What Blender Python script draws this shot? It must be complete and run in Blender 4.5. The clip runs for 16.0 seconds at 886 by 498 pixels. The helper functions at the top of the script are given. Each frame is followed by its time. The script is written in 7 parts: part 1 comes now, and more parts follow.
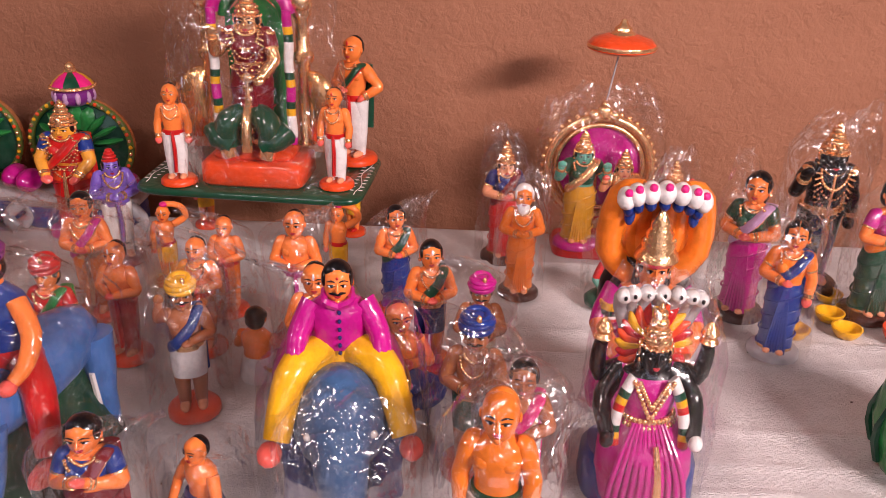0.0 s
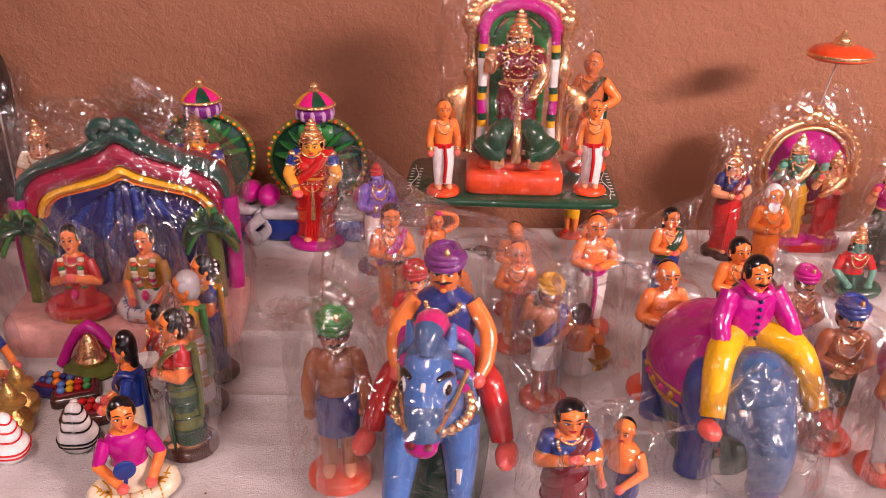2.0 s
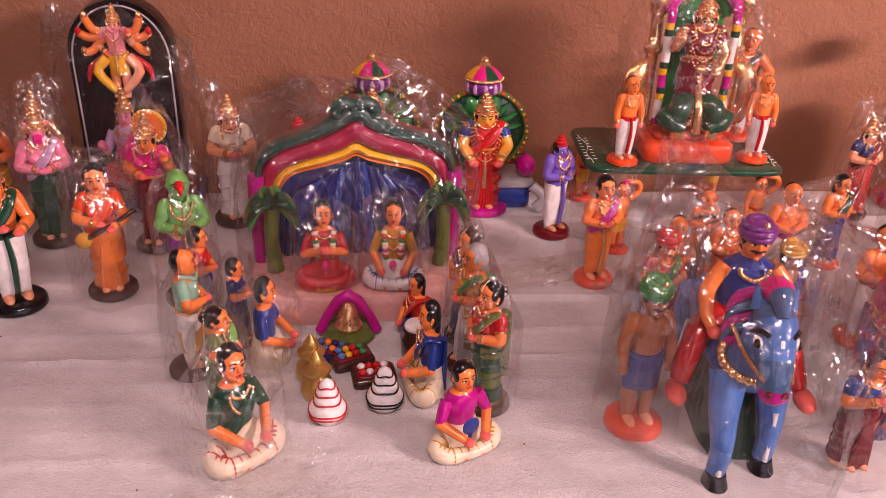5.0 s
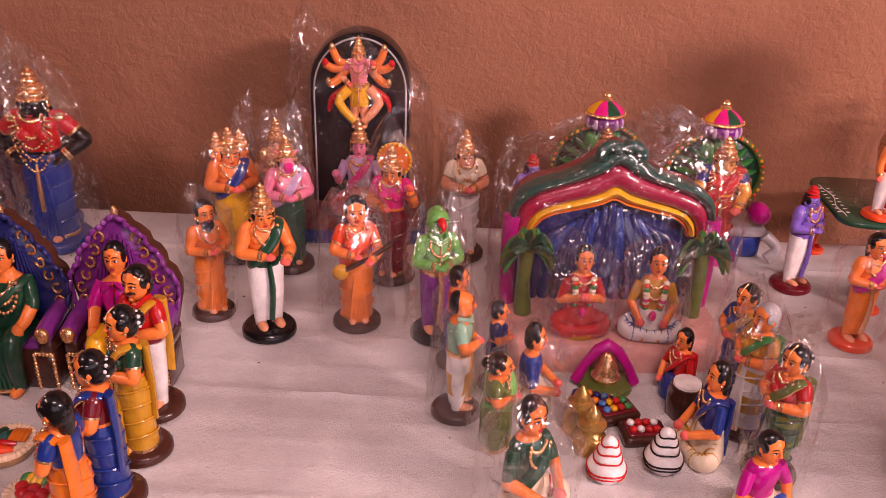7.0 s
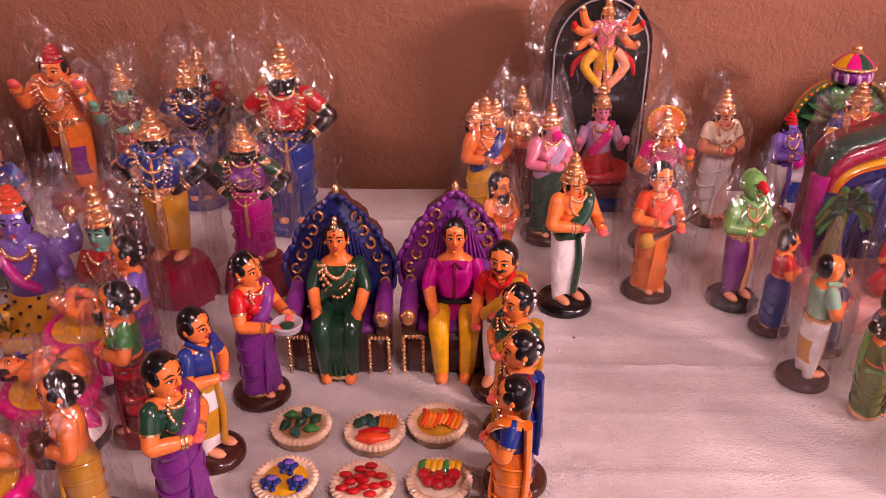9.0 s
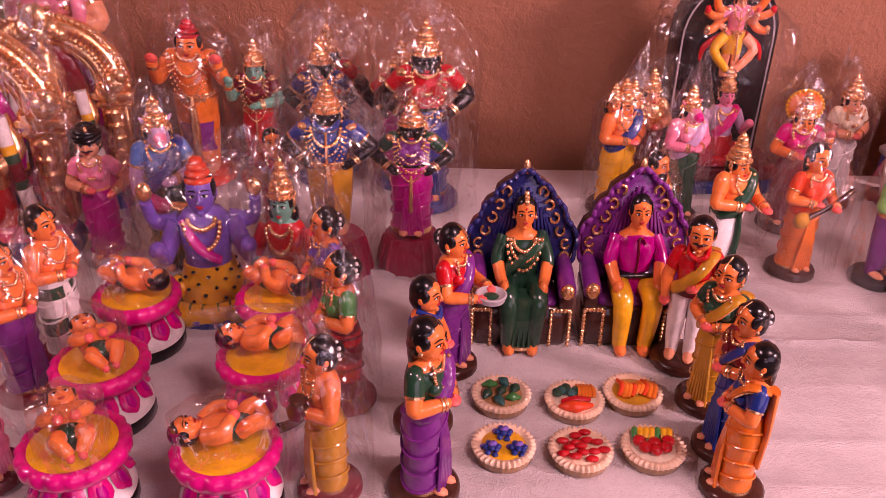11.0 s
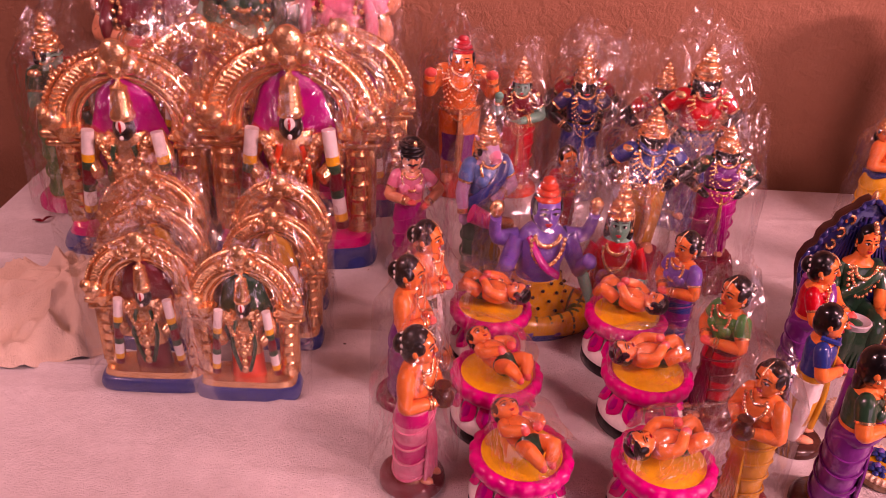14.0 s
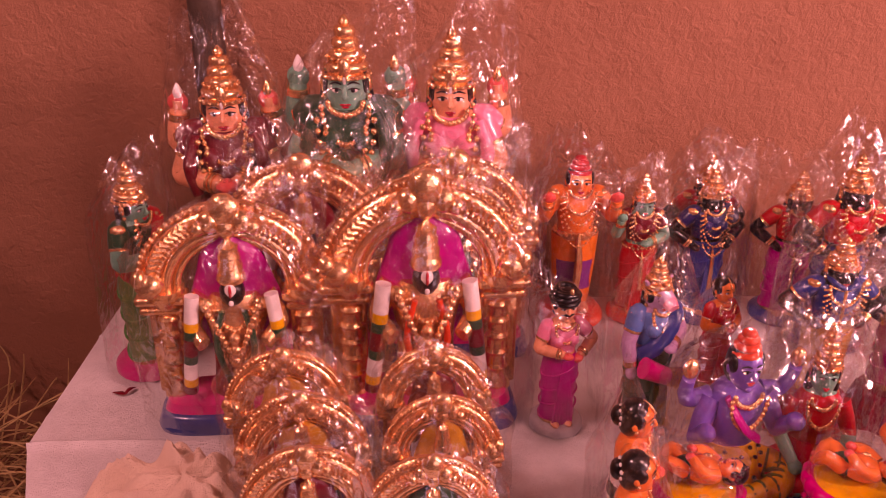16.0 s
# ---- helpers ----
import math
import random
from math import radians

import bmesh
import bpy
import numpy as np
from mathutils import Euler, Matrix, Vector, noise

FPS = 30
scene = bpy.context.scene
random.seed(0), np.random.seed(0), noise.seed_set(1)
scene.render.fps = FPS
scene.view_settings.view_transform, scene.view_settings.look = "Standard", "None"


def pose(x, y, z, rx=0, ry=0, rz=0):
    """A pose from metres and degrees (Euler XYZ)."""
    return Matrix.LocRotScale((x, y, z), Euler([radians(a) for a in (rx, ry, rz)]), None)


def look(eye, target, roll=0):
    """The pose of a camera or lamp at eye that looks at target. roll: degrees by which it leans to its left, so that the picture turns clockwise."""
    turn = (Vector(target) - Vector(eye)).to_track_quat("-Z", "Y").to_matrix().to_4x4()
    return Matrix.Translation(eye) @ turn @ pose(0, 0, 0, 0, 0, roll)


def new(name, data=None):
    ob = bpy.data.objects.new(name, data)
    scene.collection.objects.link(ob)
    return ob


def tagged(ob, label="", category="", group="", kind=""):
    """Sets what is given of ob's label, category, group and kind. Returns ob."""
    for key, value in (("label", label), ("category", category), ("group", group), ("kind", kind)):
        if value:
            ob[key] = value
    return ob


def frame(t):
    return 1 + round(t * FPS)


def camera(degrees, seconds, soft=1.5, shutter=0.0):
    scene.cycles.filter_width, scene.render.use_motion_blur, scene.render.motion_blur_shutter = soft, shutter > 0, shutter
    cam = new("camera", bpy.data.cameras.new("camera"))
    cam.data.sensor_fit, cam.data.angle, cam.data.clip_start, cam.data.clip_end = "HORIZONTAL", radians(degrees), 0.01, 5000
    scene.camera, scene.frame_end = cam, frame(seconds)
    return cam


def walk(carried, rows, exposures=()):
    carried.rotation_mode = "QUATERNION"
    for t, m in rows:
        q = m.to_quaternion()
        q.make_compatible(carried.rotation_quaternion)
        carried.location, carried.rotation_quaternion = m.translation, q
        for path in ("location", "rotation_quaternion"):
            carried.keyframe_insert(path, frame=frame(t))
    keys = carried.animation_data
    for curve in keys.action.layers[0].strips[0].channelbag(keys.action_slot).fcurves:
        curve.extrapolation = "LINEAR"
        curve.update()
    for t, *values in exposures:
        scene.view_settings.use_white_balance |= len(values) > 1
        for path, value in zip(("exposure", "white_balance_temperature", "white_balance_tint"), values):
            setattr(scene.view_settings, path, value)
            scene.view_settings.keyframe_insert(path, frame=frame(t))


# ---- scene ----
cam = camera(56.1, 16.0, soft=0.6)
METRES, EYE, TILT, LEAN, TURN = 2.5, 1.28, -25.07, -1.44, 3.0
ROWS = [
    (0.0, 0.0, 0.0, 0.0, 0.0, 0.0, -0.0),
    (0.5, -0.0496, 0.0053, 0.0088, 1.23, -0.05, -0.37),
    (1.0, -0.1134, 0.0134, 0.0145, 0.27, 0.05, 1.41),
    (1.5, -0.1446, 0.0049, 0.0145, -1.2, 0.26, 1.86),
    (2.0, -0.1623, -0.0295, 0.0009, -2.28, 0.31, 1.91),
    (2.5, -0.1812, -0.0573, -0.0037, -4.45, -0.23, 2.92),
    (3.0, -0.1952, -0.0691, -0.0022, -6.24, -1.83, 4.81),
    (3.5, -0.2336, -0.0602, 0.0046, -8.34, -3.15, 5.5),
    (4.0, -0.2678, -0.0561, 0.0089, -8.72, -3.47, 4.32),
    (6.5, -0.3748, -0.0391, 0.0262, -2.79, -2.21, 0.61),
    (7.0, -0.3994, -0.0317, 0.0288, -0.58, -1.45, -0.19),
    (7.5, -0.4395, -0.0096, 0.0395, 1.33, -1.55, -0.34),
    (8.0, -0.4718, -0.0036, 0.0407, 2.21, -2.41, -0.44),
    (8.5, -0.5179, -0.0083, 0.0355, 1.11, -3.44, 0.94),
    (9.0, -0.5545, -0.0164, 0.0317, -0.82, -3.58, 2.16),
    (9.5, -0.5831, -0.0219, 0.0261, -1.76, -3.19, 1.85),
    (10.0, -0.6036, -0.0222, 0.0246, -0.82, -3.09, 0.5),
    (12.5, -0.7277, -0.0272, 0.0358, -5.99, -6.81, 2.44),
    (13.0, -0.755, -0.036, 0.0355, -6.06, -6.23, 1.7),
    (13.5, -0.7808, -0.0426, 0.0374, -4.66, -5.15, 0.7),
    (14.0, -0.8048, -0.0322, 0.0415, -1.47, -4.66, -0.54),
    (14.5, -0.833, -0.0075, 0.0549, 1.17, -4.49, -0.69),
    (15.0, -0.8517, 0.0159, 0.0666, 1.82, -4.37, -0.0),
    (15.5, -0.8695, 0.0349, 0.0794, -0.03, -2.69, 1.27),
    (16.0, -0.8898, 0.0277, 0.0838, -3.67, -0.15, 2.82),
]
EXPOSURES = [(0.0, -0.06, 6500, 30), (1.0, 0.14, 6800, 38), (2.0, 0.18, 7000, 42), (4.0, 0.10, 7050, 48), (8.0, 0.38, 7450, 61), (12.5, 0.64, 7900, 102), (16.0, 0.74, 9800, 120)]
walk(cam, [(t, pose(0, 0, EYE, TILT, LEAN, TURN) @ pose(METRES * x, METRES * y, METRES * z, 90 + pitch, roll, yaw)) for t, x, y, z, yaw, pitch, roll in ROWS], EXPOSURES)

# ---- world and light ----
TABLE = 0.75
WALL_Y = 1.352
world = bpy.data.worlds.new("world")
scene.world = world
world.use_nodes = True
wn = world.node_tree
sky = wn.nodes.new("ShaderNodeTexSky")
sky.sky_type, sky.sun_disc, sky.sun_elevation, sky.sun_rotation = "NISHITA", False, radians(40), radians(200)
wn.links.new(sky.outputs[0], wn.nodes["Background"].inputs[0])
wn.nodes["Background"].inputs[1].default_value = 0.05


def area_lamp(name, m, power, sx, sy, colour):
    data = bpy.data.lights.new(name, "AREA")
    data.shape, data.size, data.size_y, data.energy, data.color = "RECTANGLE", sx, sy, power, colour
    ob = new(name, data)
    ob.matrix_world = m
    return ob


# added fill behind the camera, as daylight through an assumed, unseen shopfront
area_lamp("added_daylight_fill", look((0.6, -3.3, 1.5), (-0.6, 1.0, 0.9)), 18, 3.6, 2.2, (0.80, 0.89, 1.0))
# right key placed from the parasol's shadow; other two are added fill lamps
LAMPS = ((1.55, -0.85, 2.00, 90), (-0.75, -0.50, 2.40, 19), (-3.60, -0.10, 2.60, 16))
for lx, ly, lz, power in LAMPS:
    area_lamp("added_lamp_glow", look((lx, ly, lz), (lx * 0.35, 1.2, 0.9)), power, 0.8, 0.12, (1.0, 0.9, 0.8))

# ---- materials ----


def nodes_of(name):
    m = bpy.data.materials.new(name)
    m.use_nodes = True
    return m, m.node_tree, m.node_tree.nodes["Principled BSDF"]


def node(nt, kind, **values):
    n = nt.nodes.new(kind)
    for key, v in values.items():
        n.inputs[key.replace("_", " ")].default_value = v
    return n


def bump_from(nt, bsdf, sources):
    """sources: (socket, strength, distance), chained."""
    last = None
    for socket, strength, distance in sources:
        b = node(nt, "ShaderNodeBump", Strength=strength, Distance=distance)
        nt.links.new(socket, b.inputs["Height"])
        if last:
            nt.links.new(last, b.inputs["Normal"])
        last = b.outputs[0]
    nt.links.new(last, bsdf.inputs["Normal"])


def mottled(nt, bsdf, a, b, scale, detail=6.0, lo=0.35, hi=0.65):
    tc = nt.nodes.new("ShaderNodeTexCoord")
    n = node(nt, "ShaderNodeTexNoise", Scale=scale, Detail=detail, Roughness=0.6)
    nt.links.new(tc.outputs["Object"], n.inputs["Vector"])
    r = nt.nodes.new("ShaderNodeValToRGB")
    r.color_ramp.elements[0].position, r.color_ramp.elements[0].color = lo, (*a, 1)
    r.color_ramp.elements[1].position, r.color_ramp.elements[1].color = hi, (*b, 1)
    nt.links.new(n.outputs["Fac"], r.inputs[0])
    nt.links.new(r.outputs[0], bsdf.inputs["Base Color"])
    return tc, n, r


def paint(name, colour, rough=0.3, coat=0.75):
    m, nt, b = nodes_of(name)
    dark = tuple(c * 0.74 for c in colour)
    tc, n, r = mottled(nt, b, dark, colour, 55, 5, 0.3, 0.6)
    fine = node(nt, "ShaderNodeTexNoise", Scale=240, Detail=3)
    lump = node(nt, "ShaderNodeTexNoise", Scale=75, Detail=2)
    for x in (fine, lump):
        nt.links.new(tc.outputs["Object"], x.inputs["Vector"])
    bump_from(nt, b, [(lump.outputs["Fac"], 0.45, 0.004), (fine.outputs["Fac"], 0.15, 0.0006)])
    b.inputs["Roughness"].default_value = rough
    b.inputs["Specular IOR Level"].default_value = 0.2
    b.inputs["Coat Weight"].default_value = coat
    b.inputs["Coat Roughness"].default_value = 0.06
    skim = node(nt, "ShaderNodeBump", Strength=0.35, Distance=0.003)
    nt.links.new(lump.outputs["Fac"], skim.inputs["Height"])
    nt.links.new(skim.outputs[0], b.inputs["Coat Normal"])
    return m


def gilt(name, colour, rough):
    m, nt, b = nodes_of(name)
    tc, n, r = mottled(nt, b, tuple(c * 0.78 for c in colour), colour, 120, 5, 0.3, 0.55)
    v = node(nt, "ShaderNodeTexVoronoi", Scale=330)
    nt.links.new(tc.outputs["Object"], v.inputs["Vector"])
    bump_from(nt, b, [(v.outputs["Distance"], 0.16, 0.002), (n.outputs["Fac"], 0.18, 0.003)])
    b.inputs["Metallic"].default_value = 0.85
    b.inputs["Roughness"].default_value = rough
    return m


PALETTE = {
    "skin": (0.90, 0.225, 0.045), "fair": (0.88, 0.36, 0.19), "brown_skin": (0.40, 0.13, 0.05), "red": (0.56, 0.016, 0.012), "orange_red": (0.8, 0.075, 0.014),
    "orange": (0.84, 0.2, 0.018), "maroon": (0.17, 0.008, 0.014), "magenta": (0.5, 0.01, 0.22), "pink": (0.85, 0.22, 0.34), "hot_pink": (0.74, 0.02, 0.2),
    "purple": (0.19, 0.026, 0.21), "violet": (0.18, 0.1, 0.46), "blue": (0.010, 0.036, 0.22), "navy": (0.015, 0.02, 0.12), "sky_blue": (0.055, 0.17, 0.46),
    "green": (0.016, 0.22, 0.05), "dark_green": (0.006, 0.058, 0.03), "lime": (0.12, 0.38, 0.09), "moss": (0.11, 0.15, 0.03), "teal": (0.008, 0.115, 0.105),
    "yellow": (0.83, 0.41, 0.01), "mustard": (0.58, 0.27, 0.018), "white": (0.80, 0.76, 0.74), "cream": (0.78, 0.66, 0.48), "black": (0.005, 0.004, 0.005),
    "dark_brown": (0.055, 0.016, 0.010), "green_skin": (0.10, 0.36, 0.28), "grey": (0.42, 0.40, 0.42), "mustard_skin": (0.86, 0.36, 0.04), "clay_tan": (0.42, 0.22, 0.09), "flesh": (0.80, 0.40, 0.35), "pale_rim": (0.86, 0.62, 0.42), "pine": (0.007, 0.060, 0.048), "mint": (0.20, 0.42, 0.30), "lips": (0.45, 0.02, 0.03), "red_glitter": (0.36, 0.012, 0.05), "lilac": (0.50, 0.30, 0.50), "palm": (0.86, 0.13, 0.10), "slate": (0.05, 0.12, 0.26),
}
MATS = {k: paint("paint_" + k, v) for k, v in PALETTE.items()}
MATS["gold"] = gilt("gold_paint", (0.96, 0.56, 0.28), 0.22)
MATS["old_gold"] = gilt("old_gold_paint", (0.86, 0.45, 0.20), 0.25)
MATS["brass"] = gilt("brass", (0.62, 0.38, 0.12), 0.3)


def plaster_material():
    m, nt, b = nodes_of("textured_plaster")
    tc, n, r = mottled(nt, b, (0.255, 0.100, 0.052), (0.335, 0.140, 0.076), 1.6, 8, 0.3, 0.7)
    a = node(nt, "ShaderNodeTexNoise", Scale=230, Detail=6, Roughness=0.6)
    c = node(nt, "ShaderNodeTexNoise", Scale=70, Detail=3, Distortion=0.6)
    d = node(nt, "ShaderNodeTexNoise", Scale=9, Detail=3)
    for x in (a, c, d):
        nt.links.new(tc.outputs["Object"], x.inputs["Vector"])
    bump_from(nt, b, [(a.outputs["Fac"], 0.42, 0.006), (c.outputs["Fac"], 0.42, 0.010), (d.outputs["Fac"], 0.35, 0.03)])
    b.inputs["Roughness"].default_value = 0.8
    return m


def cloth_material(name, a, c):
    m, nt, b = nodes_of(name)
    tc, n, r = mottled(nt, b, a, c, 5.0, 12, 0.3, 0.68)
    n.inputs["Roughness"].default_value = 0.8
    heights = []
    for stretch in ((1100, 240, 240), (240, 1100, 240)):
        grain = nt.nodes.new("ShaderNodeMapping")
        grain.inputs["Scale"].default_value = stretch
        w = node(nt, "ShaderNodeTexNoise", Scale=1.0, Detail=3)
        nt.links.new(tc.outputs["Object"], grain.inputs["Vector"])
        nt.links.new(grain.outputs[0], w.inputs["Vector"])
        heights.append((w.outputs["Fac"], 1.0, 0.0016))
    big = node(nt, "ShaderNodeTexNoise", Scale=16, Detail=5)
    nt.links.new(tc.outputs["Object"], big.inputs["Vector"])
    fold = node(nt, "ShaderNodeTexNoise", Scale=4, Detail=4, Distortion=0.8)
    nt.links.new(tc.outputs["Object"], fold.inputs["Vector"])
    bump_from(nt, b, heights + [(big.outputs["Fac"], 0.5, 0.010), (fold.outputs["Fac"], 0.3, 0.02)])
    b.inputs["Roughness"].default_value = 0.9
    return m


def plain_material(name, a, c, scale=8, rough=0.8):
    m, nt, b = nodes_of(name)
    tc, n, r = mottled(nt, b, a, c, scale, 8, 0.3, 0.7)
    bump_from(nt, b, [(n.outputs["Fac"], 0.4, 0.01)])
    b.inputs["Roughness"].default_value = rough
    return m


def plastic_material():
    """Thin clear film: see-through, with sharp streaks of gloss along its creases."""
    m, nt, b = nodes_of("clear_plastic_film")
    nt.nodes.remove(b)
    tc = nt.nodes.new("ShaderNodeTexCoord")
    flat = nt.nodes.new("ShaderNodeMapping")
    flat.inputs["Rotation"].default_value = (0.5, 0.3, 0.2)
    flat.inputs["Scale"].default_value = (1.0, 1.0, 0.55)
    cell = node(nt, "ShaderNodeTexVoronoi", Scale=36.0)
    apart, tilt, lean = (nt.nodes.new("ShaderNodeVectorMath") for _ in range(3))
    apart.operation, tilt.operation, lean.operation = "SUBTRACT", "SUBTRACT", "DOT_PRODUCT"
    tilt.inputs[1].default_value = (0.5, 0.5, 0.5)
    nt.links.new(tc.outputs["Object"], flat.inputs["Vector"])
    nt.links.new(flat.outputs[0], cell.inputs["Vector"])
    nt.links.new(flat.outputs[0], apart.inputs[0])
    nt.links.new(cell.outputs["Position"], apart.inputs[1])
    nt.links.new(cell.outputs["Color"], tilt.inputs[0])
    nt.links.new(apart.outputs[0], lean.inputs[0])
    nt.links.new(tilt.outputs[0], lean.inputs[1])
    facet = node(nt, "ShaderNodeBump", Strength=0.8, Distance=0.6)
    nt.links.new(lean.outputs["Value"], facet.inputs["Height"])
    last = facet.outputs[0]
    for turn, stretch, scale, strength, distance, sharp in ((40, (1.0, 1.0, 0.55), 30, 0.9, 0.0022, 16.0), (-50, (1.0, 1.0, 0.5), 58, 0.7, 0.0012, 12.0), (10, (1.0, 1.0, 1.0), 13, 0.6, 0.010, 1.0)):
        mp = nt.nodes.new("ShaderNodeMapping")
        mp.inputs["Rotation"].default_value = (radians(turn), radians(turn * 0.6), 0)
        mp.inputs["Scale"].default_value = stretch
        n = node(nt, "ShaderNodeTexNoise", Scale=scale, Detail=1.0, Roughness=0.5, Distortion=0.7)
        nt.links.new(tc.outputs["Object"], mp.inputs["Vector"])
        nt.links.new(mp.outputs[0], n.inputs["Vector"])
        height = n.outputs["Fac"]
        for operation, value in (("SUBTRACT", 0.5), ("ABSOLUTE", 0.0), ("MULTIPLY", -2.0), ("ADD", 1.0), ("POWER", sharp)):
            step = nt.nodes.new("ShaderNodeMath")
            step.operation, step.inputs[1].default_value = operation, value
            nt.links.new(height, step.inputs[0])
            height = step.outputs[0]
        bp = node(nt, "ShaderNodeBump", Strength=strength, Distance=distance)
        nt.links.new(height, bp.inputs["Height"])
        nt.links.new(last, bp.inputs["Normal"])
        last = bp.outputs[0]
    gloss = node(nt, "ShaderNodeBsdfGlossy", Roughness=0.12)
    gloss.inputs["Color"].default_value = (1, 1, 1, 1)
    nt.links.new(last, gloss.inputs["Normal"])
    clear = nt.nodes.new("ShaderNodeBsdfTransparent")
    clear.inputs["Color"].default_value = (0.99, 0.985, 0.98, 1)
    haze = nt.nodes.new("ShaderNodeBsdfDiffuse")
    haze.inputs["Color"].default_value = (0.9, 0.9, 0.9, 1)
    mix1 = node(nt, "ShaderNodeMixShader", Fac=0.004)
    nt.links.new(clear.outputs[0], mix1.inputs[1])
    nt.links.new(haze.outputs[0], mix1.inputs[2])
    fres = node(nt, "ShaderNodeFresnel", IOR=1.38)
    lift = nt.nodes.new("ShaderNodeMath")
    lift.operation, lift.inputs[1].default_value, lift.use_clamp = "MULTIPLY_ADD", 0.22, True
    lift.inputs[2].default_value = 0.065
    nt.links.new(fres.outputs[0], lift.inputs[0])
    mix2 = nt.nodes.new("ShaderNodeMixShader")
    nt.links.new(lift.outputs[0], mix2.inputs[0])
    nt.links.new(mix1.outputs[0], mix2.inputs[1])
    nt.links.new(gloss.outputs[0], mix2.inputs[2])
    nt.links.new(mix2.outputs[0], nt.nodes["Material Output"].inputs["Surface"])
    return m


PLASTER = plaster_material()
CLOTH = cloth_material("white_cotton_sheet", (0.54, 0.50, 0.49), (0.80, 0.77, 0.77))
RAG = cloth_material("unbleached_cotton", (0.70, 0.52, 0.39), (0.80, 0.63, 0.49))
FLOOR = plain_material("concrete_floor", (0.10, 0.065, 0.045), (0.17, 0.11, 0.08), 6)
# ceiling is added and unseen; its dark colour cuts the light it bounces
CEILING = plain_material("dark_ceiling", (0.10, 0.08, 0.07), (0.16, 0.13, 0.11), 3)
STRAW = plain_material("dry_straw", (0.30, 0.18, 0.07), (0.50, 0.33, 0.14), 30)
WOOD = plain_material("dark_wood", (0.03, 0.018, 0.012), (0.07, 0.04, 0.025), 20, 0.6)
FILM = plastic_material()

# ---- mesh tools ----
TAU = 2 * math.pi


class Shape:
    """Collects painted lofts, balls and tubes into one mesh."""

    def __init__(self, scale=1.0):
        self.v, self.f, self.m, self.names, self.k = [], [], [], [], scale

    def slot(self, name):
        if name not in self.names:
            self.names.append(name)
        return self.names.index(name)

    def quad_rings(self, rings, mats, close=True, caps=True):
        """rings: lists of n points. mats: one name, or one for each band."""
        n, start = len(rings[0]), len(self.v)
        for ring in rings:
            self.v += [tuple(c * self.k for c in p) for p in ring]
        for i in range(len(rings) - 1):
            s = self.slot(mats if isinstance(mats, str) else mats[min(i, len(mats) - 1)])
            for j in range(n if close else n - 1):
                a, b = start + i * n + j, start + i * n + (j + 1) % n
                self.f.append((a, b, b + n, a + n))
                self.m.append(s)
        if caps and close:
            first = mats if isinstance(mats, str) else mats[0]
            last = mats if isinstance(mats, str) else mats[-1]
            self.f.append(tuple(start + j for j in reversed(range(n))))
            self.m.append(self.slot(first))
            end = start + (len(rings) - 1) * n
            self.f.append(tuple(end + j for j in range(n)))
            self.m.append(self.slot(last))

    def loft(self, rows, mats, n=18, power=2.0):
        """rows: (x, y, z, rx, ry), bottom to top."""
        rings = []
        for x, y, z, rx, ry in rows:
            ring = []
            for j in range(n):
                a = TAU * j / n
                c, s = math.cos(a), math.sin(a)
                ring.append((x + rx * math.copysign(abs(c) ** (2 / power), c), y + ry * math.copysign(abs(s) ** (2 / power), s), z))
            rings.append(ring)
        self.quad_rings(rings, mats)

    def lathe(self, x, y, profile, mats, n=18):
        self.loft([(x, y, z, r, r) for z, r in profile], mats, n)

    def ball(self, x, y, z, rx, ry, rz, mat, n=14, k=9, lo=-1.0, hi=1.0):
        rows = []
        for i in range(k + 1):
            a = math.pi / 2 * (lo + (hi - lo) * i / k)
            c = max(math.cos(a), 0.02)
            rows.append((x, y, z + rz * math.sin(a), rx * c, ry * c))
        self.loft(rows, mat, n)

    def dot(self, x, y, z, r, mat, flat=1.0):
        self.ball(x, y, z, r, r * flat, r, mat, 7, 4)

    def tube(self, pts, radii, mats, n=9, flat=1.0):
        pts = [Vector(p) for p in pts]
        if isinstance(radii, (int, float)):
            radii = [radii] * len(pts)
        if 3 <= len(pts) <= 6:
            fine, widths = [], []
            for i in range(len(pts) - 1):
                a, b, c, d = (min(max(i + e, 0), len(pts) - 1) for e in (-1, 0, 1, 2))
                for j in range(3):
                    f = j / 3
                    w = (-0.5 * f + f * f - 0.5 * f ** 3, 1 - 2.5 * f * f + 1.5 * f ** 3, 0.5 * f + 2 * f * f - 1.5 * f ** 3, -0.5 * f * f + 0.5 * f ** 3)
                    fine.append(pts[a] * w[0] + pts[b] * w[1] + pts[c] * w[2] + pts[d] * w[3])
                    widths.append(radii[b] * (1 - f) + radii[c] * f)
            if not isinstance(mats, str):
                mats = [mats[min(i // 3, len(mats) - 1)] for i in range(3 * len(pts) - 3)]
            pts, radii = fine + [pts[-1]], widths + [radii[-1]]
        rings, up = [], None
        for i, p in enumerate(pts):
            d = (pts[min(i + 1, len(pts) - 1)] - pts[max(i - 1, 0)]).normalized()
            if up is None:
                up = Vector((0, 0, 1)) if abs(d.z) < 0.8 else Vector((0, 1, 0))
            side = d.cross(up).normalized()
            up = side.cross(d).normalized()
            rings.append([tuple(p + side * (radii[i] * math.cos(TAU * j / n)) + up * (radii[i] * flat * math.sin(TAU * j / n))) for j in range(n)])
        self.quad_rings(rings, mats)

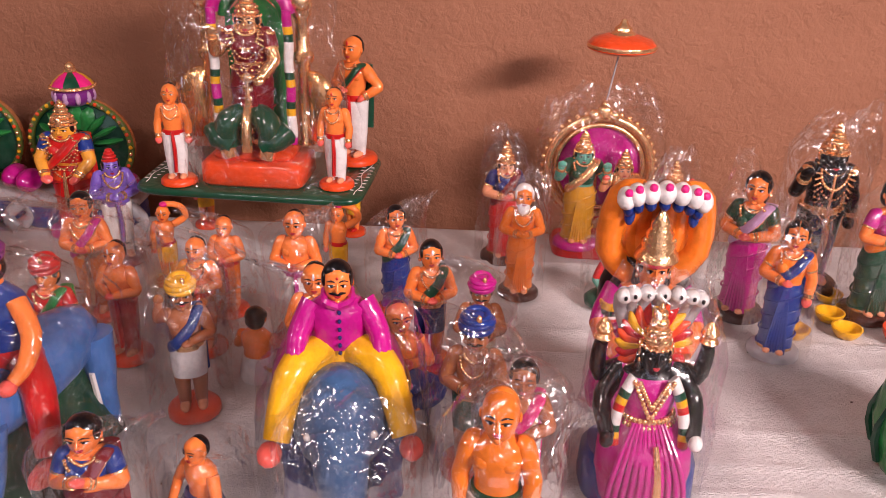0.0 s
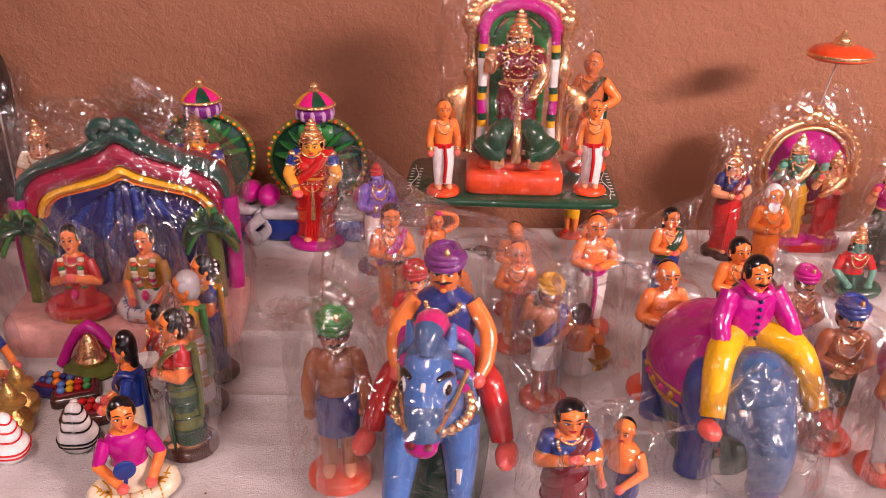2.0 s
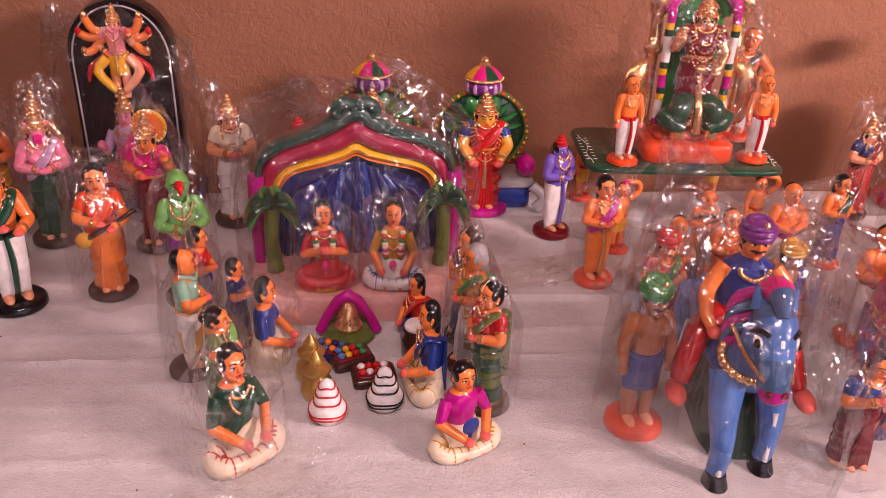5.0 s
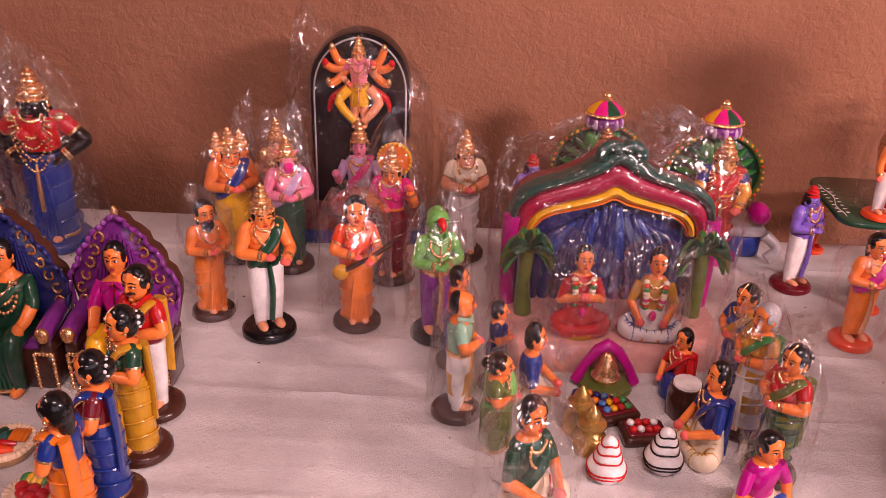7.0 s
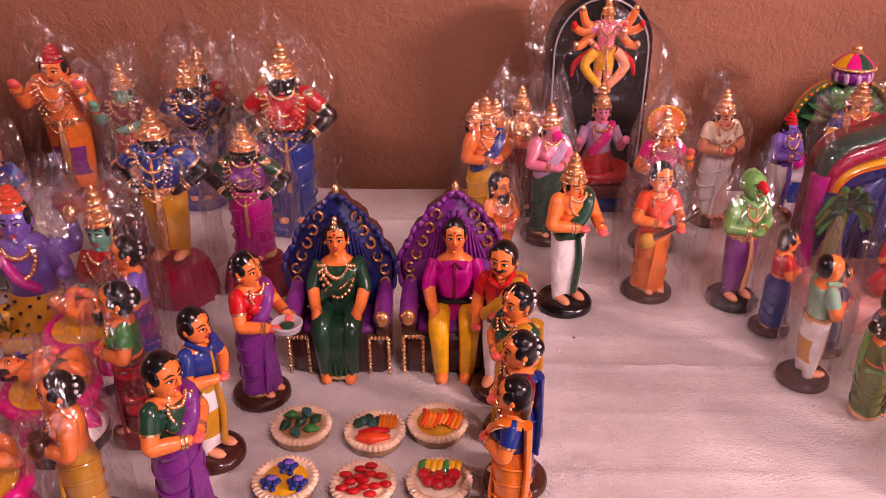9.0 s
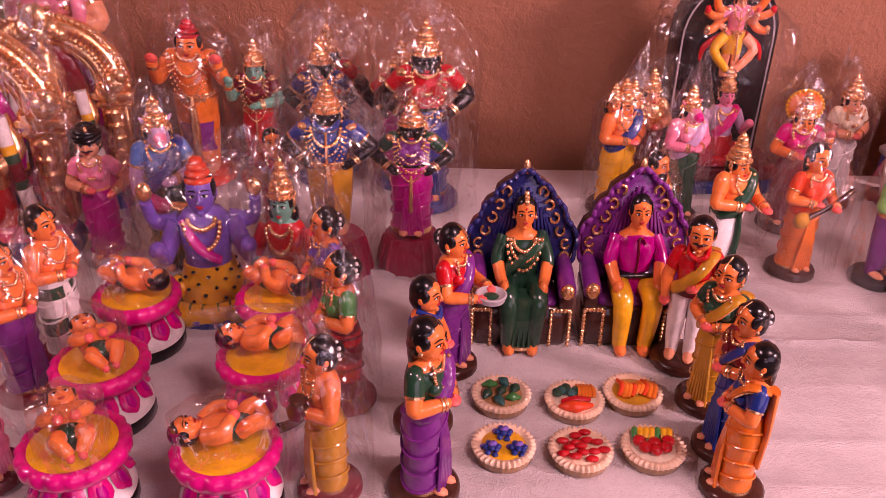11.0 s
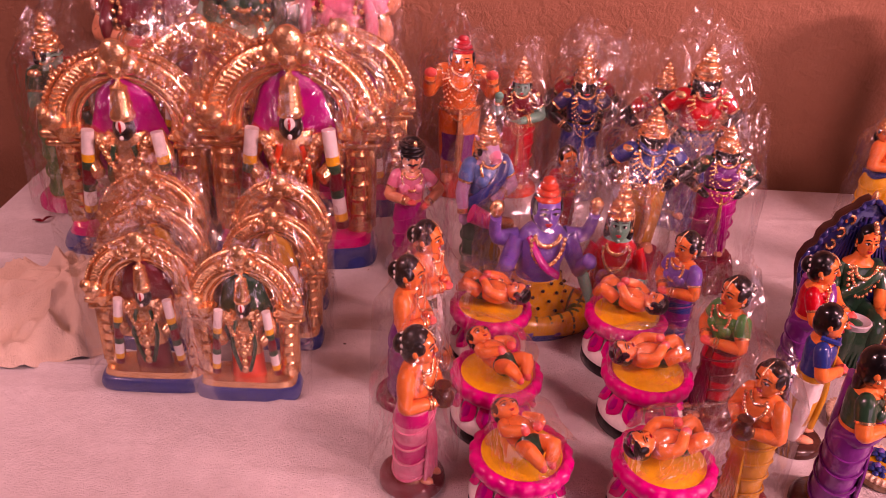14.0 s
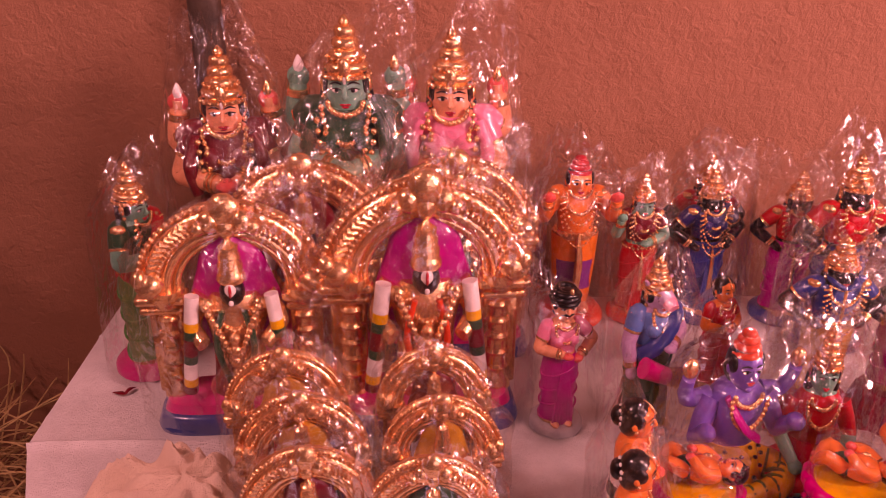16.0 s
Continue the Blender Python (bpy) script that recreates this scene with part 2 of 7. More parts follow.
    def arc(self, x, y, z, r, rz, a0, a1, thick, mat, k=16, n=7, depth=None):
        """A tube bent in the xz plane, angles in degrees from +x."""
        pts = [(x + r * math.cos(radians(a0 + (a1 - a0) * i / k)), y, z + rz * math.sin(radians(a0 + (a1 - a0) * i / k))) for i in range(k + 1)]
        self.tube(pts, thick, mat, n, depth or 1.0)

    def beads(self, pts, r, mat):
        for p in pts:
            self.dot(p[0], p[1], p[2], r, mat)

    def box(self, x0, y0, z0, x1, y1, z1, mat, r=0.01):
        """A box with rounded upright edges and softened rims."""
        cx, cy, hx, hy = (x0 + x1) / 2, (y0 + y1) / 2, (x1 - x0) / 2, (y1 - y0) / 2
        self.loft([(cx, cy, z0, hx - r, hy - r), (cx, cy, z0 + r, hx, hy), (cx, cy, z1 - r, hx, hy), (cx, cy, z1, hx - r, hy - r)], mat, 24, 9.0)

    def slab(self, outline, y0, y1, mat, side=None, bevel=0.0):
        """An outline in the xz plane given thickness from y0 (front) to y1."""
        n, start = len(outline), len(self.v)
        cx, cz = sum(p[0] for p in outline) / n, sum(p[1] for p in outline) / n
        for y, f in ((y0, 1 - bevel), (y0 + (y1 - y0) * 0.2, 1.0), (y1, 1.0)):
            self.v += [((cx + (x - cx) * f) * self.k, y * self.k, (cz + (z - cz) * f) * self.k) for x, z in outline]
        s, e = self.slot(mat), self.slot(side or mat)
        self.f.append(tuple(start + j for j in range(n)))
        self.m.append(s)
        for i in range(2):
            for j in range(n):
                a, b = start + i * n + j, start + i * n + (j + 1) % n
                self.f.append((a, a + n, b + n, b))
                self.m.append(e)
        self.f.append(tuple(start + 2 * n + j for j in reversed(range(n))))
        self.m.append(e)

    def mesh(self, name, smooth=True):
        me = bpy.data.meshes.new(name)
        me.from_pydata(self.v, [], self.f)
        for nme in self.names:
            me.materials.append(MATS[nme] if isinstance(nme, str) and nme in MATS else EXTRA[nme])
        me.polygons.foreach_set("material_index", self.m)
        me.polygons.foreach_set("use_smooth", [smooth] * len(self.f))
        bm = bmesh.new()
        bm.from_mesh(me)
        bmesh.ops.recalc_face_normals(bm, faces=bm.faces)
        for e in bm.edges:
            if len(e.link_faces) == 2 and e.calc_face_angle(0) > 0.9:
                e.smooth = False
        bm.to_mesh(me)
        bm.free()
        return me


EXTRA = {"plaster": PLASTER, "cloth": CLOTH, "rag": RAG, "floor": FLOOR, "ceiling": CEILING, "straw": STRAW, "wood": WOOD, "film": FILM}


def thing(name, shape, x, y, z, yaw, label, category, group="", kind="", smooth=True):
    ob = new(name, shape.mesh(name, smooth))
    ob.matrix_world = pose(x, y, z, 0, 0, yaw)
    return tagged(ob, label, category, group, kind)


def part(name, shape, parent, label=""):
    ob = new(name, shape.mesh(name))
    ob.parent = parent
    return tagged(ob, label) if label else ob


# ---- figures ----


def head(s, x, y, z, r, skin="skin", hair="short", hat="", hat_col="gold", hair_col="black", beard="", tilak="", turn=0.0):
    """A painted head of radius r about (x, y, z), looking along -y."""
    q = Shape()
    q.loft([(0, -0.20, -1.14, 0.20, 0.24), (0, -0.14, -0.98, 0.48, 0.54), (0, -0.06, -0.62, 0.74, 0.78), (0, 0, -0.2, 0.87, 0.87), (0, 0, 0.2, 0.89, 0.93), (0, 0.05, 0.6, 0.80, 0.88), (0, 0.08, 0.9, 0.52, 0.62), (0, 0.08, 1.06, 0.1, 0.1)], skin, 20)
    q.tube([(0, -0.88, 0.24), (0, -0.97, 0.04), (0, -1.03, -0.16), (0, -0.90, -0.26)], [0.05, 0.085, 0.13, 0.08], skin, 8)
    for sx in (-1, 1):
        q.dot(sx * 0.09, -0.95, -0.18, 0.09, skin)
        q.ball(sx * 0.90, 0.05, -0.05, 0.10, 0.18, 0.26, skin, 8, 6)
        if hair in ("bun", "long", "plait") or hat == "crown":
            q.dot(sx * 0.95, -0.08, -0.34, 0.15, "gold")
        q.ball(sx * 0.35, -0.80, 0.08, 0.19, 0.09, 0.095, "white", 10, 6)
        q.ball(sx * 0.34, -0.865, 0.085, 0.095, 0.05, 0.088, "black", 8, 5)
        q.tube([(sx * 0.13, -0.89, 0.11), (sx * 0.34, -0.90, 0.19), (sx * 0.60, -0.74, 0.10)], [0.022, 0.036, 0.022], "black", 6)
        q.tube([(sx * 0.12, -0.91, 0.33), (sx * 0.36, -0.87, 0.42), (sx * 0.64, -0.70, 0.30)], [0.03, 0.045, 0.02], "black", 6)
        q.ball(sx * 0.10, -0.84, -0.50, 0.15, 0.09, 0.055, "lips", 8, 4)
    q.ball(0, -0.83, -0.60, 0.17, 0.09, 0.06, "lips", 8, 4)
    q.ball(0, -0.70, -0.92, 0.20, 0.16, 0.15, skin, 8, 5)
    if tilak:
        q.ball(0, -0.90, 0.56, 0.09, 0.06, 0.26 if tilak != "dot" else 0.1, "red" if tilak == "dot" else tilak, 7, 4)
    if beard == "moustache":
        q.tube([(-0.5, -0.74, -0.38), (-0.2, -0.93, -0.32), (0, -0.95, -0.36), (0.2, -0.93, -0.32), (0.5, -0.74, -0.38)], [0.03, 0.09, 0.08, 0.09, 0.03], "black", 7)
    elif beard:
        q.ball(0, -0.45, -0.85, 0.62, 0.48, 0.9, beard, 12, 7)
    if hair != "bald":
        q.ball(0, 0.16, 0.18, 0.97, 0.93, 1.08, hair_col, 16, 9, -0.15, 1.0)
        q.ball(0, 0.36, -0.2, 0.92, 0.75, 0.95, hair_col, 14, 8)
        for sx in (-1, 1):
            q.ball(sx * 0.78, -0.05, 0.25, 0.2, 0.5, 0.5, hair_col, 9, 6)
    else:
        q.ball(0, 0.44, 0.14, 0.86, 0.66, 0.98, hair_col, 14, 9)
    if hair == "bun":
        q.ball(0, 1.05, 0.0, 0.62, 0.5, 0.62, hair_col, 12, 8)
        q.tube([(0, -0.86, 0.66), (0, -0.62, 1.02), (0, -0.2, 1.28)], [0.07, 0.05, 0.04], "gold", 6)
        q.dot(0, -0.90, 0.58, 0.11, "gold")
        for a in range(9):
            q.dot(0.6 * math.cos(a * 0.7), 0.95 + 0.1 * math.sin(a), 0.55 * math.sin(a * 0.7), 0.14, "white")
    if hair in ("long", "plait"):
        q.loft([(0, 0.55, -2.4, 0.3, 0.2), (0, 0.68, -1.6, 0.5, 0.32), (0, 0.62, -0.8, 0.72, 0.45), (0, 0.4, 0.1, 0.85, 0.6)], hair_col, 12)
    if hat == "crown":
        prof, z0, rr = [(0.42, 0.90), (0.48, 1.02), (0.62, 1.04)], 0.66, 0.95
        for i in range(4):
            prof += [(z0, rr * 0.88), (z0 + 0.10, rr), (z0 + 0.26, rr * 1.02), (z0 + 0.40, rr * 0.92), (z0 + 0.44, rr * 0.78)]
            z0, rr = z0 + 0.45, rr * 0.78
        prof += [(z0, rr * 0.45), (z0 + 0.10, rr * 0.7), (z0 + 0.22, rr * 0.6), (z0 + 0.42, 0.04)]
        q.lathe(0, 0.08, prof, hat_col, 18)
        q.beads([(1.02 * math.cos(a), 0.08 + 1.02 * math.sin(a), 0.55) for a in [TAU * i / 18 for i in range(18)]], 0.11, hat_col)
        q.beads([(0.80 * math.cos(a), 0.08 + 0.80 * math.sin(a), 1.24) for a in [TAU * i / 14 for i in range(14)]], 0.09, hat_col)
        q.ball(0, -0.86, 0.95, 0.26, 0.16, 0.42, hat_col, 8, 6)
        for sx in (-1, 1):
            q.ball(sx * 0.98, 0.0, 0.18, 0.14, 0.2, 0.34, hat_col, 8, 6)
            q.tube([(sx * 0.62, 0.30, -1.35), (sx * 0.86, 0.25, -0.8), (sx * 0.86, 0.22, -0.1)], [0.22, 0.34, 0.26], hair_col, 9)
    elif hat == "turban":
        for i, (zz, rr) in enumerate(((0.50, 1.0), (0.74, 1.06), (0.98, 0.95), (1.18, 0.72))):
            q.tube([(rr * 0.92 * math.cos(a), 0.05 + rr * 0.92 * math.sin(a), zz + 0.10 * math.sin(a + i * 2)) for a in [TAU * k / 16 for k in range(17)]], 0.24, hat_col, 8)
        q.ball(0, 0.05, 0.7, 0.9, 0.9, 0.68, hat_col, 14, 8)
        q.ball(0.2, -0.75, 1.2, 0.2, 0.2, 0.42, "gold", 8, 6)
    elif hat == "hood":
        q.ball(0, 0.25, 0.25, 1.12, 1.0, 1.15, hat_col, 14, 9, -0.4, 1.0)
    elif hat == "jata":
        for i, (zz, rr) in enumerate(((0.7, 0.85), (1.05, 0.75), (1.38, 0.6), (1.65, 0.42))):
            q.ball(0, 0.05, zz, rr, rr, 0.28, hat_col, 14, 7)
    c, n = math.cos(turn), math.sin(turn)
    base = len(s.v)
    s.v += [((x + r * (px * c - py * n)) * s.k, (y + r * (px * n + py * c)) * s.k, (z + r * pz) * s.k) for px, py, pz in q.v]
    for f, mi in zip(q.f, q.m):
        s.f.append(tuple(base + i for i in f))
        s.m.append(s.slot(q.names[mi]))


ARMS = {
    "down": ((0.150, -0.01, 0.60), (0.145, -0.045, 0.47)),
    "fold": ((0.165, -0.03, 0.61), (0.02, -0.135, 0.60)),
    "pray": ((0.155, -0.04, 0.60), (0.012, -0.145, 0.69)),
    "hip": ((0.225, 0.02, 0.62), (0.115, -0.05, 0.54)),
    "bless": ((0.180, -0.05, 0.63), (0.17, -0.13, 0.76)),
    "raise": ((0.165, 0.05, 0.70), (0.150, 0.03, 0.825)),
    "carry": ((0.160, -0.06, 0.60), (0.075, -0.22, 0.60)),
    "lap": ((0.150, -0.06, 0.60), (0.09, -0.15, 0.50)),
}


def arms(s, right, left, skin, sleeve, dz=0.0, dy=0.0, thick=0.038, gold=True, sh=0.75):
    palm = "palm" if skin in ("skin", "fair", "mustard_skin") else skin
    for sx, kind in ((-1, right), (1, left)):
        if not kind:
            continue
        e, w = ARMS[kind]
        p0, p1, p2 = Vector((sx * 0.100, dy, sh + dz)), Vector((sx * e[0], dy + e[1], e[2] + dz)), Vector((sx * w[0], dy + w[1], w[2] + dz))
        mid, fore = p0.lerp(p1, 0.58), p1.lerp(p2, 0.45)
        s.tube([p0 + Vector((-sx * 0.03, 0, 0.012)), p0, p0.lerp(p1, 0.3), mid], [thick * 0.8, thick * 1.25, thick * 1.32, thick * 1.2], sleeve, 12)
        if sleeve != skin:
            s.tube([p0.lerp(p1, 0.54), p0.lerp(p1, 0.62)], thick * 1.24, "gold" if gold else sleeve, 12)
        s.tube([p0.lerp(p1, 0.4), mid, p0.lerp(p1, 0.92), p1 + (p2 - p1) * 0.08, fore, p2], [thick * 1.05, thick * 1.08, thick * 1.02, thick, thick * 0.98, thick * 0.66], skin, 12)
        d = (p2 - p1).normalized()
        s.tube([p2 - d * 0.012, p2 + d * 0.012, p2 + d * 0.034, p2 + d * 0.055], [thick * 0.62, thick * 0.92, thick * 0.86, thick * 0.35], palm, 9, 0.62)
        s.tube([p2, p2 + d * 0.022 + Vector((0, -0.006, 0.026))], [thick * 0.36, thick * 0.24], palm, 6)
        if gold:
            for f in (0.74, 0.84):
                b = p1.lerp(p2, f)
                s.tube([b - d * 0.006, b + d * 0.006], thick * 0.98, "gold", 10)


def necklace(s, z, rx, ry, drop, mat="gold", r=0.011, dy=0.0, n=13):
    s.beads([(rx * math.cos(a), dy - ry * 1.03 + 0.02 * abs(math.cos(a)) - 0.01, z - drop * math.sin(a)) for a in [math.pi * i / (n - 1) for i in range(n)]], r, mat)


def ornaments(s, dy=0.0):
    necklace(s, 0.785, 0.055, 0.075, 0.035, dy=dy)
    necklace(s, 0.775, 0.075, 0.09, 0.11, dy=dy, n=17)


def standing(skin="skin", top="red", low="red", lower="saree", base="dark_brown", hair="short", hat="", hat_col="gold", right="fold", left="fold", sash="", trim="gold",
             beard="", tilak="", jewels=True, sleeve=None, stripe="", turn=0.0, bare=False, hair_col="black", back="", extra=None, foot="fair"):
    """A standing painted figure, one unit high, facing -y."""
    s = Shape()
    sleeve = sleeve or (skin if bare else top)
    chest = skin if bare else top
    if base:
        s.lathe(0, 0, [(0, 0.165), (0.012, 0.182), (0.045, 0.180), (0.066, 0.160), (0.072, 0.10)], base, 22)
    if lower == "saree":
        rows = [(0, 0, 0.05, 0.125, 0.105), (0, 0, 0.09, 0.122, 0.102), (0, 0, 0.2, 0.112, 0.096), (0, 0, 0.33, 0.118, 0.10), (0, 0, 0.45, 0.125, 0.105), (0, 0, 0.52, 0.112, 0.092), (0, 0, 0.56, 0.097, 0.08)]
        s.loft(rows, [trim if i == 0 else (stripe if stripe and i % 2 else low) for i in range(7)], 26)
        for i in range(7):
            x = -0.05 + i * 0.018
            s.tube([(x * 0.3, -0.088, 0.53), (x * 0.8, -0.108, 0.3), (x * 1.2, -0.108, 0.06)], [0.006, 0.012, 0.011], stripe or low, 6)
        for i in range(4):
            zz = 0.14 + i * 0.085
            s.tube([(0.125 * math.cos(a), 0.105 * math.sin(a), zz + 0.05 * math.cos(a) + 0.02 * i) for a in [TAU * k / 22 for k in range(23)]], 0.007, stripe or low, 5)
        s.ball(-0.045, -0.105, 0.080, 0.03, 0.05, 0.02, foot, 8, 5)
        s.ball(0.045, -0.105, 0.080, 0.03, 0.05, 0.02, foot, 8, 5)
    else:
        for sx in (-1, 1):
            leg = {"dhoti": [low, low, low], "pants": [low, low, low], "shorts": [skin, skin, low]}[lower]
            s.tube([(sx * 0.055, 0, 0.05), (sx * 0.055, 0, 0.13), (sx * 0.058, 0, 0.3), (sx * 0.055, 0, 0.52)], [0.034, 0.042, 0.056, 0.07], leg, 12)
            s.ball(sx * 0.058, -0.05, 0.085, 0.036, 0.075, 0.026, foot, 10, 6)
        if lower == "dhoti":
            s.loft([(0, 0, 0.12, 0.098, 0.06), (0, 0, 0.2, 0.105, 0.07), (0, 0, 0.38, 0.115, 0.085), (0, 0, 0.54, 0.10, 0.08)], [low, stripe or low, low], 18)
            s.tube([(0.0, -0.09, 0.54), (0.012, -0.1, 0.36), (0.0, -0.085, 0.14)], [0.016, 0.022, 0.02], trim, 7)
        elif lower == "shorts":
            s.loft([(0, 0, 0.30, 0.115, 0.075), (0, 0, 0.40, 0.12, 0.085), (0, 0, 0.54, 0.10, 0.08)], low, 18)
        s.loft([(0, 0, 0.505, 0.108, 0.087), (0, 0, 0.525, 0.112, 0.09), (0, 0, 0.55, 0.106, 0.086)], trim, 18)
    s.loft([(0, 0, 0.52, 0.098, 0.08), (0, 0, 0.58, 0.092, 0.078), (0, -0.004, 0.66, 0.108, 0.088), (0, -0.004, 0.72, 0.118, 0.088), (0, 0, 0.765, 0.10, 0.07), (0, 0, 0.79, 0.045, 0.042), (0, 0, 0.83, 0.04, 0.04)],
           [skin if not bare and lower == "saree" else chest, chest, chest, chest, skin, skin], 20)
    if bare:
        for sx in (-1, 1):
            s.ball(sx * 0.05, -0.062, 0.695, 0.045, 0.03, 0.035, skin, 9, 6)
    elif lower == "saree":
        for sx in (-1, 1):
            s.ball(sx * 0.048, -0.07, 0.675, 0.045, 0.04, 0.043, top, 10, 6)
    else:
        s.tube([(0, -0.093, 0.54), (0, -0.095, 0.66), (0, -0.088, 0.75)], 0.008, trim, 6)
        for sx in (-1, 1):
            s.tube([(0, -0.08, 0.755), (sx * 0.05, -0.075, 0.785), (sx * 0.055, 0.02, 0.8)], 0.016, top, 6)
    if sash:
        s.tube([(0.10, 0.05, 0.765), (0.085, -0.05, 0.775), (0.03, -0.1, 0.69), (-0.06, -0.1, 0.59), (-0.11, -0.03, 0.53), (-0.06, 0.08, 0.5)], [0.03, 0.04, 0.042, 0.04, 0.036, 0.03], sash, 10, 0.5)
        s.loft([(0.07, 0.075, 0.28, 0.06, 0.02), (0.075, 0.085, 0.5, 0.055, 0.02), (0.08, 0.075, 0.77, 0.045, 0.025)], sash, 12)
        s.tube([(0.128, 0.0, 0.765), (0.107, -0.06, 0.755), (0.06, -0.115, 0.68), (-0.04, -0.115, 0.575)], 0.006, trim, 5)
    if back:
        s.loft([(0, 0.09, 0.1, 0.12, 0.025), (0, 0.1, 0.4, 0.13, 0.03), (0, 0.09, 0.75, 0.11, 0.03)], back, 14)
    arms(s, right, left, skin, sleeve, gold=jewels)
    if jewels:
        ornaments(s)
    tall = hat in ("crown", "jata")
    r = 0.075 if tall else 0.087
    head(s, 0, -0.012, 0.818 if tall else 0.887, r, skin, hair, hat, hat_col, hair_col, beard, tilak, turn)
    if extra:
        extra(s)
    s.v = [(p[0] * 0.95, p[1] * 0.97, p[2]) for p in s.v]
    return s


def on_plinth(s, mat, rise):
    """Lifts a one-unit figure onto a draped plinth, keeping the whole one unit high."""
    s.v = [(x, y, rise + z * (1 - rise)) for x, y, z in s.v]
    s.loft([(0, 0, 0, 0.19, 0.165), (0, 0, 0.02, 0.20, 0.175), (0, 0, rise * 0.5, 0.185, 0.16), (0, 0, rise * 0.9, 0.165, 0.14), (0, 0, rise * 1.08, 0.15, 0.13)], mat, 26)
    for i in range(16):
        a = TAU * i / 16
        s.tube([(0.195 * math.cos(a), 0.17 * math.sin(a), 0.01), (0.185 * math.cos(a), 0.16 * math.sin(a), rise * 0.5), (0.158 * math.cos(a), 0.135 * math.sin(a), rise)], [0.016, 0.012, 0.008], mat, 6)
    return s


def chains(s):
    """Long gold chains and a girdle over the robe."""
    for d, n in ((0.15, 17), (0.21, 21), (0.28, 25)):
        necklace(s, 0.76, 0.06 + d * 0.15, 0.10, d, r=0.0075, n=n)
    s.beads([(0.112 * math.cos(t), 0.095 * math.sin(t), 0.535) for t in [TAU * k / 24 for k in range(24)]], 0.010, "gold")
    for sx in (-1, 1):
        s.ball(sx * 0.115, -0.01, 0.755, 0.04, 0.04, 0.03, "gold", 9, 6)
    s.tube([(0, -0.10, 0.52), (0, -0.115, 0.38), (0, -0.11, 0.25)], [0.008, 0.014, 0.018], "gold", 7)


def sitting(skin="skin", top="red", low="red", hair="short", hat="", hat_col="gold", right="lap", left="lap", sash="", beard="", tilak="", bare=False, base="", stripe="", kneel=False, hair_col="black", garland=False, jewels=True, turn=0.0):
    """A figure sitting cross-legged or kneeling, one unit high."""
    s = Shape()
    chest = skin if bare else top
    if base:
        s.loft([(0, -0.03, 0, 0.33, 0.28), (0, -0.03, 0.05, 0.34, 0.29), (0, -0.03, 0.07, 0.32, 0.27)], base, 22)
    if kneel:
        s.loft([(0, -0.02, 0, 0.22, 0.26), (0, -0.02, 0.05, 0.235, 0.28), (0, -0.03, 0.2, 0.22, 0.24), (0, 0, 0.34, 0.19, 0.17)], low, 22)
        for sx in (-1, 1):
            s.tube([(sx * 0.1, 0.06, 0.2), (sx * 0.11, -0.24, 0.16)], [0.1, 0.09], low, 10)
    else:
        s.loft([(0, 0, 0.02, 0.25, 0.2), (0, 0, 0.08, 0.27, 0.22), (0, 0.02, 0.2, 0.22, 0.18), (0, 0.02, 0.34, 0.18, 0.15)], low, 22)
        for sx in (-1, 1):
            s.tube([(sx * 0.12, 0.05, 0.15), (sx * 0.34, -0.1, 0.13), (sx * 0.24, -0.22, 0.09), (-sx * 0.04, -0.26, 0.08)], [0.11, 0.095, 0.085, 0.06], low, 11)
            if stripe:
                path = [Vector(p) for p in ((sx * 0.12, 0.05, 0.15), (sx * 0.34, -0.1, 0.13), (sx * 0.24, -0.22, 0.09), (-sx * 0.04, -0.26, 0.08))]
                for k in range(9):
                    u = 0.35 + 0.29 * k
                    i = min(2, int(u))
                    f = u - i
                    p, d = path[i].lerp(path[i + 1], f), (path[i + 1] - path[i]).normalized() * 0.008
                    rad = (0.11, 0.095, 0.085, 0.06)[i] * (1 - f) + (0.11, 0.095, 0.085, 0.06)[i + 1] * f
                    s.tube([p - d, p + d], rad * 1.03, stripe, 11)
            s.ball(-sx * 0.1, -0.27, 0.07, 0.075, 0.05, 0.045, skin, 9, 6)
    s.loft([(0, 0.02, 0.3, 0.17, 0.14), (0, 0.02, 0.4, 0.16, 0.13), (0, 0.01, 0.54, 0.19, 0.145), (0, 0.01, 0.62, 0.19, 0.135), (0, 0.01, 0.68, 0.13, 0.1), (0, 0, 0.70, 0.07, 0.065), (0, 0, 0.76, 0.065, 0.065)], [chest, chest, chest, chest, skin, skin], 20)
    for sx, kind in ((-1, right), (1, left)):
        w = {"lap": (0.15, -0.26, 0.24), "pray": (0.02, -0.24, 0.50), "bless": (0.30, -0.2, 0.52), "work": (0.1, -0.34, 0.3), "up": (0.3, -0.05, 0.95)}[kind]
        p0, p1, p2 = (sx * 0.18, 0.0, 0.61), (sx * 0.28, -0.06, 0.40 if kind != "up" else 0.68), (sx * w[0], w[1], w[2])
        s.tube([p0, tuple((a + b) / 2 for a, b in zip(p0, p1)), p1], [0.068, 0.068, 0.056], [skin if bare else top, skin if bare else top], 9)
        s.tube([p1, tuple((a + b) / 2 for a, b in zip(p1, p2)), p2], [0.056, 0.05, 0.042], skin, 9)
        s.ball(*p1, 0.056, 0.056, 0.056, skin, 8, 6)
        s.ball(*p2, 0.058, 0.066, 0.05, "palm" if skin in ("skin", "fair") else skin, 9, 6)
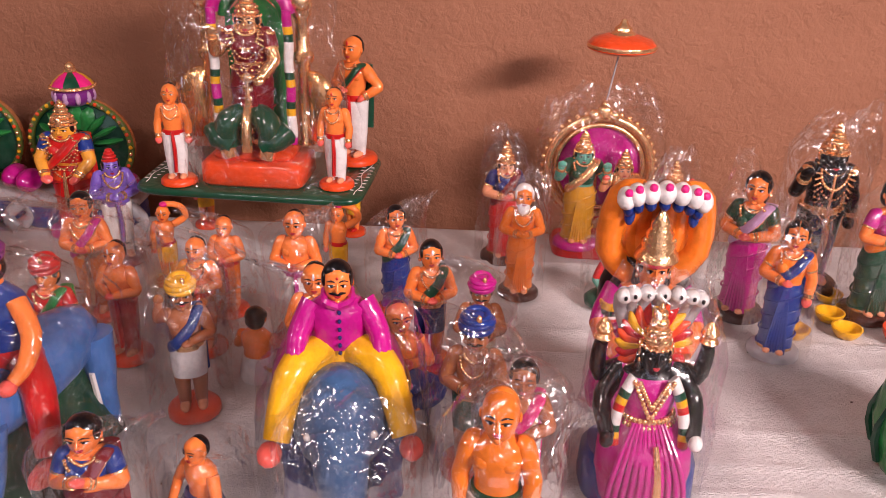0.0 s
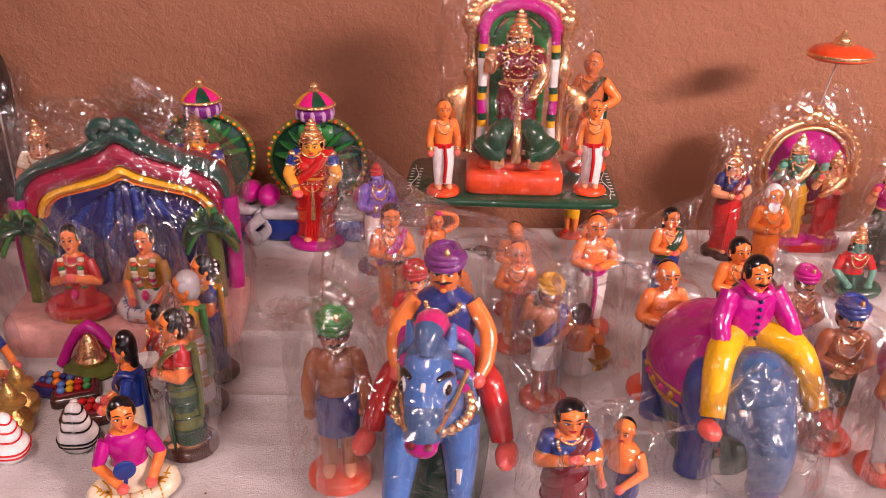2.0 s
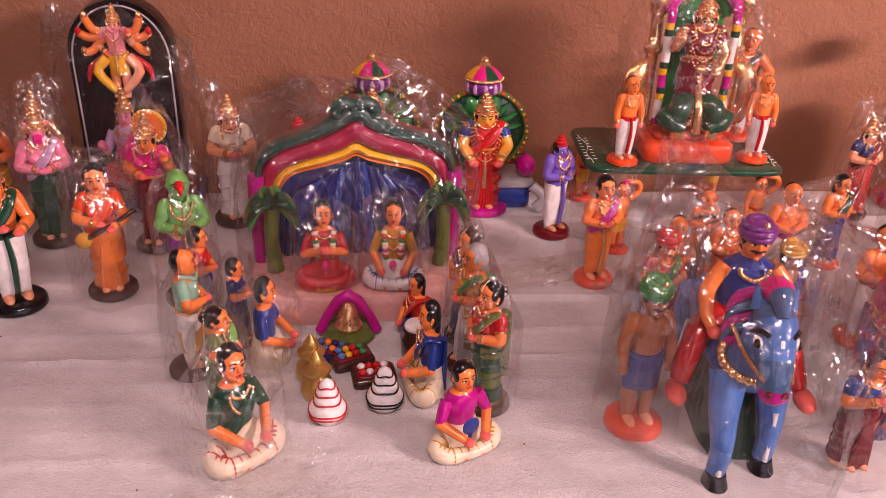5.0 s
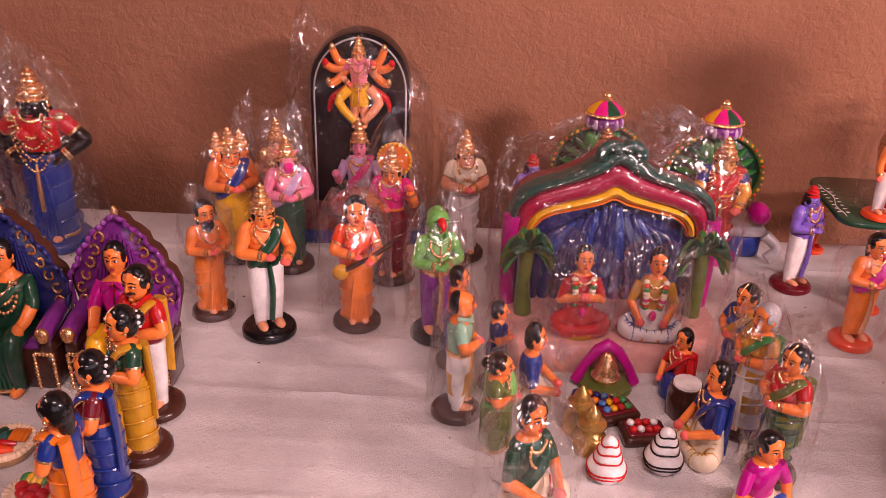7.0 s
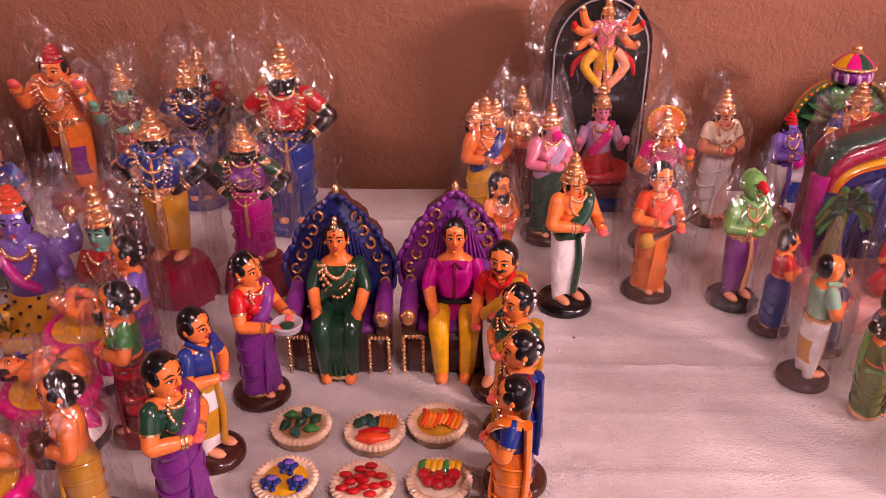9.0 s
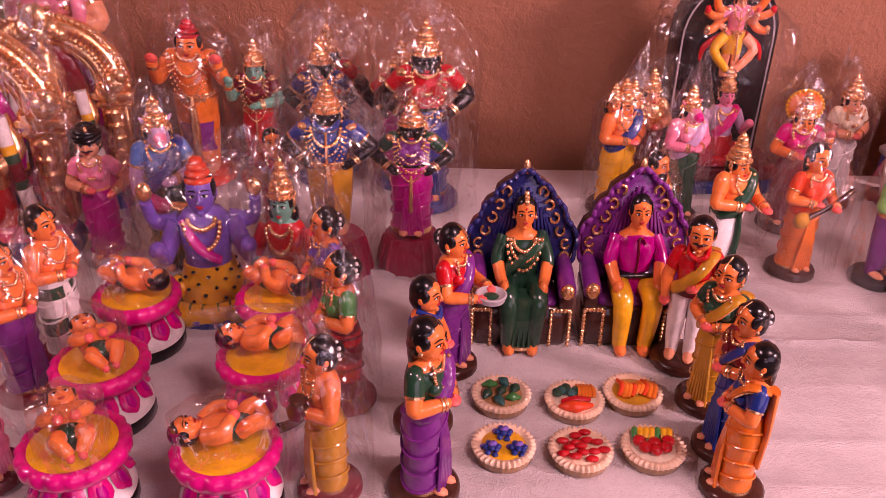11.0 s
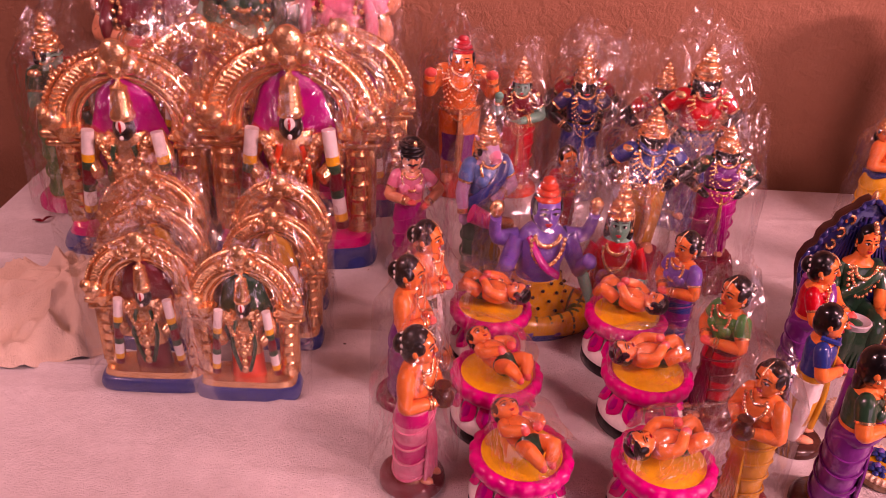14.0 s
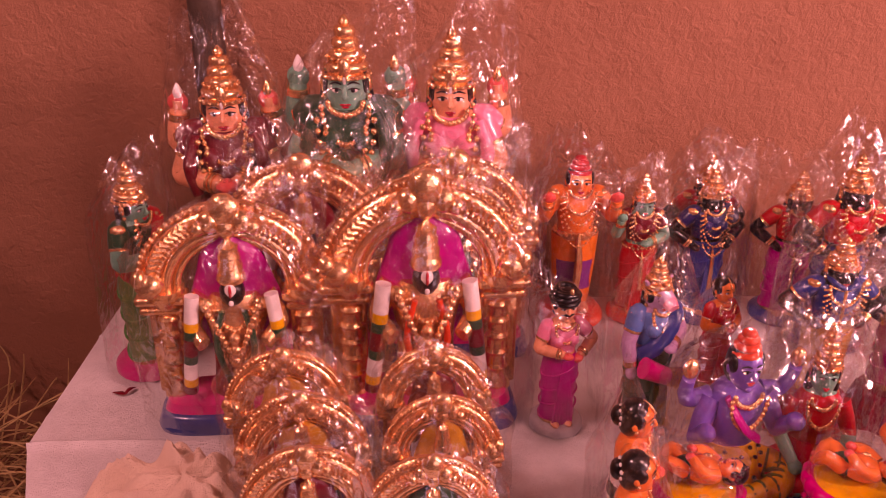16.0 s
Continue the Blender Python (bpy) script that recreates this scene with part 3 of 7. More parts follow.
    if sash:
        s.tube([(0.15, 0.08, 0.64), (0.13, -0.07, 0.66), (0.03, -0.16, 0.52), (-0.13, -0.13, 0.36)], [0.05, 0.06, 0.065, 0.06], sash, 10, 0.5)
        s.loft([(0.1, 0.15, 0.1, 0.1, 0.035), (0.1, 0.15, 0.64, 0.07, 0.035)], sash, 12)
    if jewels:
        necklace(s, 0.665, 0.09, 0.13, 0.06, r=0.018)
        necklace(s, 0.65, 0.12, 0.15, 0.17, r=0.018, n=17)
    if garland:
        for sx in (-1, 1):
            for i in range(9):
                s.ball(sx * (0.125 - 0.004 * i), -0.125 - 0.045 * math.sin(i * 0.5), 0.665 - 0.04 * i, 0.046, 0.036, 0.028, ("cream", "orange_red", "green", "cream", "cream", "hot_pink")[i % 6], 10, 6)
        s.ball(0, -0.20, 0.30, 0.05, 0.04, 0.06, "hot_pink", 10, 7)
    tall = hat in ("crown", "jata")
    head(s, 0, -0.02, 0.80 if tall else 0.86, 0.115 if tall else 0.13, skin, hair, hat, hat_col, hair_col, beard, tilak, turn)
    return s


def scaled(s, h, w=1.0):
    s.v = [(a * h * w, b * h * w, c * h) for a, b, c in s.v]
    return s


FILMS = 0


def bag(x, y, h, rx, ry, yaw=0.0, z=TABLE, flop=0.0):
    """A loose clear sleeve over a figure: pleated round the body, pressed flat and creased above the head."""
    global FILMS
    FILMS += 1
    rnd = random.Random(FILMS * 17)
    s = Shape()
    n, k = 52, 26
    off = Vector((rnd.uniform(-50, 50), rnd.uniform(-50, 50), rnd.uniform(-50, 50)))
    lean_x, lean_y = rnd.uniform(-0.35, 0.35) * rx, rnd.uniform(-0.2, 0.2) * ry
    taper, skew, twist = rnd.uniform(0.15, 0.55), rnd.uniform(-0.10, 0.10), rnd.uniform(-0.5, 0.5)
    start = rnd.uniform(0.60, 0.74)
    if flop:
        lean_x, start = rnd.choice((-1, 1)) * rnd.uniform(0.7, 1.3) * flop * rx, 0.66
    rings = []
    for i in range(k + 1):
        u = i / k
        neck = max(0.0, (u - start) / (1 - start))
        fx = (1.0 - 0.06 * u) * (1 - taper * neck ** 1.6)
        fy = (1.0 - 0.06 * u) * (1 - 0.96 * neck ** 0.9)
        w = twist * neck
        ring = []
        for j in range(n):
            a = TAU * j / n
            c, sn = math.cos(a), math.sin(a)
            p = Vector((c * rx * 26 + u * 0.8, sn * ry * 26, u * h * 9)) + off
            pleat = 0.5 - abs(noise.noise(p))
            q = Vector((c * rx * 60, sn * ry * 60 + u * 2.0, u * h * 26)) + off
            fine = 0.5 - abs(noise.noise(q))
            f = 1.0 + (0.26 * pleat + 0.10 * fine - 0.10) * (0.45 + 0.75 * u)
            px, py = c * rx * fx * f, sn * ry * fy * f + (0.10 * fine + 0.16 * pleat - 0.1) * ry * neck
            top = 1 + neck * (skew * c * 1.4 + 0.10 * noise.noise(Vector((c * 1.6, 0, 0)) + off) + 0.05 * noise.noise(Vector((c * 5, sn, 0)) + off))
            ring.append((px * math.cos(w) - py * math.sin(w) + lean_x * neck * neck, px * math.sin(w) + py * math.cos(w) + lean_y * u * u, 0.002 + max(0.0, h * (u - 0.10 * flop * neck * neck) * top + h * 0.012 * fine * min(1.0, u * 6))))
        rings.append(ring)
    s.quad_rings(rings, "film", caps=False)
    return thing("plastic_bag", s, x, y, z, yaw, "clear crinkled plastic bag pulled over a painted doll", "plastic bag", "plastic bags over the dolls")


def doll(x, y, h, s, yaw, label, film=0.0, group="", name="figurine", z=TABLE, w=1.0, category="doll", bag_w=1.0):
    """Sets a one-unit figure on the table at height h; film: how far its bag rises above it."""
    ob = thing(name, scaled(s, h, w), x, y, z, yaw, label, category, group)
    if film and group == "figures of the procession":
        film, bag_w = film + 0.07, bag_w * 1.22
    if film:
        vs = s.v
        rx = max(abs(p[0]) for p in vs) * 1.06 * bag_w + 0.004
        ry = max(abs(p[1]) for p in vs) * 1.06 * bag_w + 0.004
        top = max(p[2] for p in vs)
        bag(x, y, top * (1.0 + film), rx, ry, yaw, z, 1.0 if group == "figures of the procession" and top < 0.2 else 0.0)
    return ob

# ---- setting ----


def grid_sheet(x0, x1, y0, y1, nx, ny, height, mat):
    s = Shape()
    rings = [[(x0 + (x1 - x0) * i / nx, y0 + (y1 - y0) * j / ny, height(x0 + (x1 - x0) * i / nx, y0 + (y1 - y0) * j / ny)) for i in range(nx + 1)] for j in range(ny + 1)]
    s.quad_rings(rings, mat, close=False)
    return s


def wall_block(name, x0, y0, z0, x1, y1, z1, mat, label):
    s = Shape()
    s.box(x0, y0, z0, x1, y1, z1, mat, 0.004)
    return thing(name, s, 0, 0, 0, 0, label, "wall" if "wall" in name else name, kind="structure", smooth=False)


wall_block("wall_north", -5.0, WALL_Y, 0, 4.0, WALL_Y + 0.2, 2.9, "plaster", "rough terracotta-coloured plaster wall behind the table")
# unseen walls and lintel, added to close the room round an assumed shopfront
wall_block("unseen_wall_west", -5.2, -3.6, 0, -5.0, WALL_Y + 0.2, 2.9, "plaster", "unseen plain plastered end wall added to close the room")
wall_block("unseen_wall_east", 4.0, -3.6, 0, 4.2, WALL_Y + 0.2, 2.9, "plaster", "unseen plain plastered end wall added to close the room")
wall_block("unseen_wall_south_left", -5.0, -3.6, 0, -1.6, -3.4, 2.9, "plaster", "unseen plain plastered wall added beside the assumed shopfront")
wall_block("unseen_wall_south_right", 2.8, -3.6, 0, 4.0, -3.4, 2.9, "plaster", "unseen plain plastered wall added beside the assumed shopfront")
wall_block("unseen_wall_south_lintel", -1.6, -3.6, 2.6, 2.8, -3.4, 2.9, "plaster", "unseen plastered lintel added over the assumed shopfront")
wall_block("floor", -5.2, -3.6, -0.1, 4.2, WALL_Y + 0.2, 0.0, "floor", "dusty dark concrete floor")
wall_block("ceiling", -5.2, -3.6, 2.9, 4.2, WALL_Y + 0.2, 3.0, "ceiling", "unseen added ceiling, dark to cut bounced light")

# unseen ground, added beyond the assumed opening
ground = Shape()
ground.box(-60, -120, -0.3, 60, -3.6, -0.1, "floor", 0.01)
thing("ground", ground, 0, 0, 0, 0, "unseen bare earth added outside the assumed shopfront", "ground", kind="structure", smooth=False)

LEFT, FRONT, BACK, RIGHT = -2.69, 0.385, 1.21, 1.3


def table_mesh():
    s = Shape()
    s.box(LEFT + 0.02, FRONT + 0.02, TABLE - 0.05, RIGHT, BACK - 0.02, TABLE - 0.012, "wood", 0.004)
    return s


table = new("table")
table.location = (0, 0, 0)
tagged(table, "long trestle table under a white cotton sheet", "table")
part("tabletop", table_mesh(), table)
for lx in (LEFT + 0.15, -1.3, 0.0, RIGHT - 0.1):
    for ly in (FRONT + 0.12, BACK - 0.1):
        q = Shape()
        q.box(lx - 0.025, ly - 0.025, 0, lx + 0.025, ly + 0.025, TABLE - 0.05, "wood", 0.004)
        part("leg", q, table)


def sheet():
    """The cloth: a lightly creased top that rolls over the edges and hangs."""
    s = Shape()
    nx, ny = 300, 170
    rows = []
    hang = 0.32
    for j in range(ny + 1):
        row = []
        for i in range(nx + 1):
            v = -0.30 + 1.44 * j / ny
            u = -0.12 + 1.12 * i / nx
            x, y, z = LEFT + (RIGHT - LEFT) * max(u, 0), FRONT + (BACK - FRONT) * min(max(v, 0), 1), TABLE
            wob = noise.noise(Vector((x * 5, y * 5, 1))) * 0.5 + noise.noise(Vector((x * 2, y * 3, 7)))
            z += 0.0012 * wob
            for cy, amp in ((0.47, 0.0018), (0.53, 0.0022), (0.575, 0.0016), (0.62, 0.003), (0.66, 0.0018), (0.71, 0.003), (0.77, 0.002), (0.845, 0.0045), (0.90, 0.0022), (1.09, 0.005)):
                z += 1.9 * amp * math.exp(-((y - cy - 0.006 * math.sin(x * 3 + cy * 9)) / 0.004) ** 2) * (0.5 + noise.noise(Vector((x * 2.1, cy * 7, 3))))
            for cx, amp in ((-2.2, 0.002), (-0.52, 0.0018), (0.27, 0.004), (-1.15, 0.0016)):
                z += 1.8 * amp * math.exp(-((x - cx - 0.02 * math.sin(y * 4)) / 0.005) ** 2)
            inset = 0.0 if y > 0.845 else 0.40 * (0.845 - y)
            x += inset * max(0.0, 1 - (x - LEFT) / 0.5)
            over = 0.0
            if v < 0:
                over = -v * 0.9
                y -= 0.012 + 0.02 * math.sin(x * 22) * min(1, over * 5) + 0.015 * min(1, over * 4)
            elif v > 1:
                over = (v - 1) * 2.2
                y += 0.008
            if u < 0:
                o2 = -u * 3.2
                x -= 0.012 + 0.018 * math.sin(y * 24) * min(1, o2 * 4)
                over = max(over, o2)
            row.append((x, y, z - over))
        rows.append(row)
    s.quad_rings(rows, "cloth", close=False)
    return s


cloth_ob = thing("tablecloth", sheet(), 0, 0, 0, 0, "creased white cotton sheet covering the long table", "tablecloth")
mod = cloth_ob.modifiers.new("thickness", "SOLIDIFY")
mod.thickness = 0.0015
mod.offset = -1

# ---- the figures, from the left end of the table to the right ----
DEITY = "bagged deity dolls"
LADIES = "ladies round the lotus cradles"
PARTY = "figures at the seated couple's party"
GUESTS = "guests at the wedding arch"
CROWD = "figures of the procession"


def lute(s):
    s.ball(-0.13, -0.15, 0.50, 0.06, 0.045, 0.06, "mustard", 14, 9)
    s.tube([(-0.12, -0.16, 0.51), (0.06, -0.18, 0.60), (0.24, -0.15, 0.69)], [0.022, 0.016, 0.02], "dark_brown", 8)
    s.tube([(-0.12, -0.18, 0.52), (0.22, -0.17, 0.69)], 0.004, "gold", 5)


def sun_disc(s):
    s.slab([(0.13 * math.cos(TAU * i / 24), 0.90 + 0.12 * math.sin(TAU * i / 24)) for i in range(24)][::-1], 0.05, 0.08, "orange", "yellow")
    for i in range(24):
        s.dot(0.125 * math.cos(TAU * i / 24), 0.05, 0.90 + 0.115 * math.sin(TAU * i / 24), 0.012, "yellow")


def side_heads(s):
    for sx in (-1, 1):
        head(s, sx * 0.085, 0.0, 0.845, 0.055, "skin", "long", "crown", turn=sx * 0.7)


def snout(mat, tip):
    def add(s):
        s.tube([(0, -0.05, 0.85), (0, -0.10, 0.83), (0, -0.135, 0.81)], [0.048, 0.038, 0.028], [mat, tip], 10)
        for sx in (-1, 1):
            s.tube([(sx * 0.05, 0.0, 0.88), (sx * 0.085, -0.01, 0.92)], [0.018, 0.006], mat, 7)
    return add


def gold_drum(s):
    snout("lilac", "pink")(s)
    s.tube([(-0.14, -0.13, 0.52), (-0.02, -0.16, 0.46), (0.10, -0.13, 0.40)], [0.055, 0.045, 0.055], ["hot_pink", "gold"], 14)


def beak(s):
    s.tube([(0, -0.08, 0.91), (0, -0.125, 0.90), (0, -0.135, 0.865)], [0.035, 0.026, 0.008], "red", 9)


def silver_plate(s):
    s.lathe(0, -0.27, [(0.57, 0.06), (0.58, 0.085), (0.615, 0.095), (0.62, 0.085), (0.60, 0.05), (0.60, 0.01)], "grey", 20)
    s.lathe(0, -0.27, [(0.602, 0.045), (0.612, 0.03), (0.614, 0.004)], "dark_green", 14)


def pot_in_arms(s):
    s.lathe(0.02, -0.15, [(0.56, 0.03), (0.58, 0.055), (0.62, 0.06), (0.66, 0.035), (0.68, 0.045), (0.69, 0.04)], "dark_brown", 16)


def arched_idol(robe, under, foot, base):
    """A gilded deity standing under an arch on two pillars, one unit high."""
    s = Shape()
    w = 0.40
    s.loft([(0, 0, 0, w, 0.17), (0, 0, 0.03, w * 1.02, 0.175), (0, 0, 0.075, w * 0.98, 0.165), (0, 0, 0.09, w * 0.93, 0.15)], base, 30, 4)
    s.loft([(0, 0, 0.09, w * 0.93, 0.14), (0, 0, 0.13, w * 0.88, 0.13)], foot, 26, 4)
    for sx in (-1, 1):
        s.lathe(sx * 0.31, 0.02, [(0.12, 0.07), (0.16, 0.065), (0.18, 0.05), (0.54, 0.046), (0.56, 0.065), (0.58, 0.075), (0.60, 0.085), (0.63, 0.085)], "gold", 14)
        for i in range(5):
            s.lathe(sx * 0.31, 0.02, [(0.2 + i * 0.07, 0.05), (0.215 + i * 0.07, 0.06), (0.23 + i * 0.07, 0.05)], "gold", 12)
        s.ball(sx * 0.36, -0.02, 0.66, 0.07, 0.07, 0.06, "gold", 10, 6)
        s.dot(sx * 0.40, -0.05, 0.70, 0.04, "gold")
    for r, y, t, m in ((0.36, 0.03, 0.05, "gold"), (0.30, 0.0, 0.028, "gold"), (0.405, 0.03, 0.026, "old_gold"), (0.255, 0.02, 0.02, "gold")):
        s.arc(0, y, 0.62, r, r * 0.88, 0, 180, t, m, 26, 8)
    plate = []
    for i in range(31):
        a = math.pi * i / 30
        c, n = math.cos(a), 0.88 * math.sin(a)
        plate.append([(0.425 * c, 0.075, 0.62 + 0.425 * n), (0.425 * c, 0.03, 0.62 + 0.425 * n), (0.34 * c, 0.012, 0.62 + 0.34 * n), (0.25 * c, 0.03, 0.62 + 0.25 * n), (0.25 * c, 0.075, 0.62 + 0.25 * n)])
    s.quad_rings(plate, "gold")
    for sx in (-1, 1):
        s.box(sx * 0.33 - 0.115, -0.04, 0.565, sx * 0.33 + 0.115, 0.09, 0.605, "gold", 0.01)
        s.box(sx * 0.33 - 0.10, -0.03, 0.52, sx * 0.33 + 0.10, 0.09, 0.555, "old_gold", 0.01)
        s.box(sx * 0.32 - 0.075, 0.0, 0.13, sx * 0.32 + 0.075, 0.09, 0.56, "old_gold", 0.01)
    for i in range(40):
        a = math.pi * (i + 0.5) / 40
        s.dot(0.335 * math.cos(a), -0.028, 0.62 + 0.335 * 0.88 * math.sin(a), 0.012, "gold")
        s.dot(0.425 * math.cos(a), 0.0, 0.62 + 0.425 * 0.88 * math.sin(a), 0.015, "gold")
        s.tube([(0.345 * math.cos(a), -0.015, 0.62 + 0.345 * 0.88 * math.sin(a)), (0.385 * math.cos(a + 0.05), -0.02, 0.62 + 0.385 * 0.88 * math.sin(a + 0.05))], [0.011, 0.017], "gold", 6)
        s.dot(0.285 * math.cos(a), -0.005, 0.62 + 0.285 * 0.88 * math.sin(a), 0.011, "gold")
    for x, z, r in ((0, 1.0, 0.075), (-0.07, 0.955, 0.05), (0.07, 0.955, 0.05), (0, 0.93, 0.05), (0.12, 0.93, 0.035), (-0.12, 0.93, 0.035)):
        s.ball(x, -0.03, z - 0.02, r, 0.045, r, "gold", 10, 7)
    s.loft([(0, 0.05, 0.36, 0.19, 0.05), (0, 0.05, 0.50, 0.22, 0.055), (0, 0.05, 0.60, 0.20, 0.055), (0, 0.04, 0.70, 0.165, 0.05), (0, 0.03, 0.77, 0.145, 0.05), (0, 0.02, 0.825, 0.10, 0.04), (0, 0.02, 0.855, 0.04, 0.03)], under, 20)
    s.loft([(0, 0, 0.13, 0.135, 0.08), (0, 0, 0.3, 0.12, 0.08), (0, 0, 0.43, 0.125, 0.085), (0, 0, 0.55, 0.155, 0.085), (0, 0, 0.61, 0.10, 0.06)], [robe, "gold", "gold", "gold"], 20)
    for sx in (-1, 1):
        s.tube([(sx * 0.14, 0, 0.6), (sx * 0.2, -0.03, 0.48), (sx * 0.14, -0.11, 0.42)], [0.05, 0.045, 0.035], "gold", 9)
        bands = ("white", "white", "white", "yellow", "dark_green", "maroon", "maroon", "dark_green", "white", "white", "yellow", "maroon")
        s.tube([(sx * (0.175 + 0.005 * i), -0.075 - 0.01 * math.sin(i * 0.3), 0.63 - i * 0.038) for i in range(13)], 0.033, bands, 12)
        for i in range(9):
            s.dot(sx * (0.02 + 0.012 * i), -0.105, 0.36 + 0.028 * i, 0.018, "gold")
    for i in range(5):
        s.dot(0, -0.11, 0.22 + i * 0.055, 0.03, "gold")
    s.ball(0, -0.04, 0.63, 0.058, 0.06, 0.065, "black", 14, 9)
    s.ball(0, -0.09, 0.655, 0.026, 0.016, 0.030, "white", 8, 5)
    s.ball(0, -0.103, 0.655, 0.008, 0.008, 0.030, "red", 7, 4)
    s.dot(0, -0.098, 0.60, 0.012, "white")
    s.lathe(0, -0.03, [(0.675, 0.062), (0.69, 0.068), (0.71, 0.062), (0.72, 0.056), (0.75, 0.058), (0.765, 0.050), (0.79, 0.052), (0.805, 0.044), (0.83, 0.045), (0.845, 0.02), (0.87, 0.006)], "gold", 16)
    for d, n in ((0.09, 13), (0.16, 17), (0.24, 21)):
        necklace(s, 0.56, 0.05 + d * 0.22, 0.085, d, r=0.011, n=n)
    for sx in (-1, 1):
        s.ball(sx * 0.12, -0.05, 0.575, 0.04, 0.035, 0.035, "gold", 10, 7)
        s.tube([(sx * 0.05, -0.09, 0.56), (sx * 0.085, -0.10, 0.40), (sx * 0.03, -0.10, 0.2)], [0.012, 0.016, 0.014], "orange_red" if robe == "red" else "dark_green", 7)
    return s


def upper_deity(skin, robe, low):
    """A crowned four-armed figure standing on a lotus foot."""
    s = standing(skin=skin, top=robe, low=low, hat="crown", hair="long", base="maroon", right="fold", left="fold", tilak="white")
    arms(s, "raise", "raise", skin, robe)
    for sx in (-1, 1):
        s.lathe(sx * 0.145, 0.02, [(0.855, 0.008), (0.865, 0.015), (0.882, 0.017), (0.90, 0.009), (0.91, 0.003)], "white" if sx < 0 else "gold", 12)
        s.tube([(sx * 0.146, 0.02, 0.855), (sx * 0.15, 0.025, 0.825)], 0.020, skin, 10)
        s.tube([(sx * 0.09, -0.075, 0.76), (sx * 0.12, -0.085, 0.66), (sx * 0.10, -0.10, 0.56)], [0.016, 0.024, 0.018], robe, 9)
    necklace(s, 0.74, 0.085, 0.1, 0.22, n=21)
    necklace(s, 0.70, 0.06, 0.1, 0.12, n=15)
    return s


doll(-2.495, 1.130, 0.402, upper_deity("fair", "maroon", "maroon"), 8, "crowned goddess doll in maroon with gold chains", 0.06, DEITY)
doll(-2.330, 1.135, 0.440, upper_deity("green_skin", "dark_green", "maroon"), 0, "large green-skinned crowned god doll with gold chains", 0.05, DEITY)
doll(-2.190, 1.140, 0.424, upper_deity("fair", "pink", "magenta"), -4, "large fair crowned god doll in pink with a bow", 0.05, DEITY)
doll(-2.600, 1.020, 0.285, standing(extra=chains, skin="green_skin", top="dark_green", low="green", hat="crown", hair="long", base="hot_pink", right="fold", left="down", sash="red", tilak="white"), 70, "green-skinned crowned doll turned sideways on a pink foot", 0.06, DEITY)
for args, robe, under in (((-2.452, 0.905, 0.285), "maroon", "magenta"), ((-2.227, 0.901, 0.314), "red", "magenta"), ((-2.385, 1.045, 0.285), "red", "maroon"), ((-2.185, 1.060, 0.285), "maroon", "maroon")):
    doll(*args, arched_idol(robe, under, "hot_pink", "blue"), 4, "large gilded arched shrine doll on a blue foot", 0.05, "large gilded arched shrines", "arched_idol", w=0.90, category="shrine doll")
for args, robe, under in (((-2.330, 0.600, 0.182), "maroon", "maroon"), ((-2.223, 0.593, 0.177), "orange_red", "dark_green"), ((-2.345, 0.675, 0.185), "red", "mustard"), ((-2.212, 0.688, 0.172), "dark_green", "mustard"), ((-2.372, 0.750, 0.185), "red", "mustard"), ((-2.219, 0.770, 0.175), "dark_green", "maroon")):
    doll(*args, arched_idol(robe, under, "gold", "blue"), 2, "small gilded arched shrine doll on a blue foot", 0.06, "small gilded arched shrines", "arched_idol", w=0.80, category="shrine doll")

doll(-2.066, 0.877, 0.191, standing(skin="fair", top="pink", low="magenta", base="grey", hair="short", hat="turban", hat_col="black", right="fold", left="hip", beard="moustache"), 10, "small dancer doll in pink on a silver foot", 0.06, DEITY)
doll(-2.005, 1.150, 0.270, standing(skin="skin", top="orange", low="orange", bare=True, hat="jata", hat_col="red", base="orange_red", right="bless", left="bless", lower="dhoti", stripe="purple", extra=chains), 0, "red-turbaned ascetic god doll with orange cloth", 0.07, DEITY, w=1.1)
doll(-1.908, 1.150, 0.225, standing(extra=chains, skin="green_skin", top="maroon", low="red", hat="crown", base="orange_red", right="bless", left="fold", hair="long"), 0, "green-faced crowned goddess doll", 0.05, DEITY)
doll(-1.968, 0.854, 0.235, standing(extra=gold_drum, skin="lilac", top="sky_blue", low="dark_green", hat="crown", base="grey", right="down", left="fold", sash="blue"), 25, "pale horse-headed god doll in blue with a gold drum", 0.05, DEITY)
doll(-1.850, 0.955, 0.165, standing(skin="skin", top="red", low="red", hair="bun", base="maroon"), 20, "small kneeling devotee doll in red", 0.05, DEITY)
for args, top, low, sk, yw in (((-1.801, 1.192, 0.240), "red", "blue", "black", 0), ((-1.808, 1.153, 0.230), "navy", "blue", "black", 10), ((-1.682, 1.146, 0.230), "red", "magenta", "black", -5), ((-1.643, 1.075, 0.277), "red", "blue", "black", 5)):
    doll(*args, standing(skin=sk, top=top, low=low, hat="crown", hair="long", base="blue", right="hip", left="hip", sleeve=top, extra=chains), yw, "dark-faced crowned god doll with red sleeves", 0.1, DEITY, w=1.1)
doll(-1.759, 0.862, 0.255, on_plinth(standing(extra=chains, skin="black", top="blue", low="mustard", lower="dhoti", hat="crown", hair="long", base="", right="hip", left="hip", sleeve="blue"), "red_glitter", 0.2), 0, "black-faced crowned god doll in blue with hands on hips", 0.05, DEITY)
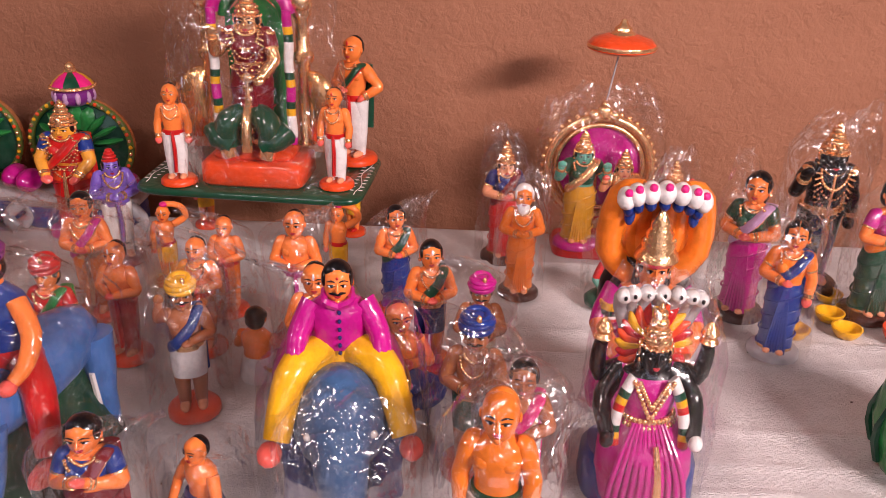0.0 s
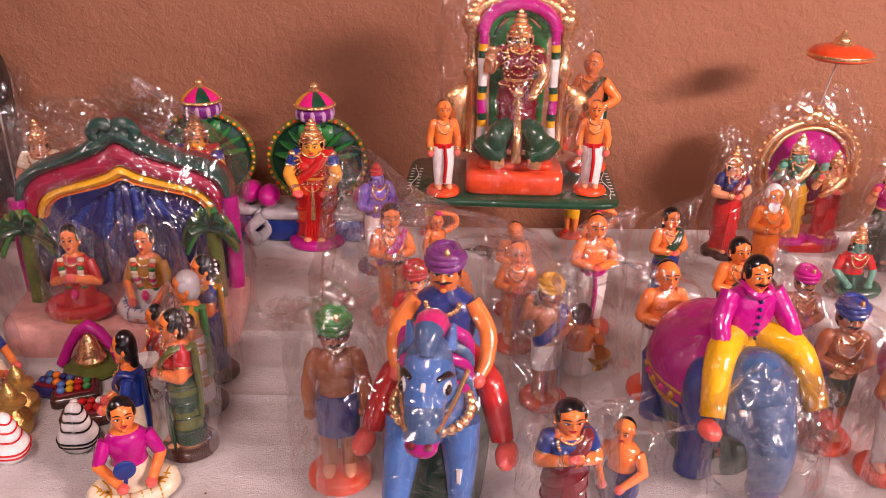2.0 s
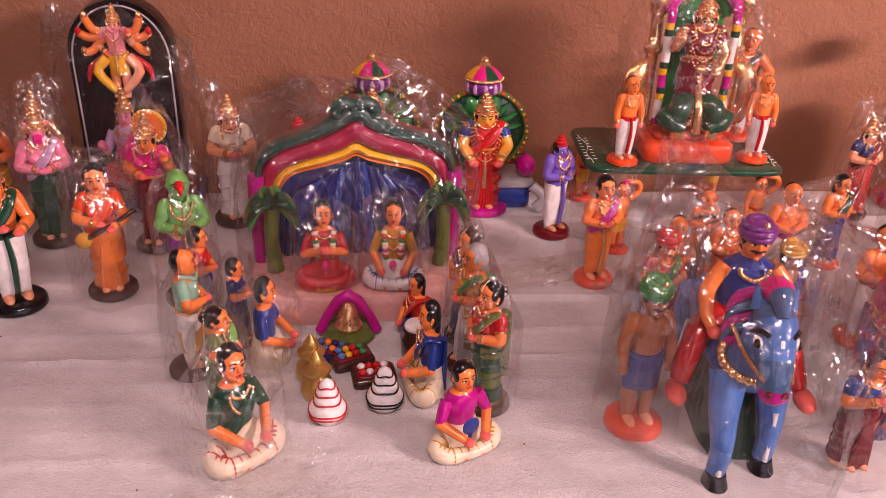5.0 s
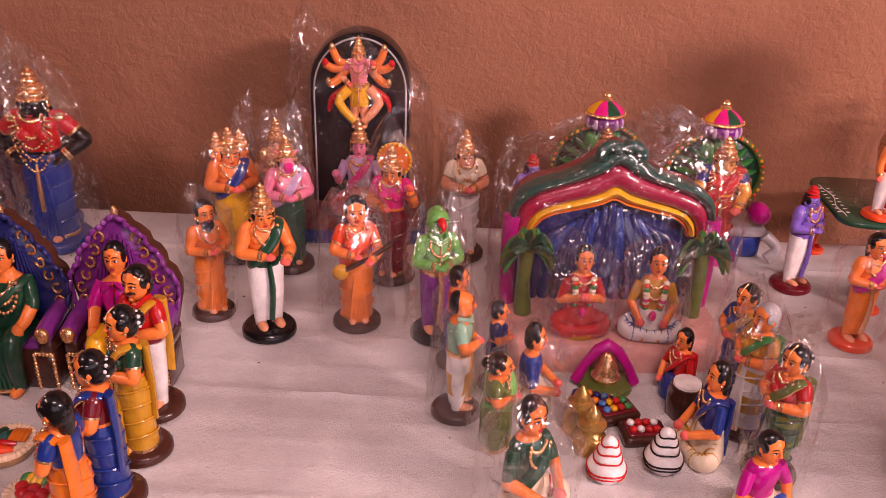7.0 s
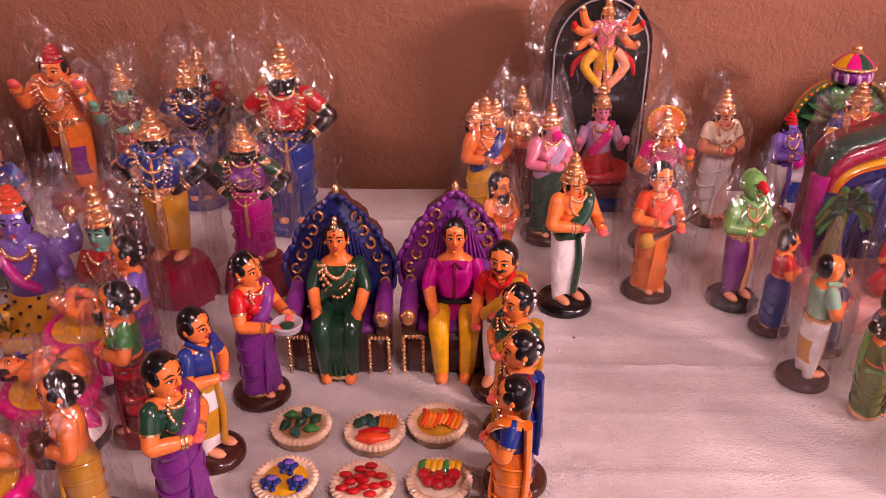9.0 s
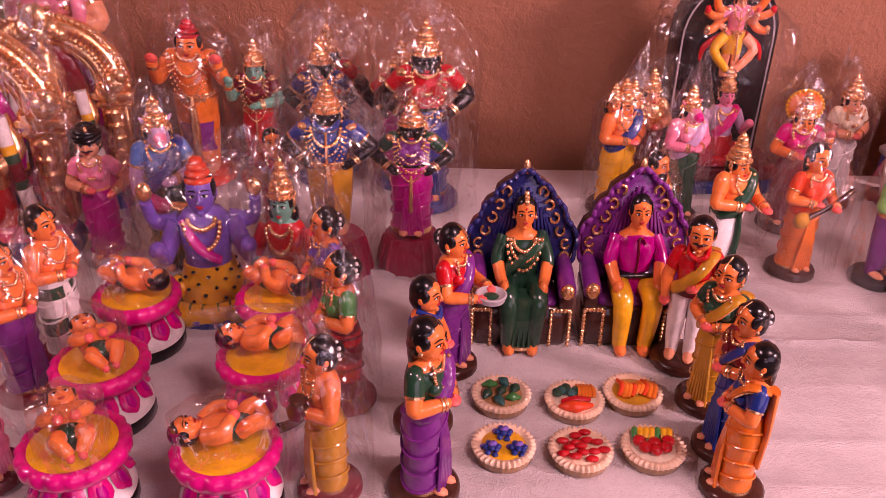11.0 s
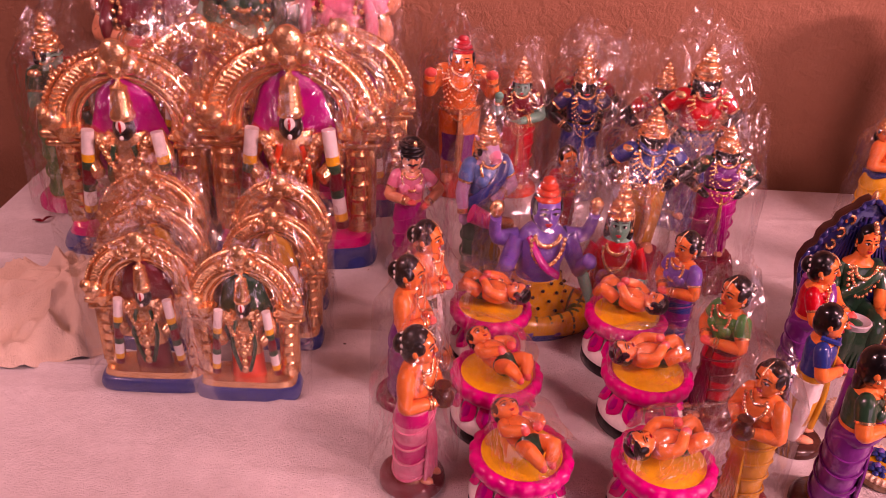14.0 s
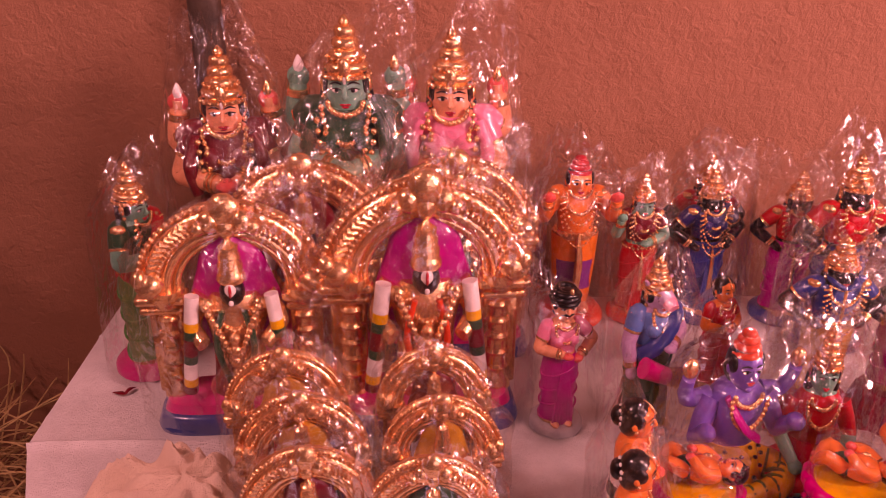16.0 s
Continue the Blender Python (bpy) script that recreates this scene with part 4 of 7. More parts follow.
doll(-1.656, 0.880, 0.230, on_plinth(standing(extra=chains, skin="black", top="purple", low="magenta", hat="crown", hair="long", base="", right="hip", left="hip", sleeve="dark_green"), "red_glitter", 0.2), 0, "black-faced crowned goddess doll in magenta", 0.05, DEITY)
ascetic = sitting(skin="violet", top="violet", low="yellow", bare=True, hat="jata", hat_col="orange_red", stripe="moss", right="bless", left="bless", base="blue")
for i in range(46):
    a, zz = i * 2.4, 0.11 + 0.24 * (i / 46)
    rr = 0.27 if zz < 0.12 else 0.27 - (zz - 0.10) * 0.36
    ascetic.ball(rr * math.cos(a), rr * 0.82 * math.sin(a), zz, 0.016, 0.016, 0.011, "black", 6, 4)
for sx in (-1, 1):
    ascetic.tube([(sx * 0.17, 0.04, 0.60), (sx * 0.33, 0.04, 0.60), (sx * 0.36, -0.02, 0.76)], [0.06, 0.05, 0.04], "violet", 10)
    ascetic.ball(sx * 0.36, -0.03, 0.82, 0.055, 0.04, 0.06, "gold", 10, 7)
ascetic.tube([(-0.13, -0.10, 0.66), (-0.03, -0.17, 0.50), (0.10, -0.15, 0.40)], [0.03, 0.04, 0.03], "magenta", 9, 0.6)
doll(-1.896, 0.763, 0.200, ascetic, 10, "violet-skinned god doll seated on a leopard skin", 0.04, DEITY, w=0.85, bag_w=1.1)
doll(-1.803, 0.770, 0.179, sitting(skin="green_skin", top="red", low="red", hat="crown", right="lap", left="lap", base="blue"), -10, "green-faced crowned goddess doll seated in red", 0.04, DEITY, w=0.75)


def lotus_cradle(x, y, yaw):
    """A pink lotus bowl on a white petalled foot with a black rim; a baby doll lies on its cushion."""
    s = Shape()
    s.lathe(0, 0, [(0, 0.043), (0.003, 0.046), (0.016, 0.046), (0.018, 0.044)], "black", 28)
    s.lathe(0, 0, [(0.016, 0.0455), (0.019, 0.0462), (0.026, 0.043), (0.034, 0.037), (0.042, 0.0325), (0.05, 0.031)], "white", 28)
    rows = []
    for z, r, wave in ((0.046, 0.028, 0.0), (0.050, 0.036, 0.0), (0.055, 0.0435, 0.001), (0.061, 0.0465, 0.0022), (0.068, 0.0465, 0.0022), (0.0725, 0.0435, 0.0014), (0.0735, 0.040, 0.0), (0.070, 0.0365, 0.0)):
        rows.append([((r + wave * abs(math.sin(a * 9))) * math.cos(a), (r + wave * abs(math.sin(a * 9))) * math.sin(a), z + 0.5 * wave * abs(math.sin(a * 9))) for a in [TAU * k / 108 for k in range(108)]])
    s.quad_rings(rows, "hot_pink")
    ob = thing("lotus_cradle", s, x, y, TABLE, yaw, "pink clay lotus seat on a white petalled foot with black rim", "cradle", "lotus cradles")
    s = Shape()
    s.lathe(0, 0, [(0.066, 0.038), (0.071, 0.038), (0.074, 0.02), (0.0745, 0.002)], "yellow", 24)
    part("cushion", s, ob, "yellow painted cushion")
    for i in range(10):
        a = TAU * (i + 0.5) / 10
        s = Shape()
        for mat, size, out in (("hot_pink", 1.0, 0.0), ("magenta", 0.55, 0.0014)):
            rings = []
            for u, half in ((0.0, 0.25), (0.08, 0.62), (0.25, 0.95), (0.5, 1.0), (0.75, 0.92), (1.0, 0.7)):
                uu = 0.55 + (u - 0.55) * size
                zz, rr = 0.0265 + 0.023 * uu, 0.0440 - 0.0115 * uu + out
                rings.append([((rr + d * 0.0018) * math.cos(a + b * half * size * 0.29), (rr + d * 0.0018) * math.sin(a + b * half * size * 0.29), zz) for b, d in ((-1, -0.8), (-0.6, 0.6), (0, 1.2), (0.6, 0.6), (1, -0.8))])
            s.quad_rings(rings, mat, close=False)
        part("petal", s, ob)
    thing("baby_figurine", baby(), x, y, TABLE + 0.006, yaw, "painted baby doll lying on a yellow lotus cushion", "doll", "baby dolls on the lotus cradles")
    bag(x, y, 0.058, 0.045, 0.032, yaw, TABLE + 0.071, 0.8)


def baby():
    s = Shape()
    for x, y, z, a, b, c, m in ((-0.004, 0, 0.084, 0.021, 0.015, 0.0135, "skin"), (0.013, -0.001, 0.083, 0.014, 0.014, 0.012, "dark_green"), (-0.006, -0.012, 0.090, 0.008, 0.004, 0.006, "gold")):
        s.ball(x, y, z, a, b, c, m, 14, 9)
    q = Shape()
    head(q, 0, 0, 0, 0.0135, "skin", "short")
    base = len(s.v)
    s.v += [(-0.031 - pz * 0.8 - py * 0.3, -px, 0.090 - py * 0.9 + pz * 0.25) for px, py, pz in q.v]
    for f, mi in zip(q.f, q.m):
        s.f.append(tuple(base + i for i in f))
        s.m.append(s.slot(q.names[mi]))
    for sy in (-1, 1):
        s.tube([(0.014, sy * 0.008, 0.084), (0.029, sy * 0.012, 0.093), (0.036, sy * 0.005, 0.082)], [0.0085, 0.0075, 0.0055], "skin", 10)
        s.ball(0.038, sy * 0.005, 0.081, 0.006, 0.004, 0.005, "palm", 8, 5)
        s.tube([(-0.016, sy * 0.011, 0.088), (-0.003, sy * 0.018, 0.094), (0.008, sy * 0.008, 0.100)], [0.007, 0.006, 0.005], "skin", 9)
        s.ball(0.010, sy * 0.007, 0.101, 0.0055, 0.005, 0.005, "palm", 8, 5)
    return s


for (x, y), yw in (((-1.933, 0.440), -60), ((-1.801, 0.441), 20), ((-1.953, 0.557), -50), ((-1.793, 0.574), 10), ((-1.957, 0.682), 160), ((-1.798, 0.682), 150)):
    lotus_cradle(x, y, yw)
doll(-2.034, 0.469, 0.185, standing(extra=pot_in_arms, top="orange", low="hot_pink", stripe="pink", hair="bun", base="maroon", turn=0.3, bare=True), 65, "standing lady doll in a pink striped skirt holding a pot", 0.08, LADIES)
doll(-2.050, 0.592, 0.185, standing(top="orange", low="purple", hair="bun", base="maroon", bare=True), 75, "standing lady doll with an orange pot", 0.08, LADIES)
doll(-2.035, 0.659, 0.191, standing(top="moss", low="dark_green", stripe="white", hair="bun", base="maroon", bare=True), 70, "standing lady doll in a green striped skirt", 0.08, LADIES)
doll(-1.716, 0.461, 0.175, standing(extra=pot_in_arms, top="orange", low="mustard", hair="bun", base="maroon", bare=True), -60, "standing lady doll in a mustard skirt holding a pot", 0.08, LADIES)
doll(-1.714, 0.590, 0.183, standing(top="green", low="red", stripe="maroon", hair="bun", base="maroon"), -65, "standing lady doll in a red ribbed skirt", 0.08, LADIES)
doll(-1.741, 0.689, 0.180, standing(top="violet", low="blue", stripe="purple", hair="bun", base="maroon"), -60, "standing lady doll in a blue striped skirt", 0.08, LADIES)

# the seated couple and their party
doll(-1.629, 0.462, 0.195, standing(top="dark_green", low="purple", hair="long", right="fold", left="fold", sash="purple", sleeve="dark_green"), 65, "lady doll in a purple saree and green blouse", 0, PARTY)
doll(-1.632, 0.555, 0.178, standing(top="blue", low="white", stripe="mustard", lower="dhoti", trim="mustard", jewels=False), 70, "man doll in a blue shirt and striped cloth", 0, PARTY)
doll(-1.605, 0.652, 0.183, standing(extra=silver_plate, top="red", low="purple", hair="bun", right="carry", left="carry", sash="purple", sleeve="red"), 60, "lady doll in a purple saree holding out a silver plate", 0, PARTY)
doll(-1.342, 0.668, 0.189, standing(top="red", low="white", lower="pants", trim="maroon", beard="moustache", sash="mustard", right="down", left="fold", jewels=False), -20, "moustached man doll in a red shirt with a yellow shawl", 0, PARTY)
doll(-1.331, 0.596, 0.182, standing(top="dark_green", low="mustard", hair="bun", sash="mustard", sleeve="dark_green"), -50, "lady doll in a mustard saree and green blouse", 0, PARTY)
doll(-1.332, 0.525, 0.176, standing(top="maroon", low="blue", hair="bun", sash="blue", sleeve="maroon"), -75, "lady doll in a blue saree", 0, PARTY)
doll(-1.340, 0.469, 0.170, standing(top="blue", low="orange", hair="plait", sash="orange", sleeve="blue"), -100, "lady doll in an orange saree with her back turned", 0, PARTY)


def throne(seat, back, top, low, skin, hair, man):
    """A figure sitting on a carved high-backed throne, one unit high."""
    s = Shape()
    half = [(-0.31, 0.28), (-0.34, 0.40), (-0.37, 0.50), (-0.375, 0.58), (-0.34, 0.655), (-0.29, 0.69), (-0.285, 0.74), (-0.25, 0.79), (-0.20, 0.815), (-0.185, 0.865), (-0.13, 0.905), (-0.085, 0.925), (-0.06, 0.96), (0, 0.99)]
    outline = half + [(-px, pz) for px, pz in half[-2::-1]]
    s.slab([(x, z) for x, z in reversed(outline)], 0.06, 0.16, back, "dark_brown", 0.06)
    for i in range(len(outline) - 1):
        (x0, z0), (x1, z1) = outline[i], outline[i + 1]
        s.tube([(x0, 0.055, z0), ((x0 + x1) / 2 * 1.02, 0.03, (z0 + z1) / 2 * 1.005), (x1, 0.055, z1)], [0.012, 0.018, 0.012], back, 7)
    for sx in (-1, 1):
        for i in range(6):
            z0, x0 = 0.46 + 0.08 * i, sx * (0.30 - 0.044 * max(0, i - 1))
            s.tube([(x0 + 0.03 * math.cos(a), 0.045, z0 + 0.028 * math.sin(a)) for a in [TAU * k / 9 * 0.8 + i for k in range(10)]], 0.0095, "old_gold", 6)
        for i in range(7):
            s.tube([(sx * (0.02 + 0.03 * i), 0.052, 0.60), (sx * (0.02 + 0.022 * i), 0.05, 0.88 - 0.03 * i)], 0.012, back, 5)
    s.ball(0, 0.06, 1.0, 0.025, 0.025, 0.045, "gold", 9, 6)
    s.box(-0.34, -0.24, 0.0, 0.34, 0.12, 0.26, "dark_brown", 0.02)
    s.box(-0.25, -0.22, 0.24, 0.25, 0.10, 0.30, seat, 0.02)
    for sx in (-1, 1):
        s.box(sx * 0.30 - 0.05, -0.25, 0.24, sx * 0.30 + 0.05, 0.1, 0.34, "dark_brown", 0.02)
        s.tube([(sx * 0.30, 0.08, 0.42), (sx * 0.30, -0.10, 0.395), (sx * 0.30, -0.25, 0.37)], [0.055, 0.062, 0.06], seat, 14)
        s.ball(sx * 0.30, -0.26, 0.375, 0.05, 0.04, 0.05, "old_gold", 12, 8)
        for i in range(9):
            s.dot(sx * 0.335, -0.245, 0.02 + i * 0.027, 0.016, "gold")
            s.dot(sx * 0.205, -0.245, 0.02 + i * 0.027, 0.016, "gold")
        for i in range(5):
            s.dot(sx * (0.22 + i * 0.026), -0.245, 0.245, 0.016, "gold")
        s.tube([(sx * 0.09, -0.02, 0.33), (sx * 0.10, -0.27, 0.34), (sx * 0.095, -0.31, 0.26), (sx * 0.085, -0.29, 0.05)], [0.07, 0.072, 0.064, 0.05], low, 11)
        s.ball(sx * 0.08, -0.32, 0.03, 0.045, 0.075, 0.035, skin, 9, 6)
        s.tube([(sx * 0.125, 0, 0.60), (sx * 0.165, -0.06, 0.51), (sx * 0.172, -0.1, 0.46)], [0.05, 0.05, 0.045], top, 9)
        s.tube([(sx * 0.17, -0.08, 0.48), (sx * 0.15, -0.17, 0.42), (sx * 0.13, -0.23, 0.40)], [0.045, 0.04, 0.035], skin, 9)
        s.ball(sx * 0.13, -0.25, 0.385, 0.04, 0.05, 0.05, skin, 9, 6)
    s.loft([(0, -0.02, 0.3, 0.13, 0.12), (0, -0.02, 0.42, 0.115, 0.10), (0, -0.02, 0.55, 0.14, 0.11), (0, -0.01, 0.62, 0.12, 0.085), (0, -0.01, 0.655, 0.06, 0.055), (0, -0.02, 0.69, 0.05, 0.05)], [top, top, top, skin, skin], 18)
    if man:
        s.box(-0.14, -0.15, 0.40, 0.14, 0.05, 0.425, "black", 0.008)
        s.tube([(0, -0.135, 0.42), (0, -0.14, 0.54), (0, -0.1, 0.64)], 0.008, "maroon", 6)
        for sx in (-1, 1):
            s.slab([(0, 0.655), (sx * 0.07, 0.60), (sx * 0.09, 0.65)][::sx], -0.13, -0.11, top)
    else:
        s.loft([(0, -0.27, 0.03, 0.13, 0.06), (0, -0.29, 0.2, 0.14, 0.06), (0, -0.27, 0.36, 0.15, 0.08)], [low, low], 18)
        for i in range(6):
            s.tube([(-0.08 + i * 0.032, -0.33, 0.3), (-0.09 + i * 0.036, -0.345, 0.04)], 0.012, low, 6)
        s.tube([(-0.12, -0.325, 0.05), (0, -0.36, 0.045), (0.12, -0.325, 0.05)], 0.012, "gold", 6)
        s.tube([(0.13, 0.02, 0.62), (0.08, -0.12, 0.6), (-0.12, -0.11, 0.44)], [0.04, 0.05, 0.05], low, 9, 0.5)
        for d in (0.07, 0.13, 0.19):
            necklace(s, 0.64, 0.05 + d * 0.35, 0.12, d, r=0.014, dy=-0.015, n=15)
    head(s, 0, -0.03, 0.765, 0.08, skin, hair, "", tilak="dot")
    if not man:
        s.beads([(0, -0.1, 0.85), (0, -0.085, 0.87), (0, -0.06, 0.885)], 0.02, "gold")
    return s


doll(-1.523, 0.733, 0.207, throne("purple", "navy", "dark_green", "dark_green", "skin", "long", False), 0, "bride doll in a green saree on a blue carved throne", 0, PARTY, "throne_figurine", w=0.81)
doll(-1.393, 0.736, 0.210, throne("purple", "purple", "magenta", "yellow", "skin", "short", True), 0, "groom doll in a magenta shirt on a purple carved throne", 0, PARTY, "throne_figurine", w=0.81)


def plate_of(kind):
    s = Shape()
    rows = []
    for z, r, wave in ((0, 0.0255, 0), (0.002, 0.0285, 0), (0.009, 0.0300, 0)):
        rows.append([(r * math.cos(a), r * math.sin(a), z) for a in [TAU * k / 144 for k in range(144)]])
    for z, r, wave in ((0.0105, 0.0305, 0.0010), (0.0135, 0.0305, 0.0018), (0.0155, 0.0280, 0.0012), (0.0150, 0.0250, 0.0010), (0.0128, 0.0222, 0.0)):
        rows.append([((r + wave * math.cos(a * 34)) * math.cos(a), (r + wave * math.cos(a * 34)) * math.sin(a), z + 0.6 * wave * math.cos(a * 34)) for a in [TAU * k / 144 for k in range(144)]])
    s.quad_rings(rows, ["clay_tan", "clay_tan", "clay_tan", "pale_rim", "pale_rim", "pale_rim", "pale_rim"])
    s.lathe(0, 0, [(0.0122, 0.0225), (0.0132, 0.0215), (0.0134, 0.002)], {"green": "clay_tan", "mixed": "cream", "orange": "mustard", "grapes": "yellow", "red": "pale_rim", "fruit": "cream"}[kind], 26)
    plate, s = s, Shape()
    if kind == "green":
        for i in range(7):
            a = TAU * i / 6 + 0.3
            r = 0.012 if i < 6 else 0.0
            s.tube([(r * math.cos(a) - 0.006 * math.cos(a + 0.8), r * math.sin(a) - 0.006 * math.sin(a + 0.8), 0.0150), (r * math.cos(a), r * math.sin(a), 0.0168), (r * math.cos(a) + 0.007 * math.cos(a + 0.8), r * math.sin(a) + 0.007 * math.sin(a + 0.8), 0.0150)], [0.001, 0.0046, 0.001], ("dark_green", "teal", "green")[i % 3], 9)
    elif kind == "mixed":
        s.tube([(-0.014, -0.012, 0.0150), (-0.002, -0.014, 0.0175), (0.013, -0.010, 0.0150)], [0.002, 0.0062, 0.002], "orange_red", 10)
        s.tube([(-0.012, -0.006, 0.0150), (0.0, -0.005, 0.0170), (0.012, -0.003, 0.0150)], [0.002, 0.0040, 0.002], "red", 9)
        for k in range(5):
            s.tube([(0.004 + 0.003 * k, 0.000, 0.0150), (0.004 + 0.003 * k, 0.008, 0.0172), (0.003 + 0.003 * k, 0.016, 0.0150)], [0.0014, 0.0020, 0.0012], "orange", 7)
        for k in range(5):
            s.ball(-0.014 + 0.004 * k, 0.005 + 0.003 * (k % 3), 0.0155, 0.0044, 0.0055, 0.0036, "teal" if k % 2 else "dark_green", 9, 6)
    elif kind == "orange":
        for k in range(9):
            u = -0.013 + 0.0034 * k
            s.tube([(u, -0.008 - 0.003 * math.sin(k), 0.0150), (u + 0.004, 0.001, 0.0182), (u + 0.002, 0.010 + 0.003 * math.cos(k), 0.0150)], [0.0018, 0.0027, 0.0016], "orange" if k % 3 else "orange_red", 7)
    elif kind == "grapes":
        for cx, cy in ((-0.010, -0.006), (0.010, -0.006), (0.0, 0.011)):
            for k in range(11):
                a = k * 2.4
                r = 0.0021 * math.sqrt(k)
                s.ball(cx + r * math.cos(a), cy + r * math.sin(a), 0.0190 - 0.0006 * k, 0.0027, 0.0027, 0.0027, "blue" if k % 3 else "violet", 8, 5)
    elif kind == "red":
        for k in range(14):
            a = k * 2.4
            r = 0.0048 * math.sqrt(k)
            s.ball(r * math.cos(a), r * math.sin(a), 0.0160, 0.0052, 0.0030, 0.0032, "red", 9, 6)
    else:
        for k in range(5):
            a = math.pi + math.pi * k / 4
            s.ball(0.011 * math.cos(a), 0.002 + 0.010 * math.sin(a), 0.0175, 0.0052, 0.0052, 0.0050, "red", 11, 7)
        s.ball(0, -0.001, 0.0185, 0.0052, 0.0052, 0.0050, "red", 11, 7)
        for k in range(7):
            s.tube([(-0.014 + 0.0045 * k, 0.006, 0.0155), (-0.013 + 0.0045 * k, 0.012, 0.0190), (-0.011 + 0.0042 * k, 0.017, 0.0165)], [0.0018, 0.0029, 0.0015], "yellow" if k % 4 else "green", 7)
    return plate, s


for (x, y, h), kind in (((-1.550, 0.589, 0.012), "green"), ((-1.473, 0.582, 0.018), "mixed"), ((-1.409, 0.596, 0.015), "orange"), ((-1.552, 0.511, 0.014), "grapes"), ((-1.477, 0.507, 0.018), "red"), ((-1.405, 0.512, 0.012), "fruit")):
    plate, food = plate_of(kind)
    ob = thing("food_plate", plate, x, y, TABLE, 0, "miniature gilt plate with a beaded rim heaped with %s clay food" % kind, "plate", "miniature plates of food")
    food.v = [(fx * 1.28, fy * 1.28, fz + 0.0006) for fx, fy, fz in food.v]
    part("food", food, ob, "heap of painted clay food")

# the group of deities in front of the black arch
doll(-1.353, 1.060, 0.205, standing(extra=side_heads, top="mustard", low="yellow", sash="blue", hat="crown", skin="skin", base="dark_brown", bare=True, hair="long"), 30, "many-crowned gilt god doll in yellow", 0.08, DEITY, w=1.1)
doll(-1.339, 0.885, 0.172, standing(top="orange", low="orange", skin="skin", beard="black", hair="long", base="dark_brown", bare=True), 40, "bearded sage doll in orange", 0.05, DEITY)
doll(-1.252, 0.845, 0.208, standing(top="dark_green", low="white", lower="dhoti", skin="skin", hat="crown", hat_col="gold", base="black", bare=True, sash="dark_green", trim="dark_green", left="carry"), 30, "crowned doll in white cloth with a green shawl", 0, DEITY)
doll(-1.262, 1.035, 0.205, standing(extra=snout("pink", "hot_pink"), top="pink", low="dark_green", skin="pink", hat="crown", base="dark_brown", sash="lilac"), 20, "pink-faced crowned god doll", 0.06, DEITY)
doll(-1.297, 1.128, 0.200, standing(top="gold", low="maroon", skin="fair", hat="crown", base="dark_brown"), 10, "gilt crowned god doll", 0.06, DEITY)
doll(-1.139, 0.878, 0.190, standing(extra=lute, top="orange_red", low="orange", skin="skin", hair="long", base="dark_brown", right="fold", left="carry", sash="orange_red"), 15, "lady doll in orange playing a stringed lute", 0.07, DEITY)
doll(-1.105, 1.015, 0.205, standing(extra=sun_disc, top="hot_pink", low="maroon", skin="skin", hat="crown", base="dark_brown", left="bless"), -10, "crowned goddess doll before an orange disc", 0.06, DEITY)
doll(-1.032, 0.858, 0.190, standing(extra=beak, top="lime", low="purple", lower="dhoti", skin="lime", hair="bald", hair_col="lime", base="black", right="fold", left="fold"), 20, "parrot-faced green doll in a purple cloth", 0.07, DEITY)
doll(-1.002, 1.100, 0.205, standing(top="cream", low="white", skin="fair", hat="crown", base="dark_brown"), 15, "pale crowned god doll", 0.08, DEITY)


